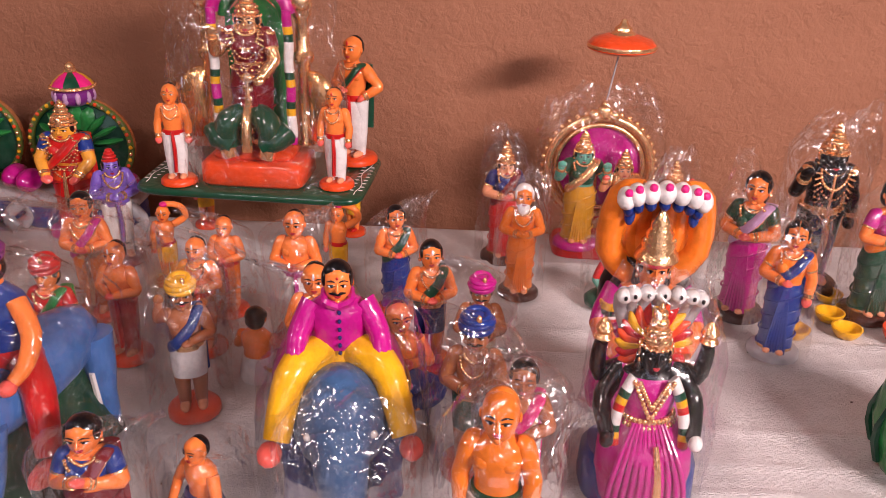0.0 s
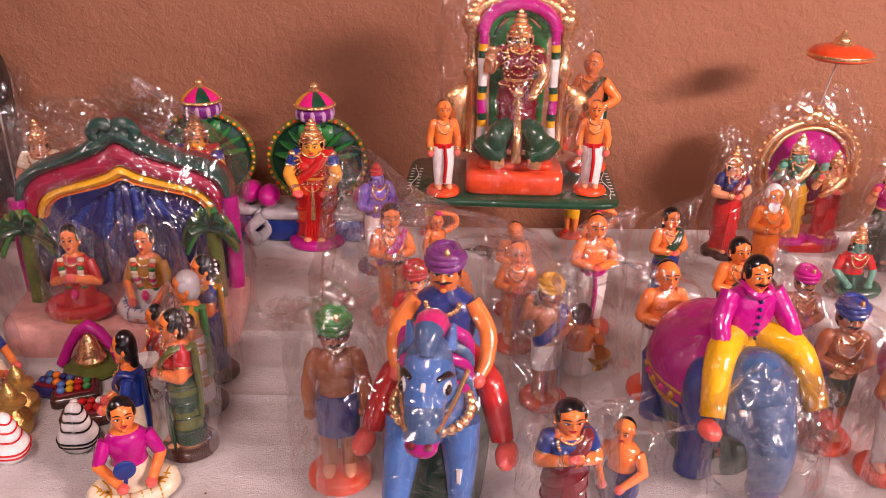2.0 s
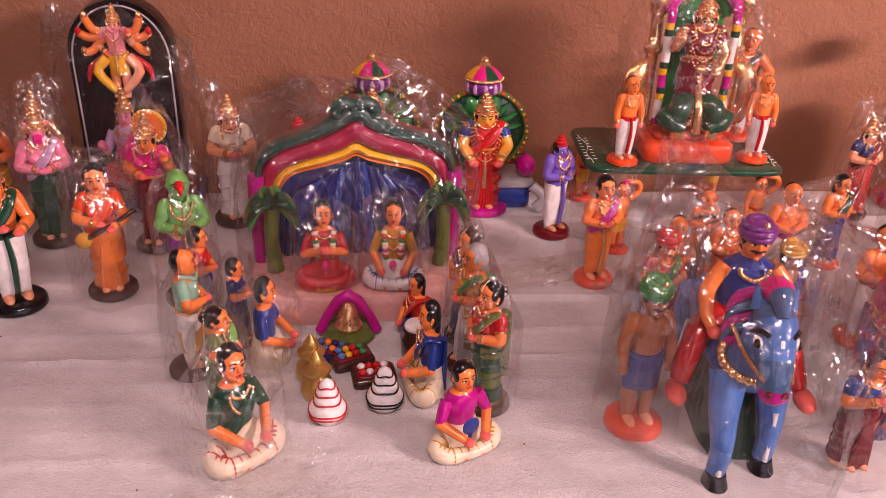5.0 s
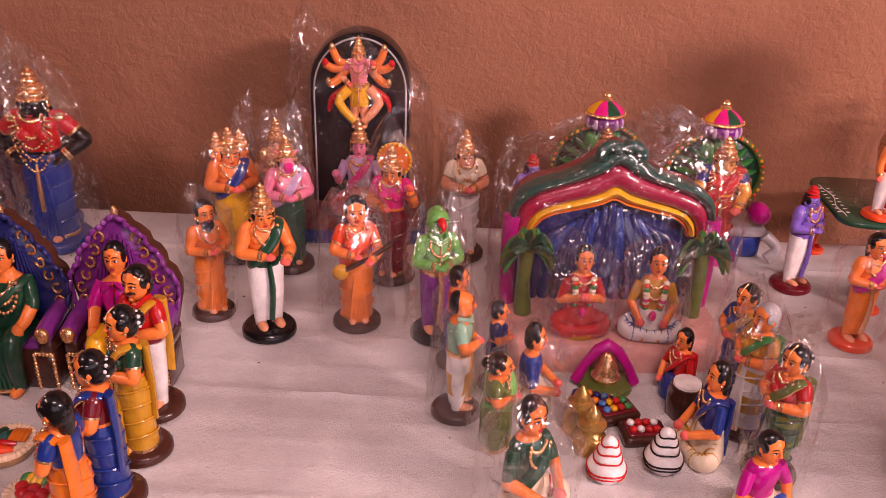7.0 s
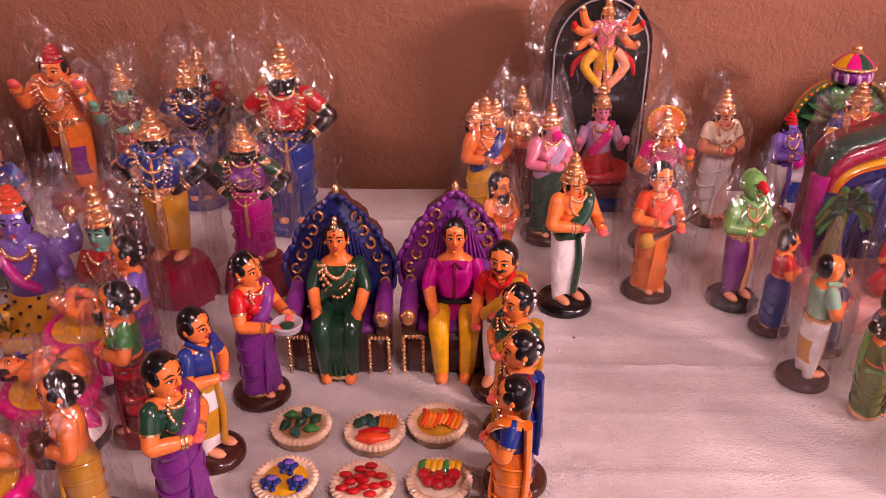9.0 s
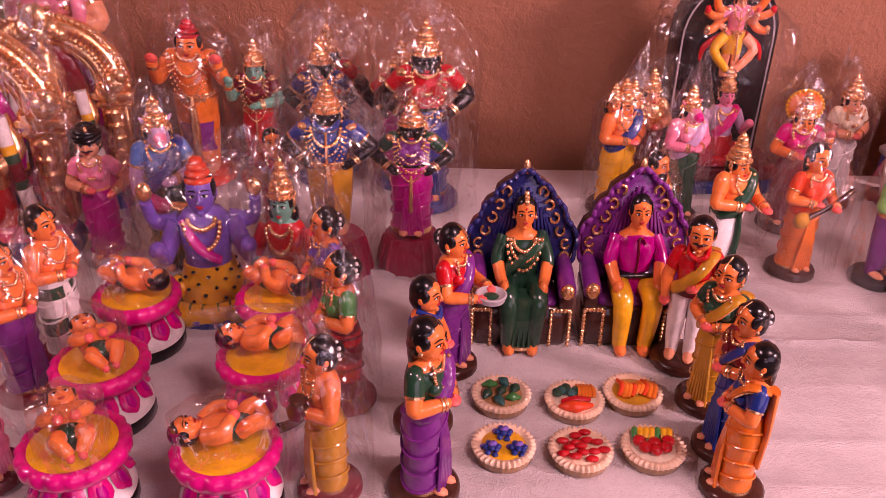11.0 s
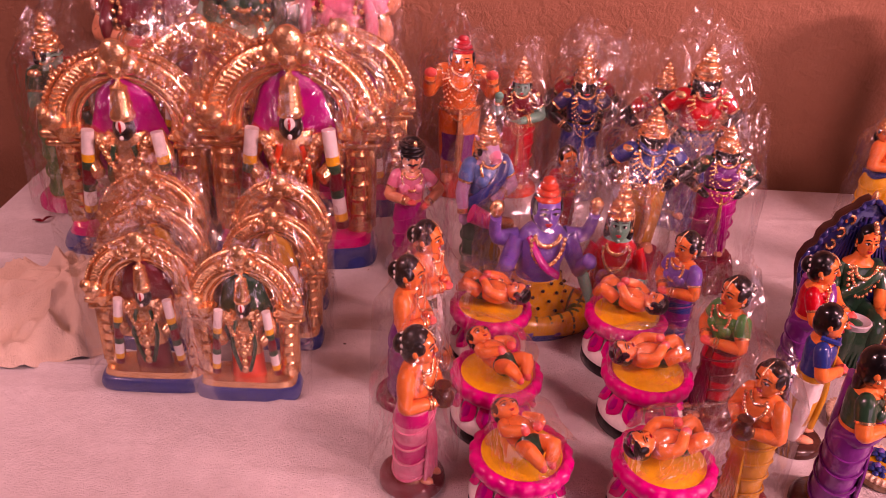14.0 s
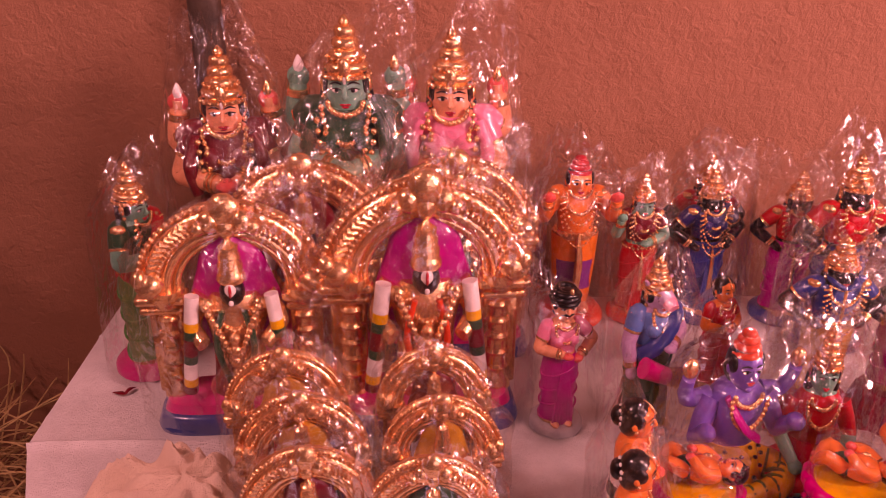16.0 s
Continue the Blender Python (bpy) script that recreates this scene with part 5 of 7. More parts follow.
def black_arch():
    s = Shape()
    pts = [(-0.24, 0.12)] + [(-0.24 * math.cos(math.pi * i / 18), 0.72 + 0.26 * math.sin(math.pi * i / 18)) for i in range(19)] + [(0.24, 0.12)]
    s.slab(pts, 0.0, 0.12, "black", None, 0.03)
    s.tube([(x * 0.9, -0.003, 0.12 + (z - 0.12) * 0.965) for x, z in pts], 0.0045, "grey", 5)
    s.box(-0.32, -0.22, 0.0, 0.32, 0.16, 0.06, "blue", 0.01)
    s.box(-0.30, -0.2, 0.06, 0.30, 0.14, 0.13, "maroon", 0.01)
    q = standing(top="pink", low="yellow", skin="fair", lower="shorts", hat="crown", right="hip", left="bless", base="", extra=chains)
    for sx in (-1, 1):
        for k, (ex, ez, wx, wz) in enumerate(((0.22, 0.76, 0.28, 0.90), (0.26, 0.68, 0.36, 0.74), (0.24, 0.56, 0.33, 0.54))):
            q.tube([(sx * 0.10, 0.02, 0.72), (sx * ex, 0.0, ez), (sx * wx, -0.05, wz)], [0.05, 0.046, 0.04], "skin", 9)
            q.ball(sx * wx, -0.06, wz + 0.02, 0.035, 0.03, 0.045, ("gold", "red", "gold", "hot_pink")[k], 9, 6)
        q.tube([(sx * 0.11, -0.02, 0.48), (sx * 0.22, -0.06, 0.34), (sx * 0.05, -0.08, 0.14)], [0.06, 0.055, 0.04], "yellow" if sx < 0 else "fair", 10)
        q.tube([(sx * 0.12, 0.0, 0.5), (sx * 0.30, 0.02, 0.36), (sx * 0.34, 0.0, 0.22)], [0.035, 0.04, 0.015], "red", 8)
    q = scaled(q, 0.44)
    base = len(s.v)
    s.v += [(x * 0.95, y - 0.06, z + 0.52) for x, y, z in q.v]
    for f, mi in zip(q.f, q.m):
        s.f.append(tuple(base + i for i in f))
        s.m.append(s.slot(q.names[mi]))
    q = scaled(sitting(top="lilac", low="red", skin="pink", hat="crown", right="bless", left="bless", sash="hot_pink"), 0.42, 0.85)
    base = len(s.v)
    s.v += [(x, y - 0.1, z + 0.13) for x, y, z in q.v]
    for f, mi in zip(q.f, q.m):
        s.f.append(tuple(base + i for i in f))
        s.m.append(s.slot(q.names[mi]))
    return s


doll(-1.174, 1.191, 0.336, black_arch(), 4, "deity doll before a tall black arch", 0.03, DEITY, "arched_idol", category="shrine doll")


def peacock_goddess():
    """A goddess in blue and red before a green fanned halo with a parasol on top."""
    s = Shape()
    s.box(-0.34, -0.14, 0.0, 0.34, 0.14, 0.16, "blue", 0.02)
    s.box(-0.36, -0.16, 0.15, 0.36, 0.15, 0.22, "grey", 0.02)
    for sx in (-1, 1):
        s.tube([(sx * 0.34, -0.15, 0.18), (sx * 0.42, -0.18, 0.1), (sx * 0.36, -0.2, 0.03)], [0.04, 0.035, 0.04], "grey", 8)
        s.ball(sx * 0.30, -0.08, 0.30, 0.07, 0.11, 0.07, "magenta", 12, 8)
    disc = [(0.31 * math.cos(TAU * i / 30), 0.50 + 0.285 * math.sin(TAU * i / 30)) for i in range(30)]
    s.slab(disc[::-1], 0.04, 0.10, "dark_green", "old_gold", 0.04)
    for i in range(9):
        a = math.pi * (i + 0.5) / 9
        s.tube([(0.10 * math.cos(a), 0.03, 0.5 + 0.10 * math.sin(a)), (0.20 * math.cos(a), 0.02, 0.5 + 0.19 * math.sin(a)), (0.265 * math.cos(a), 0.035, 0.5 + 0.245 * math.sin(a))], [0.03, 0.052, 0.016], "green", 9, 0.4)
    s.tube([(0.305 * math.cos(TAU * i / 40), 0.035, 0.5 + 0.28 * math.sin(TAU * i / 40)) for i in range(41)], 0.02, "moss", 8)
    for i in range(44):
        a = TAU * i / 44
        s.dot(0.308 * math.cos(a), 0.016, 0.5 + 0.283 * math.sin(a), 0.013, ("yellow", "gold", "orange_red")[i % 3])
    s.lathe(0, 0.04, [(0.74, 0.04), (0.76, 0.085), (0.80, 0.118), (0.835, 0.112), (0.86, 0.085)], "purple", 18)
    for i in range(10):
        a = TAU * (i + 0.5) / 10
        s.ball(0.108 * math.cos(a), 0.04 + 0.108 * math.sin(a), 0.805, 0.018, 0.018, 0.036, "lilac", 8, 6)
    s.lathe(0, 0.04, [(0.850, 0.118), (0.857, 0.128), (0.868, 0.126), (0.876, 0.116)], "gold", 20)
    s.beads([(0.126 * math.cos(a), 0.04 + 0.126 * math.sin(a), 0.862) for a in [TAU * k / 26 for k in range(26)]], 0.009, "old_gold")
    for i in range(8):
        a0, a1 = TAU * i / 8, TAU * (i + 1) / 8
        s.quad_rings([[(r * math.cos(a0 + (a1 - a0) * k / 4), 0.04 + r * math.sin(a0 + (a1 - a0) * k / 4), z) for k in range(5)] for r, z in ((0.120, 0.872), (0.105, 0.895), (0.070, 0.925), (0.030, 0.945))], ("yellow", "hot_pink", "dark_green", "hot_pink")[i % 4], close=False)
    s.lathe(0, 0.04, [(0.94, 0.035), (0.95, 0.042), (0.965, 0.028), (0.975, 0.032), (0.99, 0.024), (1.005, 0.006)], "gold", 12)
    q = scaled(standing(top="red", low="orange_red", skin="mustard_skin", hat="crown", hair="long", right="lap", left="lap", base="magenta", sash="red", sleeve="blue", stripe="red", extra=chains), 0.80)
    base = len(s.v)
    s.v += [(x * 1.3, y * 1.1 - 0.14, z) for x, y, z in q.v]
    for f, mi in zip(q.f, q.m):
        s.f.append(tuple(base + i for i in f))
        s.m.append(s.slot(q.names[mi]))
    return s


for args in ((-0.783, 1.190, 0.250), (-0.601, 1.172, 0.250)):
    doll(*args, peacock_goddess(), 0, "goddess doll with a green halo and striped parasol", 0, "pair of haloed goddesses", category="shrine doll")
for args in ((-0.900, 1.110, 0.180), (-0.497, 1.045, 0.175)):
    doll(*args, standing(skin="violet", top="violet", low="white", bare=True, hat="jata", hat_col="red", base="maroon", lower="dhoti", trim="violet"), 30, "violet-skinned devotee doll with red coiled hair", 0, "pair of violet attendants")

# ---- the wedding arch and its guests ----


def wedding_arch(x, y, h):
    ob = new("wedding_arch")
    ob.matrix_world = pose(x, y, TABLE, 0, 0, 4)
    tagged(ob, "painted clay wedding bower with a rainbow arch and palms", "shrine")
    s = Shape(h)
    s.loft([(0, -0.05, 0, 0.535, 0.31), (0, -0.05, 0.02, 0.54, 0.315), (0, -0.05, 0.135, 0.535, 0.31), (0, -0.05, 0.15, 0.52, 0.295)], "flesh", 40, 6)
    part("plinth", s, ob, "flesh-pink painted plinth")

    curves = (
        ((-0.50, 0.56), (-0.495, 0.66), (-0.465, 0.73), (-0.39, 0.785), (-0.28, 0.82), (-0.18, 0.865), (-0.10, 0.92), (0, 0.985)),
        ((-0.475, 0.55), (-0.465, 0.63), (-0.435, 0.69), (-0.365, 0.74), (-0.27, 0.775), (-0.16, 0.81), (-0.08, 0.845), (0, 0.89)),
        ((-0.42, 0.53), (-0.41, 0.58), (-0.375, 0.63), (-0.315, 0.665), (-0.23, 0.69), (-0.14, 0.715), (-0.07, 0.74), (0, 0.775)),
        ((-0.39, 0.52), (-0.38, 0.555), (-0.345, 0.60), (-0.29, 0.63), (-0.21, 0.65), (-0.13, 0.67), (-0.06, 0.69), (0, 0.715)),
        ((-0.38, 0.515), (-0.37, 0.545), (-0.335, 0.588), (-0.283, 0.617), (-0.205, 0.636), (-0.127, 0.655), (-0.058, 0.674), (0, 0.698)),
    )
    rims = [list(c) + [(-px, pz) for px, pz in c[-2::-1]] for c in curves]

    def smooth_line(pts, k=4):
        out = []
        for i in range(len(pts) - 1):
            p = [Vector(pts[min(max(i + d, 0), len(pts) - 1)]) for d in (-1, 0, 1, 2)]
            for j in range(k):
                f = j / k
                out.append(0.5 * (2 * p[1] + (p[2] - p[0]) * f + (2 * p[0] - 5 * p[1] + 4 * p[2] - p[3]) * f * f + (3 * p[1] - p[0] - 3 * p[2] + p[3]) * f ** 3))
        return out + [Vector(pts[-1])]

    rims = [smooth_line(r) for r in rims]
    s = Shape(h)
    s.slab([(-0.50, 0.15)] + [(p.x * 0.985, p.y * 0.99) for p in rims[0]] + [(0.50, 0.15)], 0.12, 0.22, "navy", "maroon")
    part("back_wall", s, ob, "dark blue painted back wall")
    for name, o, i, m, front in (("outer_band", 0, 1, "pine", 0.035), ("red_band", 1, 2, "red_glitter", 0.045), ("yellow_band", 2, 3, "yellow", 0.06), ("orange_band", 3, 4, "orange", 0.075)):
        s = Shape(h)
        rings = []
        for a, b in zip(rims[o], rims[i]):
            rings.append([(a.x, 0.13, a.y), (a.x, front + 0.022, a.y), (a.x * 0.85 + b.x * 0.15, front, a.y * 0.85 + b.y * 0.15), ((a.x + b.x) / 2, front - 0.012, (a.y + b.y) / 2), (a.x * 0.15 + b.x * 0.85, front, a.y * 0.15 + b.y * 0.85), (b.x, front + 0.022, b.y), (b.x, 0.13, b.y)])
        s.quad_rings(rings, m)
        part(name, s, ob)
    for i in range(13):
        s = Shape(h)
        u = -0.40 + 0.80 * i / 12
        s.tube([(u * 0.9, 0.105, 0.15), (u * 0.8, 0.10, 0.45), (u * 0.5, 0.105, 0.68 - abs(u) * 0.34)], [0.028, 0.034, 0.016], "blue" if i % 3 == 1 else "navy", 8)
        part("curtain_fold", s, ob)
    for sx in (-1, 1):
        s = Shape(h)
        s.tube([(sx * 0.42, -0.06, 0.15), (sx * 0.43, -0.06, 0.33), (sx * 0.42, -0.06, 0.5)], [0.045, 0.035, 0.04], "moss", 10)
        for i in range(16):
            a = radians(-30 + 16 * i)
            s.tube([(sx * 0.42, -0.08, 0.52), (sx * 0.42 + 0.075 * math.cos(a), -0.11 - 0.02 * (i % 3), 0.545 + 0.075 * math.sin(a)), (sx * 0.42 + 0.13 * math.cos(a), -0.09 - 0.02 * (i % 2), 0.44 + 0.09 * math.sin(a))], [0.018, 0.024, 0.008], ("green", "moss", "dark_green")[i % 3], 7)
        part("palm", s, ob, "green painted clay palm")
        s = Shape(h)
        s.tube([(sx * 0.49, 0.05, 0.15), (sx * 0.50, 0.05, 0.45), (sx * 0.49, 0.06, 0.62)], [0.04, 0.036, 0.045], "magenta", 10)
        part("pillar", s, ob, "magenta painted pillar")
        s = Shape(h)
        s.tube([(sx * 0.01, 0.05, 0.97), (sx * 0.06, 0.05, 0.985), (sx * 0.10, 0.05, 0.94), (sx * 0.06, 0.05, 0.90)], [0.035, 0.032, 0.03, 0.018], "pine", 8)
        part("scroll", s, ob)
    bag(x, y - 0.01, h * 1.10, 0.60 * h, 0.36 * h, 4)


wedding_arch(-0.805, 0.885, 0.268)
x, y, h = -0.848, 0.826, 0.118
doll(x, y, h, sitting(top="red", low="red", skin="skin", hair="long", right="pray", left="pray", garland=True, base="mustard"), 5, "bride doll in red seated with a flower garland", 0.05, GUESTS, z=TABLE + 0.0405, w=0.80)
x, y, h = -0.758, 0.824, 0.120
doll(x, y, h, sitting(top="mustard", low="white", stripe="sky_blue", skin="skin", right="lap", left="lap", garland=True), -5, "groom doll in yellow seated with a flower garland", 0.05, GUESTS, z=TABLE + 0.0405, w=0.80)
doll(-0.998, 0.692, 0.165, standing(top="mint", low="white", stripe="mustard", lower="dhoti", hair="bald", jewels=False, sleeve="mint"), 95, "balding man doll in a pale green shirt", 0.05, GUESTS)
doll(-1.003, 0.795, 0.140, standing(top="red", low="blue", hair="short", jewels=False), 85, "man doll in a red shawl", 0.05, GUESTS)
doll(-0.955, 0.632, 0.125, standing(top="moss", low="moss", hair="bun", sash="lime", sleeve="moss", base=""), 80, "lady doll wrapped in an olive green saree", 0.05, GUESTS, w=1.25)
doll(-0.913, 0.708, 0.115, sitting(top="blue", low="cream", kneel=True, right="work", left="work", jewels=False), 80, "seated man doll in a blue shirt", 0.05, GUESTS, w=0.8)
doll(-0.953, 0.750, 0.120, standing(top="navy", low="navy", hair="short", jewels=False), 85, "man doll in a navy shirt", 0.05, GUESTS)
doll(-0.926, 0.542, 0.136, sitting(top="dark_green", low="cream", stripe="red", right="work", left="work", sash="dark_green"), 40, "seated lady doll in a dark green shawl over a patterned skirt", 0.06, GUESTS, w=0.8)
doll(-0.730, 0.752, 0.092, sitting(top="red", low="blue", hair="long", kneel=True, sash="red"), -60, "seated lady doll in red and blue", 0, GUESTS, w=0.85)
doll(-0.722, 0.640, 0.122, sitting(top="blue", low="cream", stripe="mustard", hair="long", sash="blue", right="work", left="work"), -80, "seated lady doll with a blue shawl at the drum", 0, GUESTS, w=0.75)
doll(-0.668, 0.752, 0.158, standing(top="blue", low="blue", hair="bun", sash="mustard"), -60, "lady doll in a blue saree", 0.05, GUESTS)
doll(-0.668, 0.688, 0.170, standing(top="mustard", low="mustard", hair="short", hair_col="grey", sash="green", stripe="white"), -70, "grey-haired doll in a yellow shawl", 0.05, GUESTS)
doll(-0.660, 0.615, 0.165, standing(top="red", low="moss", stripe="dark_green", hair="bun", sash="moss"), -60, "lady doll in a green patterned saree", 0.06, GUESTS)
boy = sitting(top="magenta", low="cream", stripe="mustard", right="work", left="lap", jewels=False)
boy.ball(-0.06, -0.30, 0.46, 0.10, 0.02, 0.10, "blue", 16, 9)
boy.tube([(-0.06, -0.30, 0.38), (-0.08, -0.31, 0.28)], 0.02, "blue", 8)
doll(-0.696, 0.548, 0.106, boy, 25, "boy doll in a magenta shirt sitting cross-legged with a blue fan", 0, GUESTS, w=0.95)


def clay_pot(colour):
    s = Shape(1)
    s.lathe(0, 0, [(0, 0.010), (0.003, 0.014), (0.012, 0.0195), (0.019, 0.0205), (0.025, 0.0175), (0.027, 0.0135), (0.029, 0.0145), (0.034, 0.0138), (0.037, 0.0112), (0.039, 0.0118), (0.043, 0.0108), (0.046, 0.0082), (0.048, 0.0085), (0.052, 0.0068), (0.056, 0.002)], "white", 24)
    for z, r in ((0.012, 0.0196), (0.017, 0.0206), (0.0285, 0.0146), (0.0385, 0.0120), (0.0475, 0.0086)):
        s.tube([(r * math.cos(a), r * math.sin(a), z + 0.0015 * math.sin(3 * a)) for a in [TAU * k / 24 for k in range(25)]], 0.0012, colour, 5)
    return s


x, y, h = -0.837, 0.593, 0.056
thing("clay_pot", clay_pot("red"), x, y, TABLE, 0, "tiny white clay pot with red rings and a stacked top", "pot", "ringed clay pots")
x, y, h = -0.774, 0.612, 0.056
thing("clay_pot", clay_pot("black"), x, y, TABLE, 0, "tiny white clay pot with dark rings and a stacked top", "pot", "ringed clay pots")


def brass_pot():
    s = Shape(1)
    s.lathe(0, 0, [(0, 0.012), (0.004, 0.016), (0.014, 0.019), (0.024, 0.017), (0.03, 0.010), (0.036, 0.009), (0.038, 0.016), (0.041, 0.016), (0.045, 0.008), (0.052, 0.009), (0.058, 0.005), (0.064, 0.001)], "brass", 22)
    return s


for x, y, h in ((-0.858, 0.668, 0.067), (-0.850, 0.634, 0.065)):
    thing("brass_pot", brass_pot(), x, y, TABLE, 0, "tiny gilt water pot with a pointed lid", "pot", "gilt pots")


def tray(colour, food):
    s = Shape(1)
    s.box(-0.026, -0.019, 0, 0.026, 0.019, 0.014, colour, 0.003)
    s.box(-0.021, -0.014, 0.013, 0.021, 0.014, 0.016, "maroon", 0.001)
    for i in range(8):
        s.ball(-0.014 + 0.009 * (i % 4), -0.006 + 0.012 * (i // 4), 0.018, 0.005, 0.005, 0.004, food[i % len(food)], 8, 5)
    return s


x, y, h = -0.813, 0.699, 0.023
thing("offering_tray", tray("dark_brown", ("sky_blue", "yellow", "red", "green")), x, y, TABLE, 20, "small brown tray of coloured clay offerings", "tray", "offering trays")
thing("offering_tray", tray("navy", ("navy", "slate", "orange")), -0.838, 0.712, TABLE, -15, "small dark slate tray of offerings", "tray", "offering trays")
x, y, h = -0.786, 0.663, 0.020
thing("offering_tray", tray("dark_brown", ("red", "white", "red")), x, y, TABLE, 8, "small brown tray of red and white offerings", "tray", "offering trays")


def offering(h):
    s = Shape(1)
    s.lathe(0, 0, [(0, 0.03), (0.004, 0.034), (0.009, 0.032), (0.011, 0.02)], "moss", 20)
    s.lathe(0, 0, [(0.01, 0.014), (0.018, 0.018), (0.026, 0.013), (0.03, 0.014), (0.036, 0.010), (0.042, 0.009), (0.05, 0.003)], "gold", 16)
    s.tube([(-0.036, 0, 0.008), (-0.026, 0.004, 0.03), (-0.012, 0.006, 0.05), (0, 0.006, 0.058), (0.012, 0.006, 0.05), (0.026, 0.004, 0.03), (0.036, 0, 0.008)], [0.007, 0.006, 0.007, 0.008, 0.007, 0.006, 0.007], "magenta", 9)
    return s


x, y, h = -0.817, 0.758, 0.060
thing("offering_pot", offering(h), x, y, TABLE, 0, "small gilt offering heap with a magenta scarf on a green foot", "offering")
s = Shape(1)
s.lathe(0, 0, [(0, 0.017), (0.006, 0.020), (0.03, 0.021), (0.04, 0.018), (0.042, 0.019), (0.045, 0.018)], "dark_brown", 20)
s.lathe(0, 0, [(0.043, 0.017), (0.048, 0.016), (0.05, 0.01)], "white", 16)
x, y, h = -0.732, 0.709, 0.049
thing("fire_pot", s, x, y, TABLE, 0, "small brown pot with a white beaded top", "pot")

# ---- horse, elephant and the procession ----


def horse_rider():
    """A blue horse with a moustached rider on a green block, one unit high, the horse facing -y, the rider over the origin."""
    s = Shape()
    s.loft([(0.02, 0.06, 0.0, 0.15, 0.36), (0.02, 0.06, 0.02, 0.155, 0.37), (0.01, 0.06, 0.2, 0.10, 0.32), (0, 0.06, 0.36, 0.07, 0.28)], "dark_green", 20, 4)
    s.loft([(0, 0.06, 0.32, 0.09, 0.30), (0, 0.06, 0.38, 0.15, 0.40), (0, 0.06, 0.45, 0.16, 0.42), (0, 0.06, 0.52, 0.13, 0.37), (0, 0.06, 0.55, 0.06, 0.28)], "sky_blue", 22)
    for x0, y0, mid in ((-0.09, -0.28, -0.44), (0.09, -0.26, -0.33), (-0.09, 0.36, 0.42), (0.09, 0.36, 0.36)):
        s.tube([(x0, y0, 0.44), (x0 * 1.15, (y0 + mid) / 2, 0.3), (x0 * 1.2, mid, 0.18), (x0 * 1.2, mid + 0.01, 0.05)], [0.08, 0.062, 0.045, 0.04], "sky_blue", 12)
        s.tube([(x0 * 1.2, mid - 0.035, 0.06), (x0 * 1.18, (y0 + mid) / 2 - 0.06, 0.3)], 0.012, "white", 6)
        s.loft([(x0 * 1.2, mid - 0.01, 0, 0.055, 0.065), (x0 * 1.2, mid, 0.05, 0.042, 0.045)], "black", 12)
    s.tube([(0, -0.16, 0.44), (0, -0.31, 0.54), (0, -0.34, 0.72)], [0.14, 0.105, 0.078], "sky_blue", 16)
    s.tube([(0, -0.30, 0.77), (0, -0.38, 0.74), (0, -0.46, 0.63), (0, -0.50, 0.53), (0, -0.505, 0.49)], [0.064, 0.082, 0.068, 0.060, 0.042], ["slate", "sky_blue", "slate", "magenta"], 18)
    s.ball(0, -0.525, 0.515, 0.056, 0.036, 0.042, "magenta", 12, 8)
    s.ball(0, -0.475, 0.66, 0.03, 0.03, 0.075, "white", 10, 7)
    s.tube([(0, -0.20, 0.70), (0, -0.29, 0.83), (0, -0.38, 0.86), (0, -0.44, 0.80)], [0.04, 0.06, 0.05, 0.025], ["magenta", "hot_pink", "slate"], 10)
    for sx in (-1, 1):
        s.tube([(sx * 0.06, -0.33, 0.78), (sx * 0.075, -0.32, 0.86)], [0.03, 0.008], "sky_blue", 8)
        s.ball(sx * 0.066, -0.435, 0.69, 0.020, 0.034, 0.026, "white", 10, 7)
        s.ball(sx * 0.074, -0.448, 0.69, 0.014, 0.022, 0.020, "black", 9, 6)
        s.tube([(sx * 0.044, -0.47, 0.735), (sx * 0.07, -0.43, 0.735), (sx * 0.084, -0.38, 0.70)], [0.008, 0.013, 0.006], "black", 7)
        s.ball(sx * 0.028, -0.553, 0.535, 0.016, 0.012, 0.014, "maroon", 8, 5)
        s.tube([(sx * 0.05, -0.53, 0.58), (sx * 0.085, -0.40, 0.60), (sx * 0.12, -0.28, 0.66)], 0.010, "gold", 7)
        for k in range(5):
            s.tube([(sx * 0.02, -0.24 - 0.012 * k, 0.80 - 0.05 * k), (sx * 0.10, -0.23, 0.76 - 0.05 * k), (sx * 0.13, -0.22, 0.69 - 0.05 * k)], [0.022, 0.026, 0.008], "slate" if k % 2 else "magenta", 8)
        s.tube([(sx * 0.06, 0.02, 0.54), (sx * 0.18, -0.08, 0.48), (sx * 0.245, -0.17, 0.30)], [0.07, 0.056, 0.042], "red", 12)
        s.ball(sx * 0.265, -0.22, 0.275, 0.045, 0.085, 0.036, "palm", 10, 7)
        s.tube([(sx * 0.10, 0.0, 0.775), (sx * 0.165, -0.04, 0.68), (sx * 0.17, -0.10, 0.60), (sx * 0.15, -0.15, 0.56)], [0.034, 0.034, 0.029, 0.023], "skin", 12)
        s.ball(sx * 0.145, -0.17, 0.55, 0.030, 0.036, 0.028, "palm", 9, 6)
    s.beads([(0.135 * math.cos(a), -0.29 + 0.10 * math.sin(a), 0.515 + 0.045 * math.sin(a)) for a in [TAU * k / 26 for k in range(26)]], 0.022, "gold")
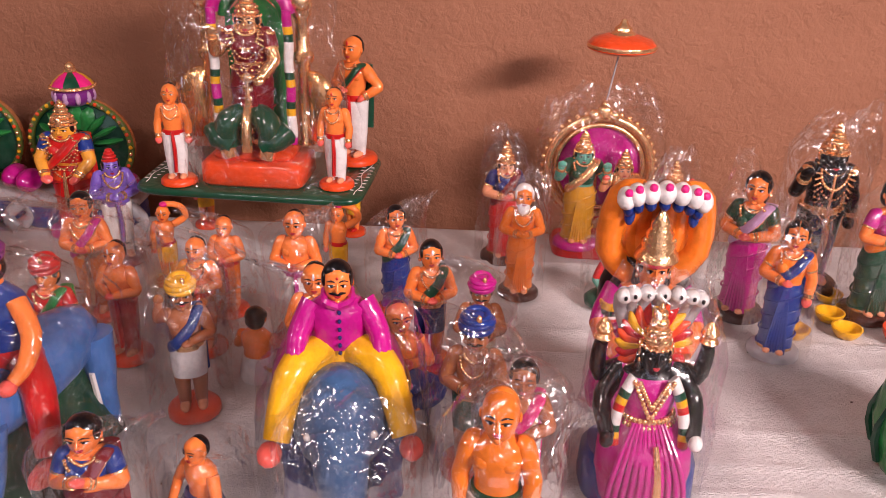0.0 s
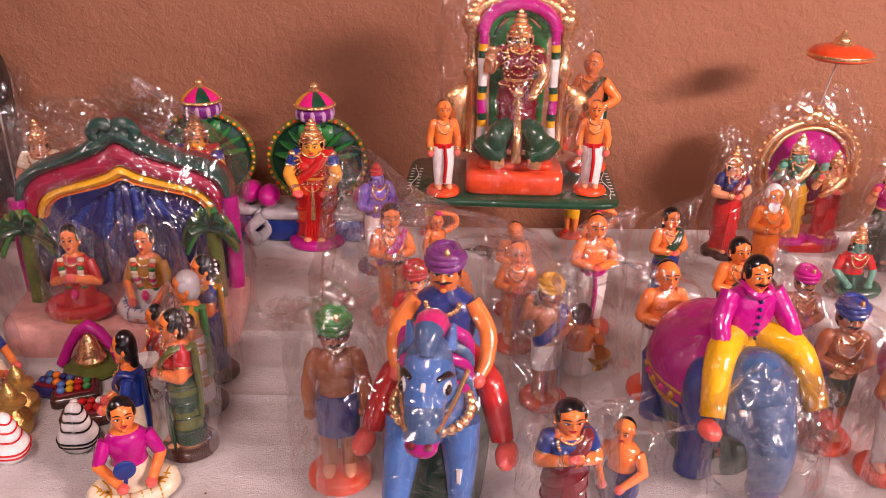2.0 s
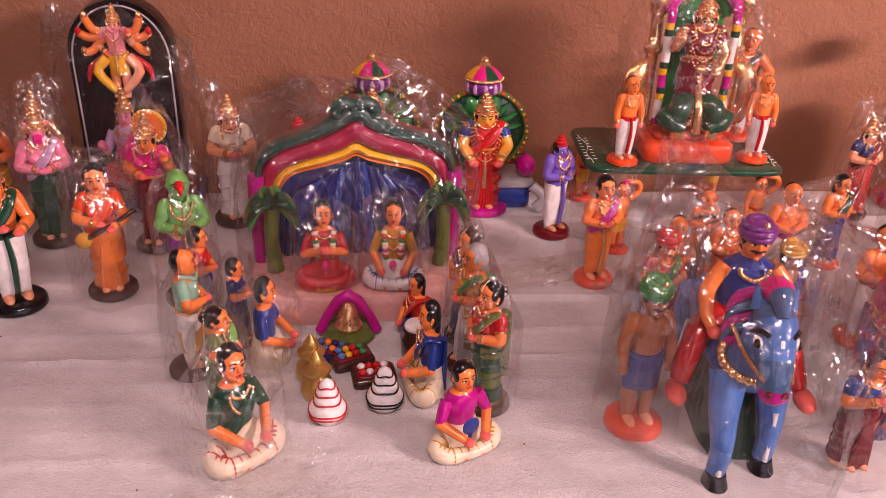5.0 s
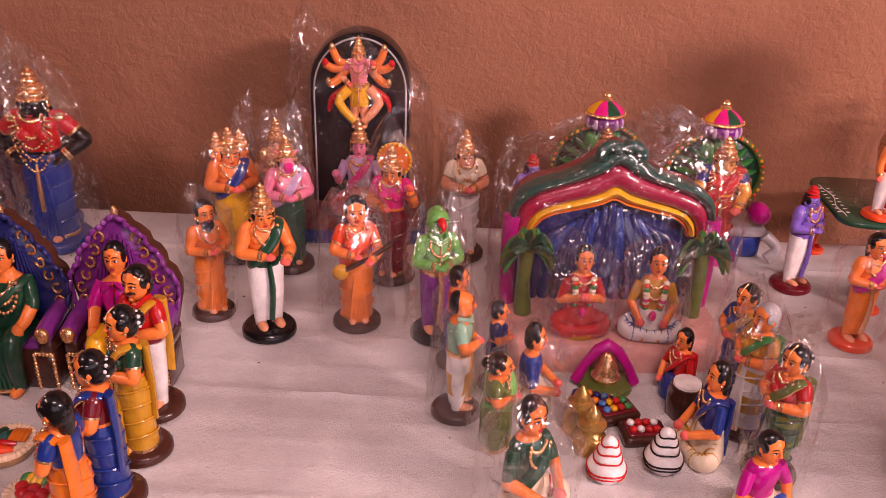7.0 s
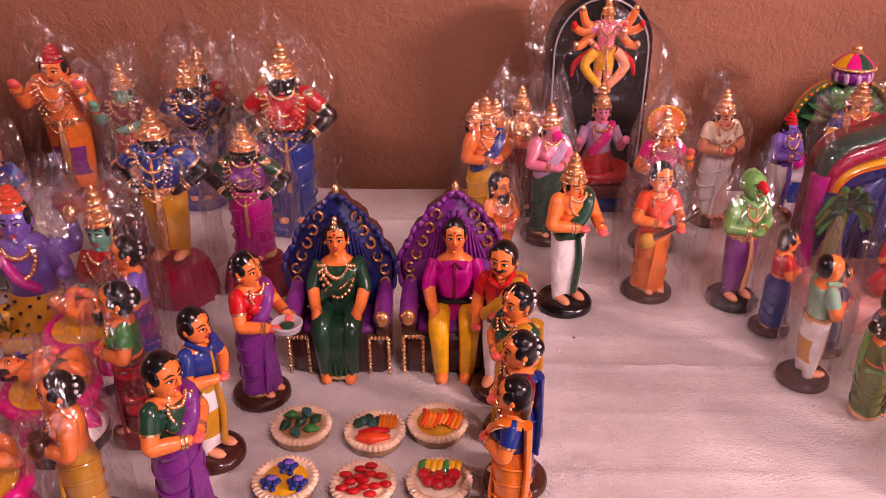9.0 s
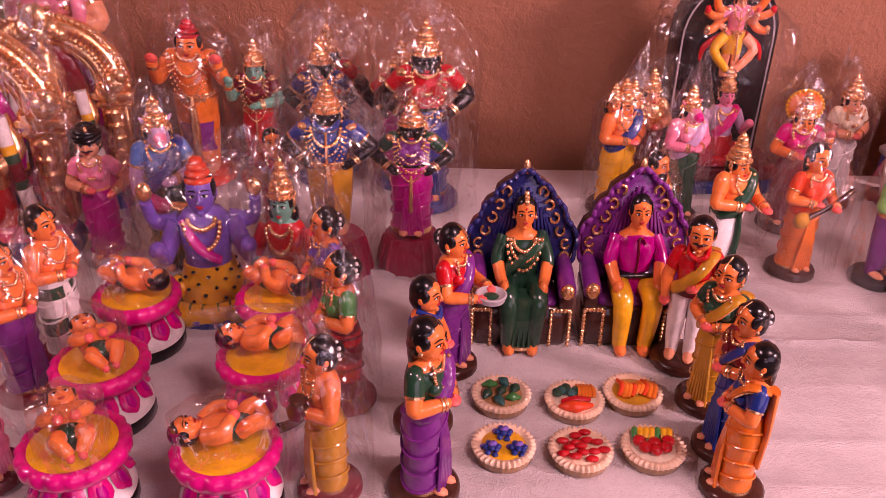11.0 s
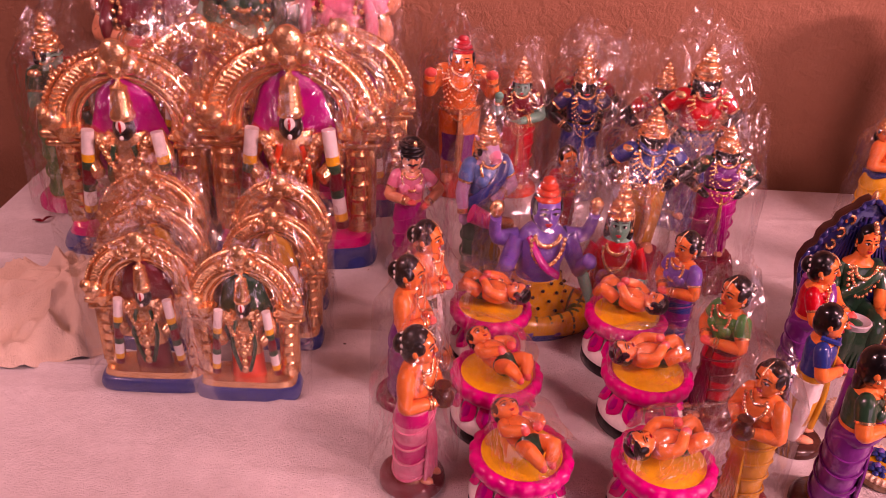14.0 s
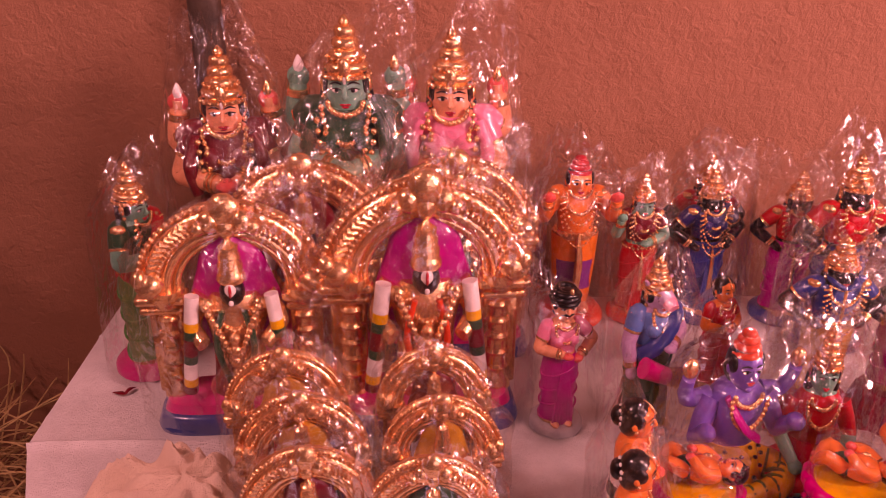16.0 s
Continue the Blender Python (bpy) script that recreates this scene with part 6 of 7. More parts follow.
    s.loft([(0, 0.02, 0.52, 0.13, 0.11), (0, 0.02, 0.60, 0.105, 0.09), (0, 0.02, 0.72, 0.125, 0.095), (0, 0.02, 0.78, 0.105, 0.07), (0, 0.02, 0.82, 0.042, 0.042), (0, 0.01, 0.85, 0.04, 0.04)], ["red", "blue", "blue", "blue", "skin"], 18)
    necklace(s, 0.79, 0.06, 0.09, 0.04, dy=0.02)
    head(s, 0, 0.0, 0.895, 0.066, "skin", "short", "turban", "purple", "black", "moustache", "red")
    return s


doll(-0.398, 0.585, 0.250, horse_rider(), -8, "moustached rider doll on a light blue horse with a gold collar", 0.10, CROWD, "horse_rider_figurine", bag_w=1.1)


def elephant_rider():
    """A blue elephant under a magenta cloth, ridden by a man in a magenta shirt."""
    s = Shape()
    s.ball(0, 0.22, 0.36, 0.29, 0.40, 0.29, "blue", 22, 14)
    s.ball(-0.01, 0.24, 0.38, 0.30, 0.36, 0.285, "magenta", 22, 12, -0.35, 1.0)
    for z, r, m in ((0.285, 0.965, "mustard"), (0.36, 1.0, "mustard")):
        s.tube([(r * 0.302 * math.cos(a), 0.24 + r * 0.362 * math.sin(a), z) for a in [TAU * k / 40 for k in range(41)]], 0.010, m, 6)
    for i in range(30):
        a = TAU * i / 30
        s.ball(0.300 * math.cos(a), 0.24 + 0.360 * math.sin(a), 0.325, 0.022, 0.022, 0.022, "mustard" if i % 2 else "hot_pink", 4, 4)
    for x0, y0 in ((-0.17, -0.02), (0.17, -0.02), (-0.17, 0.44), (0.17, 0.44)):
        s.tube([(x0, y0, 0.32), (x0, y0, 0.1), (x0, y0 - 0.01, 0.0)], [0.11, 0.085, 0.095], "blue", 12)
    s.ball(0, -0.14, 0.44, 0.20, 0.20, 0.21, "slate", 20, 12)
    s.tube([(0, -0.26, 0.44), (0, -0.35, 0.32), (0.01, -0.35, 0.18), (0.03, -0.30, 0.07), (0.06, -0.34, 0.02)], [0.13, 0.105, 0.085, 0.07, 0.05], ["slate", "slate", "blue", "magenta"], 15)
    s.loft([(0, 0.2, 0.0, 0.20, 0.30), (0, 0.2, 0.2, 0.24, 0.34), (0, 0.2, 0.34, 0.27, 0.37)], "dark_green", 22)
    for sx in (-1, 1):
        s.ball(sx * 0.22, -0.06, 0.42, 0.07, 0.10, 0.17, "blue", 14, 9)
        s.ball(sx * 0.125, -0.29, 0.46, 0.02, 0.02, 0.015, "white", 8, 5)
        s.tube([(sx * 0.05, 0.02, 0.64), (sx * 0.17, -0.11, 0.64), (sx * 0.22, -0.19, 0.54), (sx * 0.25, -0.26, 0.43)], [0.075, 0.070, 0.062, 0.052], "yellow", 14)
        s.ball(sx * 0.275, -0.30, 0.40, 0.050, 0.070, 0.036, "palm", 10, 7)
        s.tube([(sx * 0.235, -0.23, 0.47), (sx * 0.25, -0.25, 0.43)], 0.056, "mustard", 10)
        s.tube([(sx * 0.10, 0.02, 0.84), (sx * 0.16, -0.04, 0.74), (sx * 0.17, -0.12, 0.66)], [0.05, 0.045, 0.04], "magenta", 10)
        s.ball(sx * 0.17, -0.14, 0.635, 0.034, 0.04, 0.035, "hot_pink", 9, 6)
        s.tube([(0, -0.055, 0.855), (sx * 0.05, -0.05, 0.875), (sx * 0.05, 0.03, 0.885)], 0.016, "magenta", 6)
    s.loft([(0, 0.03, 0.60, 0.12, 0.09), (0, 0.03, 0.67, 0.105, 0.08), (0, 0.02, 0.76, 0.12, 0.085), (0, 0.02, 0.83, 0.125, 0.08), (0, 0.02, 0.87, 0.06, 0.05), (0, 0.01, 0.9, 0.042, 0.042)], ["yellow", "magenta", "magenta", "magenta", "skin"], 18)
    for k in range(6):
        s.dot(0.004, -0.064 - 0.006 * math.sin(k * 0.6), 0.67 + 0.033 * k, 0.009, "navy")
    head(s, 0, 0.0, 0.93, 0.065, "skin", "short", beard="moustache", tilak="dot")
    return s


doll(-0.110, 0.600, 0.232, elephant_rider(), 9, "man doll in a magenta shirt riding a blue elephant", 0, CROWD, "elephant_rider_figurine", w=0.9)
x, y, h = -0.110, 0.600, 0.232
bag(x, y + 0.01, h * 0.74, 0.078, 0.118, 9)
bag(x + 0.012, y - 0.062, 0.145, 0.058, 0.050, 9, TABLE, 0.6)
doll(-0.499, 0.572, 0.187, standing(skin="brown_skin", top="blue", low="blue", lower="shorts", hat="turban", hat_col="green", bare=True, base="orange_red", right="down", left="down", beard="moustache", jewels=False, trim="blue"), 5, "dark man doll in a green turban and blue shorts", 0.08, CROWD)
doll(-0.290, 0.500, 0.145, standing(top="blue", low="maroon", hair="long", base="", right="pray", left="pray", sash="maroon"), 5, "kneeling lady doll in a maroon saree", 0.05, CROWD, w=1.2)
doll(-0.226, 0.555, 0.085, sitting(skin="skin", bare=True, top="skin", low="navy", kneel=True, hair="bald", right="work", left="work", jewels=False), -30, "kneeling bare-chested man doll", 0.06, CROWD)
doll(-0.155, 0.725, 0.172, standing(bare=True, low="white", lower="dhoti", hair="bald", base="orange_red", tilak="white", trim="maroon", jewels=False, sash=""), 5, "shaven-headed man doll in a white cloth and maroon waistband", 0.06, CROWD)
doll(-0.207, 0.870, 0.166, standing(bare=True, low="white", lower="dhoti", hair="bald", base="orange_red", tilak="white", trim="magenta", stripe="white", jewels=False), 0, "bare-chested man doll with a magenta waist cloth", 0.06, CROWD)
doll(-0.046, 0.815, 0.160, standing(bare=True, low="navy", lower="shorts", hair="long", base="orange_red", tilak="white", sash="dark_green"), 10, "long-haired bare-chested man doll with a green shawl", 0, CROWD)
doll(-0.097, 0.935, 0.150, standing(top="dark_green", low="blue", hair="long", base="orange_red", tilak="white", sash="dark_green", bare=True), 15, "long-haired man doll with a green shawl", 0.06, CROWD)
doll(-0.075, 0.748, 0.117, sitting(bare=True, low="navy", hair="bald", right="pray", left="pray", tilak="white", jewels=False), 20, "small kneeling man doll with a painted forehead", 0, CROWD)
doll(0.010, 0.752, 0.150, standing(skin="brown_skin", bare=True, low="cream", lower="shorts", hat="turban", hat_col="magenta", base="orange_red", beard="moustache"), 0, "dark man doll in a pink turban", 0.06, CROWD)
doll(0.006, 0.637, 0.172, standing(skin="brown_skin", bare=True, low="dark_green", lower="shorts", hat="turban", hat_col="blue", base="orange_red", beard="moustache"), -5, "dark man doll in a blue turban and green shorts", 0.06, CROWD)
doll(0.025, 0.494, 0.193, standing(skin="orange", top="orange", low="white", bare=True, hair="bald", hair_col="orange", base="orange_red", lower="dhoti", trim="dark_green", stripe="white", jewels=False, right="down", left="down"), -8, "orange-skinned shaven man doll with a green waistband and white cloth", 0.06, CROWD)
doll(-0.309, 0.824, 0.148, standing(bare=True, low="orange", hair="bald", base="orange_red", tilak="white", lower="dhoti", trim="orange_red"), 0, "shaven-headed man doll in orange", 0.06, CROWD)
doll(-0.430, 0.730, 0.160, standing(top="red", low="red", hat="turban", hat_col="red", base="orange_red", sash="green"), 0, "man doll in a red turban with a green shawl", 0.07, CROWD)
doll(-0.466, 0.890, 0.168, standing(bare=True, low="orange", hair="long", base="orange_red", sash="magenta", lower="dhoti"), 10, "man doll with a magenta sash", 0.07, CROWD)

doll(-0.234, 0.778, 0.085, sitting(skin="skin", bare=True, low="white", stripe="pink", kneel=True, hair="short", right="work", left="work", jewels=False), 170, "bent bare-backed man doll in white cloth", 0.12, CROWD, w=1.1)
doll(-0.39, 0.80, 0.15, standing(bare=True, low="red", lower="dhoti", hair="bald", base="orange_red", tilak="white", trim="red", jewels=False), -10, "shaven-headed man doll in a red cloth", 0.06, CROWD)

# ---- the green stool with its shrine ----
ST_X, ST_Y, ST_Z = -0.300, 1.085, 0.868
stool = new("green_stand")
stool.matrix_world = pose(ST_X, ST_Y, ST_Z, 0, 0, -3)
tagged(stool, "green painted board carried on the shoulders of four bearer dolls", "stand")
s = Shape()
s.box(-0.155, -0.085, 0.0, 0.155, 0.105, 0.009, "dark_green", 0.002)
part("board", s, stool)
for sx in (-1, 1):
    s = Shape()
    s.tube([(sx * 0.142, -0.06, 0.0092)] + [(sx * (0.142 + 0.004 * math.sin(k)), -0.05 + 0.014 * k, 0.0096) for k in range(9)], 0.0007, "white", 5)
    for k in range(8):
        for d in (-1, 1):
            s.ball(sx * 0.142 + d * 0.006, -0.045 + 0.013 * k, 0.0096, 0.0035, 0.0016, 0.0006, "white", 7, 4)
    part("painted_vine", s, stool, "white painted vine")


def bearer():
    s = standing(bare=True, low="yellow", lower="shorts", hair="bald", base="orange_red", tilak="white", right="down", left="", jewels=False, foot="red", trim="red")
    s.tube([(0.105, 0, 0.75), (0.24, 0.02, 0.84), (0.19, -0.02, 0.98), (0.02, 0.0, 1.0)], [0.045, 0.04, 0.036, 0.032], "skin", 9)
    s.ball(0.02, -0.02, 1.0, 0.05, 0.05, 0.03, "hot_pink", 9, 6)
    return s


for (x, y), yw in (((-0.408, 0.985), 10), ((-0.182, 1.008), -5), ((-0.418, 1.180), 30), ((-0.188, 1.175), -30)):
    doll(x, y, 0.116, bearer(), yw, "bare-chested bearer doll in yellow holding up the green board", 0, "bearers under the green board")


def tall_shrine():
    """A crowned deity seated before a gilt and garlanded arch on a red block, one unit high."""
    s = Shape()
    s.box(-0.26, -0.20, 0.0, 0.26, 0.14, 0.13, "orange_red", 0.02)
    s.box(-0.20, -0.16, 0.125, 0.20, 0.10, 0.18, "orange_red", 0.02)
    for sx in (-1, 1):
        s.lathe(sx * 0.235, 0.03, [(0.18, 0.05), (0.2, 0.035), (0.58, 0.033), (0.60, 0.05), (0.63, 0.055), (0.65, 0.035), (0.80, 0.033), (0.82, 0.05), (0.86, 0.05)], "gold", 14)
        s.ball(sx * 0.24, 0.0, 0.885, 0.055, 0.045, 0.05, "gold", 12, 8)
        cols = ("magenta", "white", "white", "white", "yellow", "dark_green", "magenta", "magenta", "yellow", "dark_green", "white", "white", "white", "white", "dark_green", "yellow", "magenta", "magenta")
        s.tube([(sx * (0.185 + 0.003 * math.sin(i)), -0.05, 0.20 + i * 0.036) for i in range(len(cols) + 1)], 0.024, cols, 12)
        s.tube([(sx * 0.30, 0.02, 0.2), (sx * 0.33, 0.0, 0.34), (sx * 0.31, 0.0, 0.48), (sx * 0.26, 0.02, 0.53)], [0.05, 0.075, 0.065, 0.03], "old_gold", 12, 0.5)
        s.tube([(sx * 0.06, -0.08, 0.26), (sx * 0.17, -0.17, 0.27), (sx * 0.07, -0.20, 0.22)], [0.07, 0.06, 0.045], "dark_green", 10)
    s.arc(0, 0.02, 0.86, 0.24, 0.14, 0, 180, 0.035, "gold", 20, 8)
    s.arc(0, -0.02, 0.83, 0.185, 0.14, 0, 180, 0.033, "magenta", 20, 8)
    s.arc(0, 0.04, 0.80, 0.15, 0.13, 0, 180, 0.03, "green", 18, 8)
    for i in range(19):
        a = math.pi * i / 18
        s.ball(0.275 * math.cos(a), 0.0, 0.87 + 0.165 * math.sin(a), 0.024, 0.02, 0.024, "gold", 8, 5)
    s.ball(0, 0.0, 1.04, 0.06, 0.04, 0.06, "gold", 10, 7)
    s.slab([(-0.14, 0.18), (0.14, 0.18), (0.15, 0.8), (0, 0.93), (-0.15, 0.8)][::-1], 0.05, 0.08, "green", "gold")
    q = scaled(standing(skin="gold", top="maroon", low="maroon", hat="crown", hat_col="gold", hair="long", base="", right="bless", left="lap", extra=chains), 0.76)
    base = len(s.v)
    s.v += [(x * 1.18, y - 0.06, z + 0.17) for x, y, z in q.v]
    for f, mi in zip(q.f, q.m):
        s.f.append(tuple(base + i for i in f))
        s.m.append(s.slot(q.names[mi]))
    for sx in (-1, 1):
        s.tube([(sx * 0.03, -0.10, 0.36), (sx * 0.095, -0.17, 0.335), (sx * 0.105, -0.18, 0.27), (sx * 0.085, -0.17, 0.21)], [0.058, 0.062, 0.056, 0.044], "dark_green", 14)
        s.tube([(sx * 0.10, -0.20, 0.21), (sx * 0.09, -0.205, 0.165)], [0.042, 0.038], "gold", 10)
    s.tube([(0, -0.14, 0.42), (0, -0.205, 0.33), (0, -0.21, 0.20)], [0.020, 0.026, 0.028], "gold", 10)
    for i in range(7):
        s.ball(0, -0.13 - 0.006 * math.sin(i), 0.24 + 0.05 * i, 0.035, 0.025, 0.028, "gold", 9, 6)
    return s


doll(-0.297, 1.075, 0.268, tall_shrine(), -2, "tall gilt shrine doll with garlands on a red block", 0.03, DEITY, "arched_idol", z=ST_Z + 0.009, category="shrine doll")
for x, y, yw, h, sh in ((-0.400, 1.035, 8, 0.138, ""), (-0.188, 1.045, -8, 0.138, ""), (-0.178, 1.150, -25, 0.185, "dark_green")):
    doll(x, y, h, standing(bare=True, low="white", lower="dhoti", hair="bald", base="orange_red", trim="red", tilak="red", right="down" if not sh else "fold", left="down" if not sh else "hip", sash=sh, foot="fair"), yw, "priest doll in white cloth and red sash", 0, "priests beside the tall shrine", z=ST_Z + 0.009)

# ---- the right end ----
doll(0.062, 1.000, 0.160, standing(skin="orange", top="orange", low="orange", hair="long", hair_col="white", beard="white", base="dark_brown", bare=True), 0, "white-bearded saint doll in orange", 0.07, DEITY)
doll(0.346, 0.974, 0.199, standing(top="dark_green", low="magenta", hair="long", base="dark_brown", sash="lilac"), -30, "lady doll in a pink and green saree", 0.05, DEITY)
doll(0.463, 1.061, 0.232, standing(extra=chains, skin="black", top="black", low="black", hat="crown", base="black", right="bless", left="down", lower="dhoti", sleeve="black"), 0, "black crowned god doll with a gold ornaments", 0.06, DEITY, w=1.1)
doll(0.514, 0.982, 0.194, standing(top="magenta", low="dark_green", hair="short", hat="", base="dark_brown", sash="orange"), 10, "lady doll in green and pink", 0.05, DEITY)
doll(0.365, 0.878, 0.176, standing(top="orange", low="blue", hair="bun", base="grey", sash="blue", left="down"), -20, "lady doll in a blue saree on a silver foot", 0.06, DEITY)


def bowl():
    s = Shape(1)
    s.lathe(0, 0, [(0, 0.009), (0.002, 0.013), (0.010, 0.018), (0.014, 0.019), (0.0145, 0.0165), (0.007, 0.011), (0.005, 0.002)], "yellow", 24)
    return s


for x, y, h in ((0.482, 1.021, 0.011), (0.464, 0.966, 0.013), (0.471, 0.926, 0.013), (0.404, 0.920, 0.013)):
    thing("oil_lamp_bowl", bowl(), x, y, TABLE, 0, "small shallow yellow clay lamp bowl", "bowl", "yellow lamp bowls")


def royal_shrine():
    """Two crowned deities before a magenta disc with a gilt rim on a pink foot."""
    s = Shape()
    s.loft([(0, 0, 0, 0.30, 0.2), (0, 0, 0.04, 0.31, 0.21), (0, 0, 0.08, 0.29, 0.19)], "red", 24, 4)
    disc = [(0.36 * math.cos(TAU * i / 32), 0.62 + 0.36 * math.sin(TAU * i / 32)) for i in range(32)]
    s.slab(disc[::-1], 0.06, 0.12, "magenta", "gold", 0.02)
    for r, t in ((0.365, 0.035), (0.31, 0.02)):
        s.tube([(r * math.cos(TAU * i / 40), 0.05, 0.62 + r * math.sin(TAU * i / 40)) for i in range(41)], t, "gold", 8)
    for i in range(40):
        s.dot(0.40 * math.cos(TAU * i / 40), 0.06, 0.62 + 0.40 * math.sin(TAU * i / 40), 0.022, "gold")
    for x, z, r in ((0, 1.02, 0.06), (-0.07, 1.0, 0.045), (0.07, 1.0, 0.045), (0, 1.08, 0.03)):
        s.ball(x, 0.04, z, r, 0.035, r, "gold", 10, 7)
    for ox, sc, kw in ((-0.13, 0.84, dict(skin="green_skin", top="dark_green", low="mustard", left="bless")), (0.16, 0.72, dict(skin="fair", top="gold", low="red", left="fold"))):
        q = scaled(standing(hat="crown", hair="long", base="magenta", right="bless", sash="gold", **kw), sc)
        base = len(s.v)
        s.v += [(x * 1.15 + ox, y - 0.08, z + 0.06) for x, y, z in q.v]
        for f, mi in zip(q.f, q.m):
            s.f.append(tuple(base + i for i in f))
            s.m.append(s.slot(q.names[mi]))
    return s


x, y, h = 0.178, 1.160, 0.205
doll(x, y, h, royal_shrine(), 0, "royal couple doll before a magenta disc with a gilt rim", 0.08, DEITY, "arched_idol", category="shrine doll")
s = Shape()
s.tube([(-0.003, 0.012, h * 0.98), (0.004, 0.008, h * 1.2), (0.012, 0.0, 0.313)], 0.0012, "grey", 6)
s.lathe(0.012, 0, [(0.300, 0.042), (0.303, 0.047), (0.309, 0.047), (0.316, 0.040), (0.322, 0.020)], "orange_red", 26)
s.lathe(0.012, 0, [(0.3045, 0.0475), (0.307, 0.0482), (0.3095, 0.0475)], "gold", 26)
s.lathe(0.012, 0, [(0.320, 0.018), (0.324, 0.016), (0.326, 0.012), (0.330, 0.012), (0.334, 0.007), (0.342, 0.003)], "gold", 16)
thing("parasol", s, x, y, TABLE, 0, "orange clay parasol with a gilt band on wire", "parasol")


def naga_goddess():
    """A serpent-hooded goddess in magenta, seated, one unit high."""
    s = Shape()
    s.loft([(0, 0, 0, 0.26, 0.24), (0, 0, 0.06, 0.28, 0.26), (0, 0, 0.2, 0.25, 0.22), (0, 0.02, 0.34, 0.19, 0.15)], "magenta", 22)
    s.loft([(0, 0.02, 0.3, 0.17, 0.13), (0, 0.02, 0.46, 0.19, 0.14), (0, 0.02, 0.55, 0.15, 0.1), (0, 0, 0.58, 0.06, 0.06)], ["magenta", "magenta", "skin"], 20)
    for sx in (-1, 1):
        s.tube([(sx * 0.17, 0.02, 0.52), (sx * 0.25, -0.06, 0.40), (sx * 0.18, -0.2, 0.34)], [0.065, 0.055, 0.04], ["magenta", "skin"], 10)
        for i in range(6):
            s.tube([(sx * 0.2 + 0.05 * math.cos(a), -0.04 + 0.06 * math.sin(a), 0.49 - i * 0.012) for a in [TAU * k / 10 for k in range(11)]], 0.012, ("yellow", "yellow", "dark_green", "dark_green", "white", "red")[i], 6)
        s.tube([(sx * 0.10, 0.08, 0.66), (sx * 0.17, 0.1, 0.52), (sx * 0.2, 0.09, 0.36)], [0.07, 0.08, 0.05], "black", 10)
    for i in range(7):
        a = radians(-60 + 20 * i)
        s.tube([(0.10 * math.sin(a), 0.10, 0.55), (0.20 * math.sin(a), 0.10, 0.75), (0.175 * math.sin(a), 0.05, 0.93)], [0.05, 0.06, 0.055], "orange", 12)
    for sx in (-1, 1):
        s.tube([(sx * 0.10, 0.06, 0.58), (sx * 0.23, 0.06, 0.70), (sx * 0.20, 0.02, 0.90), (sx * 0.1, -0.04, 0.95)], [0.06, 0.07, 0.075, 0.05], "orange", 12)
        s.ball(sx * 0.16, -0.05, 0.86, 0.028, 0.02, 0.04, "blue", 10, 6)
    for i in range(7):
        a = radians(-63 + 21 * i)
        s.ball(0.21 * math.sin(a), -0.05 - 0.03 * math.cos(a), 0.905 + 0.06 * math.cos(a), 0.05, 0.07, 0.045, "white", 12, 8)
        s.ball(0.21 * math.sin(a), -0.095 - 0.03 * math.cos(a), 0.935 + 0.06 * math.cos(a), 0.022, 0.02, 0.018, "hot_pink", 8, 5)
        s.ball(0.19 * math.sin(a), -0.04 - 0.03 * math.cos(a), 0.86 + 0.06 * math.cos(a), 0.03, 0.05, 0.03, "blue", 9, 6)
    head(s, 0, -0.03, 0.64, 0.085, "skin", "long", "crown", "gold", tilak="dot")
    s.lathe(0, -0.06, [(0.68, 0.095), (0.70, 0.115), (0.72, 0.105), (0.74, 0.085), (0.76, 0.09), (0.78, 0.068), (0.80, 0.072), (0.82, 0.05), (0.84, 0.052), (0.87, 0.03), (0.90, 0.008)], "gold", 18)
    ornaments(s, 0.0)
    return s


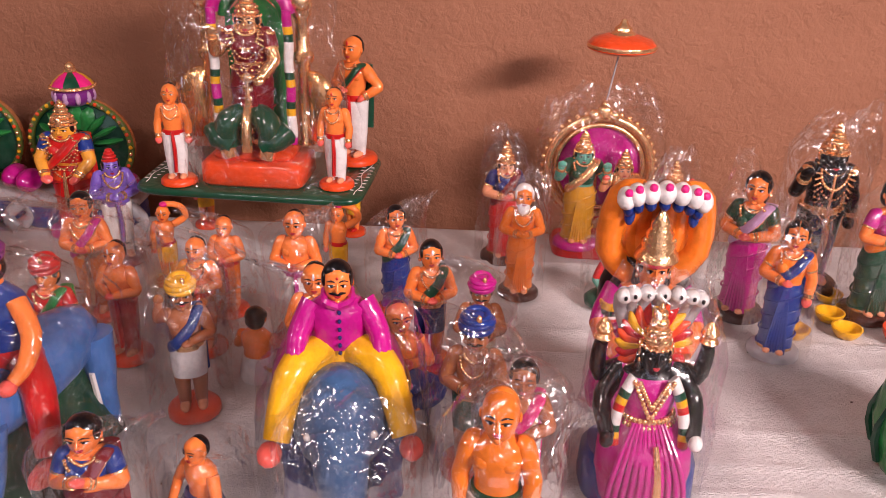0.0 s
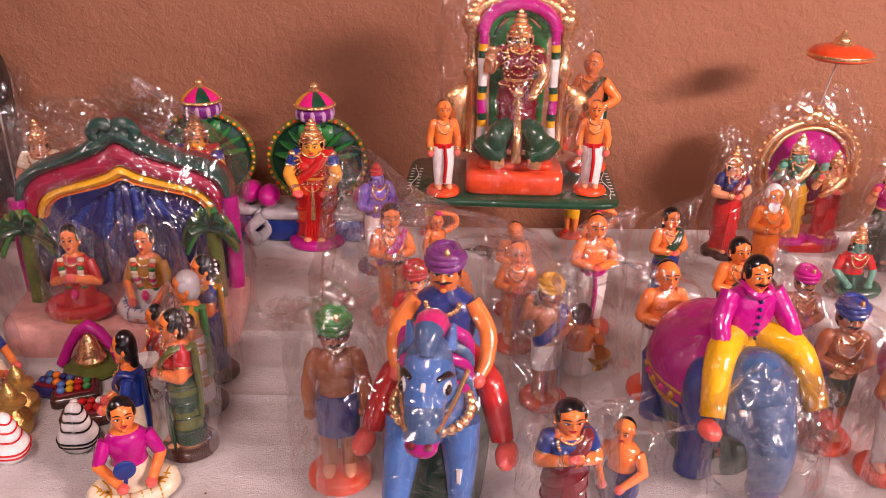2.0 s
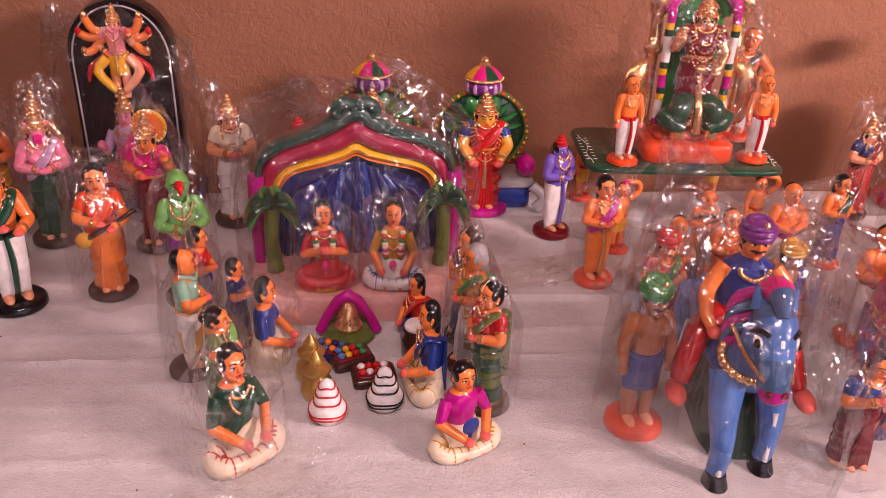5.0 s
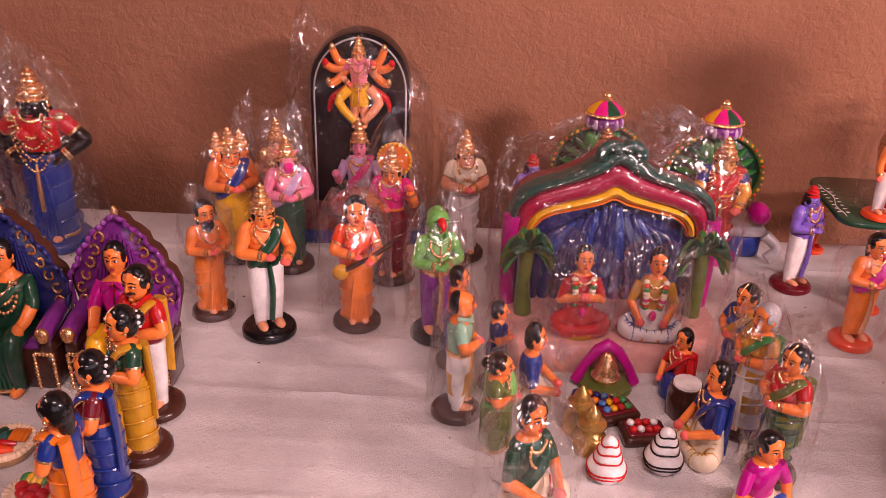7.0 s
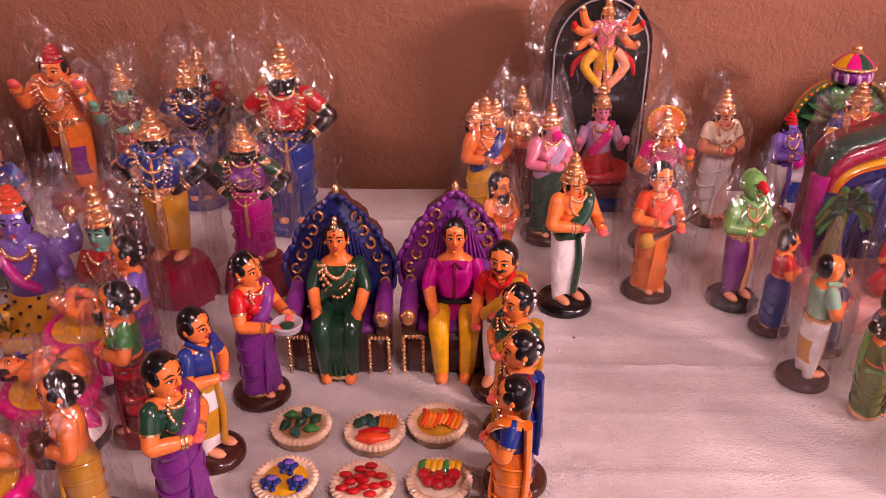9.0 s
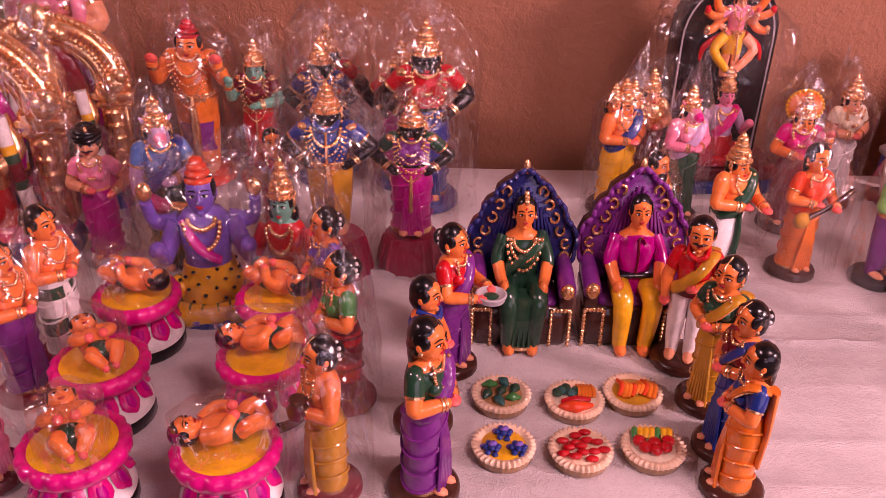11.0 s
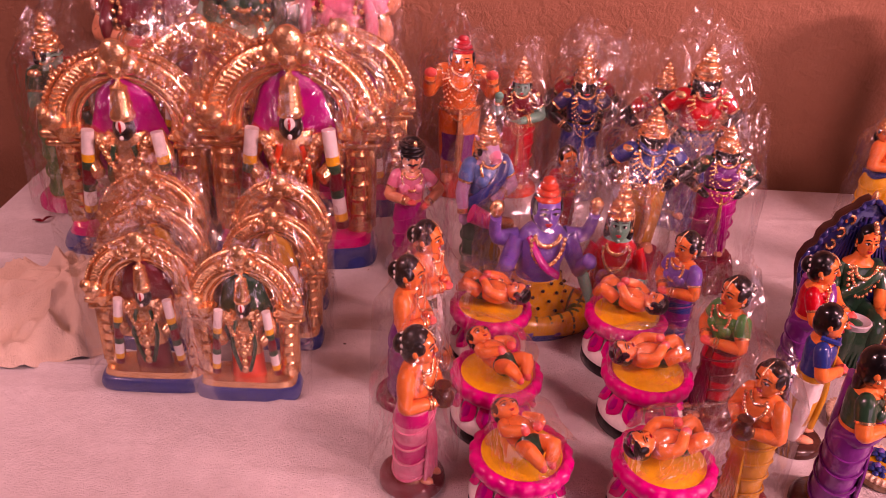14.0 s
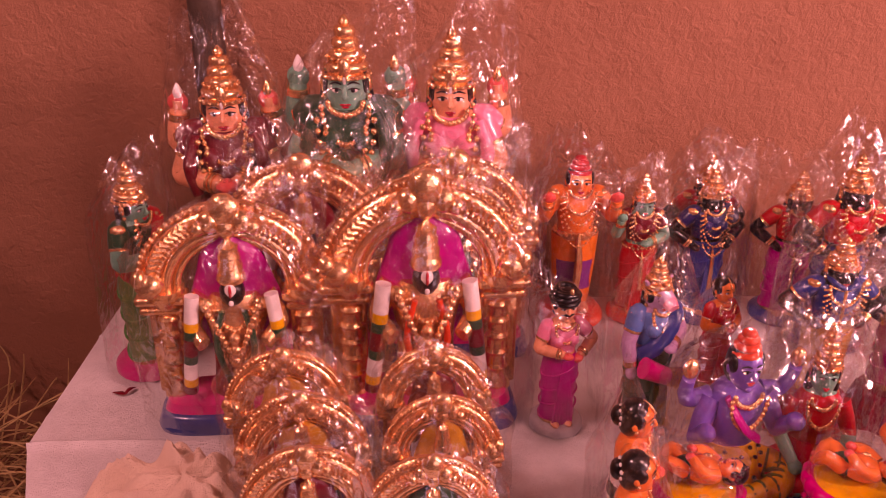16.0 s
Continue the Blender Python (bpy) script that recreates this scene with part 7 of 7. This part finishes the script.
def black_goddess():
    """A black-faced seated goddess in magenta under a flame halo and a pale serpent hood, one unit high."""
    s = Shape()
    s.loft([(0, 0.03, 0.0, 0.31, 0.22), (0, 0.03, 0.03, 0.32, 0.23), (0, 0.03, 0.18, 0.31, 0.22), (0, 0.03, 0.22, 0.28, 0.19)], "blue", 26, 3)
    s.loft([(0, -0.12, 0.02, 0.20, 0.14), (0, -0.13, 0.06, 0.23, 0.15), (0, -0.11, 0.20, 0.26, 0.17), (0, -0.08, 0.31, 0.25, 0.17), (0, -0.03, 0.38, 0.19, 0.14), (0, 0, 0.44, 0.14, 0.11)], "magenta", 30)
    for i in range(11):
        u = -0.5 + i / 10
        s.tube([(0.16 * u, -0.13, 0.42), (0.34 * u, -0.26, 0.26), (0.40 * u, -0.275, 0.12), (0.38 * u, -0.265, 0.03)], [0.010, 0.016, 0.016, 0.012], "magenta", 7)
    s.tube([(-0.20, -0.23, 0.05), (0, -0.285, 0.04), (0.20, -0.23, 0.05)], 0.014, "gold", 7)
    s.tube([(0.03, -0.22, 0.36), (0.05, -0.275, 0.22), (0.06, -0.285, 0.06)], [0.016, 0.024, 0.030], "gold", 9)
    for sx in (-1, 1):
        s.ball(sx * 0.08, -0.27, 0.025, 0.045, 0.07, 0.028, "black", 10, 6)
        s.tube([(sx * 0.15, 0.03, 0.61), (sx * 0.24, -0.02, 0.49), (sx * 0.23, -0.13, 0.42), (sx * 0.22, -0.20, 0.39)], [0.055, 0.052, 0.046, 0.034], "black", 13)
        s.tube([(sx * 0.14, 0.05, 0.61), (sx * 0.26, 0.05, 0.58), (sx * 0.28, 0.02, 0.70), (sx * 0.27, 0.0, 0.76)], [0.05, 0.046, 0.040, 0.032], "black", 13)
        s.lathe(sx * 0.27, -0.01, [(0.76, 0.02), (0.78, 0.05), (0.80, 0.035), (0.82, 0.048), (0.85, 0.03), (0.87, 0.01)], "gold", 14)
        s.ball(sx * 0.23, -0.22, 0.385, 0.038, 0.035, 0.038, "white" if sx > 0 else "black", 12, 8)
        cols = ("white", "white", "dark_green", "yellow", "red", "white", "white", "dark_green", "yellow", "red")
        s.tube([(sx * (0.10 + 0.020 * i - 0.0012 * i * i), -0.085 - 0.008 * i, 0.63 - 0.030 * i) for i in range(11)], 0.030, cols, 11)
        for i in range(10):
            s.dot(sx * 0.011 * i, -0.138 + 0.002 * i, 0.44 + 0.020 * i, 0.014, "gold")
            s.dot(sx * 0.008 * i, -0.140 + 0.002 * i, 0.50 + 0.013 * i, 0.013, "gold")
    s.loft([(0, 0, 0.36, 0.145, 0.12), (0, 0, 0.44, 0.135, 0.115), (0, -0.005, 0.55, 0.165, 0.128), (0, 0, 0.62, 0.145, 0.095), (0, 0, 0.655, 0.06, 0.06), (0, -0.01, 0.69, 0.05, 0.05)], ["magenta", "magenta", "magenta", "black", "black"], 24)
    for z, r in ((0.43, 0.145), (0.40, 0.155)):
        s.beads([(r * math.cos(a), -r * 0.86 * math.sin(a) - 0.01, z) for a in [math.pi * k / 18 for k in range(19)]], 0.017, "gold")
    for i in range(17):
        a = radians(-30 + 15 * i)
        m = ("red", "orange_red", "yellow")[i % 3]
        s.tube([(0.07 * math.cos(a), 0.05, 0.73 + 0.07 * math.sin(a)), (0.15 * math.cos(a + 0.08), 0.04, 0.74 + 0.14 * math.sin(a + 0.08)), (0.20 * math.cos(a), 0.03, 0.75 + 0.19 * math.sin(a))], [0.04, 0.032, 0.006], m, 8)
    for i in range(7):
        a = radians(-66 + 22 * i)
        s.tube([(0.13 * math.sin(a), 0.10, 0.74), (0.20 * math.sin(a), 0.08, 0.90), (0.21 * math.sin(a), 0.0, 0.965 + 0.03 * math.cos(a))], [0.04, 0.045, 0.036], "grey", 10)
        s.ball(0.21 * math.sin(a), -0.02, 0.965 + 0.03 * math.cos(a), 0.040, 0.045, 0.032, "white", 11, 7)
        s.dot(0.21 * math.sin(a), -0.062, 0.97 + 0.03 * math.cos(a), 0.011, "black")
    head(s, 0, -0.04, 0.725, 0.082, "black", "long", "crown", "gold")
    return s


doll(0.180, 0.760, 0.260, naga_goddess(), 0, "goddess doll in magenta under an orange many-headed serpent hood", 0, DEITY, w=0.74)
doll(0.160, 0.625, 0.208, black_goddess(), 0, "black-faced goddess doll in magenta with a fire halo", 0.05, DEITY, w=0.8)
doll(0.040, 1.110, 0.175, standing(top="navy", low="red", skin="fair", hat="crown", base="dark_brown", sash="maroon"), 10, "crowned doll in red and black", 0.10, DEITY)
doll(0.268, 1.077, 0.168, standing(top="magenta", low="dark_green", skin="fair", hat="crown", base="dark_brown", right="bless", left="raise"), -10, "crowned goddess doll in magenta and green", 0.06, DEITY)
doll(0.188, 0.985, 0.095, sitting(top="red", low="dark_green", skin="green_skin", hat="crown", base="black"), 0, "small green seated goddess doll", 0.10, DEITY)
doll(0.047, 0.585, 0.160, standing(skin="brown_skin", bare=True, top="pink", low="white", lower="dhoti", hair="short", tilak="white", base="orange_red", sash="hot_pink", trim="maroon", jewels=False), -5, "dark man doll in white cloth with a pink shawl", 0.07, CROWD)
doll(-0.284, 0.705, 0.158, standing(skin="brown_skin", bare=True, low="white", lower="shorts", hat="turban", hat_col="yellow", base="orange_red", right="raise", left="fold", sash="blue", beard="moustache", jewels=False), 20, "dark man doll in a yellow turban and white shorts", 0.05, CROWD)
doll(-0.305, 0.915, 0.135, standing(bare=True, low="orange", hair="bald", base="orange_red", lower="dhoti", trim="red", jewels=False), 0, "plain orange man doll", 0.07, CROWD)

s = Shape()
s.lathe(0, 0, [(0, 0.06), (0.01, 0.066), (0.05, 0.075), (0.09, 0.07), (0.12, 0.05), (0.14, 0.02), (0.142, 0.003)], "green", 26)
mound = thing("green_mound", s, 0.468, 0.668, TABLE, 0, "rounded dark green painted clay mound", "ornament")
for k in range(12):
    a = TAU * k / 12
    s = Shape()
    s.tube([(0.067 * math.cos(a), 0.067 * math.sin(a), 0.012), (0.0755 * math.cos(a), 0.0755 * math.sin(a), 0.05), (0.052 * math.cos(a), 0.052 * math.sin(a), 0.119)], 0.004, "dark_green", 6)
    part("rib", s, mound)
s = Shape()
s.lathe(0, 0, [(0, 0.014), (0.003, 0.018), (0.014, 0.024), (0.02, 0.025), (0.02, 0.022), (0.01, 0.014)], "orange_red", 22)
thing("clay_bowl", s, 0.535, 0.915, TABLE, 0, "small orange-red clay bowl", "bowl")
s = Shape()
s.lathe(0, 0, [(0, 0.008), (0.002, 0.010), (0.008, 0.006), (0.012, 0.012), (0.018, 0.017), (0.022, 0.018), (0.021, 0.015), (0.014, 0.008)], "brass", 20)
thing("brass_cup", s, -0.213, 0.775, TABLE, 0, "tiny brass cup lying among the procession", "cup")

# ---- loose things at the left end ----


def rag_heap():
    """A crumpled cloth, its folds gathered towards one corner."""
    s = Shape()
    n, k = 132, 34
    rings = []
    for i in range(k + 1):
        u = i / k
        ring = []
        for j in range(n):
            a = TAU * j / n
            c, sn = math.cos(a), math.sin(a)
            w = noise.noise(Vector((c * 1.3, sn * 1.3, u * 2.0))) * 2.2
            pleat = math.sin(7 * a + w * 2.0 + 2.5 * u) * 0.5 + math.sin(13 * a - w * 3.0 + 5 * u) * 0.3
            ridge = 1 - abs(noise.noise(Vector((c * 2.6 * (1 - 0.4 * u), sn * 2.6 * (1 - 0.4 * u), 3 + u))) * 2)
            r = (1 - u) ** 0.75 * (1.0 + 0.10 * noise.noise(Vector((c * 2, sn * 2, 9))) + 0.05 * pleat * (1 - u))
            dome = 0.062 * (1 - (1 - u) ** 2.2) * (1 + 0.25 * noise.noise(Vector((c * 0.9, sn * 0.9, 5))))
            z = dome + (0.015 * pleat + 0.030 * (ridge - 0.5)) * math.sin(math.pi * min(1.0, u * 1.1 + 0.08)) ** 0.7
            ring.append((0.108 * c * r + 0.02 * u, 0.098 * sn * r + 0.012 * u, max(0.001, z)))
        rings.append(ring)
    s.quad_rings(rings, "rag", caps=False)
    return s


thing("crumpled_cloth", rag_heap(), -2.497, 0.700, TABLE, 0, "crumpled heap of unbleached cotton cloth on the table", "cloth")


def loose_film(x, y, yaw, rx, ry):
    s = Shape()
    rows = []
    for j in range(15):
        row = []
        for i in range(21):
            u, v = i / 20 * 2 - 1, j / 14 * 2 - 1
            p = Vector((u * 2.2 + x * 9, v * 2.2, y * 7))
            row.append((rx * u * (1 + 0.2 * noise.noise(p)), ry * v * (1 + 0.25 * noise.noise(p * 1.3 + Vector((5, 0, 0)))), 0.006 + 0.014 * abs(noise.noise(p * 1.5)) + 0.01 * abs(noise.noise(p * 3.1))))
        rows.append(row)
    s.quad_rings(rows, "film", close=False)
    thing("plastic_wrapper", s, x, y, TABLE, yaw, "crumpled empty clear plastic wrapper lying on the sheet", "wrapper", "loose wrappers")


loose_film(-0.565, 0.895, 15, 0.07, 0.04)
loose_film(-0.615, 1.02, -30, 0.06, 0.05)
loose_film(-0.90, 0.47, 20, 0.08, 0.04)
loose_film(-0.09, 0.475, 80, 0.05, 0.03)

s = Shape()
rnd = random.Random(5)
for i in range(2600):
    cx, cy = rnd.uniform(-3.5, -2.72), rnd.uniform(0.3, 1.3)
    top = 0.66 * max(0.05, 1 - ((cx + 2.95) / 0.6) ** 2) * max(0.2, 1 - ((cy - 0.85) / 0.8) ** 2)
    cz = rnd.uniform(0.0, 1.0) ** 0.5 * top
    a, b, ln = rnd.uniform(0, TAU), rnd.uniform(-0.35, 0.5), rnd.uniform(0.08, 0.26)
    d = Vector((math.cos(a) * math.cos(b), math.sin(a) * math.cos(b), math.sin(b))) * ln
    p0 = Vector((cx, cy, max(0.004, cz)))
    p2 = p0 + d
    p1 = (p0 + p2) / 2 + Vector((rnd.uniform(-0.02, 0.02), rnd.uniform(-0.02, 0.02), 0.015))
    p2.z, p1.z = max(0.004, p2.z), max(0.004, p1.z)
    p2.y, p1.y = min(p2.y, WALL_Y - 0.01), min(p1.y, WALL_Y - 0.01)
    p2.x, p1.x, p0.x = min(p2.x, -2.715), min(p1.x, -2.715), min(p0.x, -2.715)
    s.tube([p0, p1, p2], [0.0016, 0.0016, 0.001], "straw", 4)
thing("straw_heap", s, 0, 0, 0, 0, "loose heap of dry straw on the floor beside the table", "straw", kind="stuff")

s = Shape()
s.loft([(0, 0, 0.0, 0.027, 0.02), (0.002, 0, 1.1, 0.025, 0.019), (-0.003, 0, 2.0, 0.026, 0.02), (0, 0, 2.89, 0.025, 0.019)], "wood", 12, 3)
thing("wooden_post", s, -2.557, WALL_Y - 0.022, 0, 0, "dark weathered wooden post standing against the wall", "post")


# unseen fittings added at the lamps before the stall; their type is assumed
def added_tube_lamp(lx, ly, lz):
    ob = new("added_tube_light")
    ob.matrix_world = pose(lx, ly, lz + 0.06, 0, 0, 0)
    tagged(ob, "unseen white tube batten added at a lamp, hung from the ceiling", "lamp", "tube lights")
    s = Shape()
    s.box(-0.55, -0.025, 0.0, 0.55, 0.025, 0.04, "white", 0.005)
    part("housing", s, ob)
    s = Shape()
    s.tube([(-0.5, 0, -0.02), (0.5, 0, -0.02)], 0.012, "white", 10)
    part("tube", s, ob)
    for sx in (-1, 1):
        s = Shape()
        s.tube([(sx * 0.4, 0, 0.04), (sx * 0.4, 0, 2.9 - lz - 0.06)], 0.004, "grey", 6)
        part("hanging_rod", s, ob)


for lx, ly, lz, power in LAMPS:
    added_tube_lamp(lx, ly, lz)

x, y, h = -2.619, 0.948, 0.008
s = Shape()
s.tube([(-0.014, 0.004, 0.003), (-0.004, -0.004, 0.005), (0.0, -0.006, 0.003)], [0.001, 0.004, 0.002], "maroon", 6, 0.4)
s.tube([(0.0, -0.006, 0.003), (0.007, 0.0, 0.006), (0.014, 0.006, 0.003)], [0.002, 0.0035, 0.001], "maroon", 6, 0.4)
thing("dried_petal", s, x, y, TABLE + 0.001, 20, "curled dry reddish petal lying on the sheet", "petal")
rnd = random.Random(11)
s = Shape()
for i in range(70):
    px, py = rnd.uniform(-2.4, 0.7), rnd.uniform(0.45, 1.15)
    s.ball(px, py, TABLE + 0.0022, rnd.uniform(0.0008, 0.002), rnd.uniform(0.0006, 0.0015), 0.0008, "dark_brown" if i % 2 else "old_gold", 6, 4)
thing("crumbs", s, 0, 0, 0, 0, "scattered crumbs of clay and glitter on the sheet", "crumbs", kind="stuff")
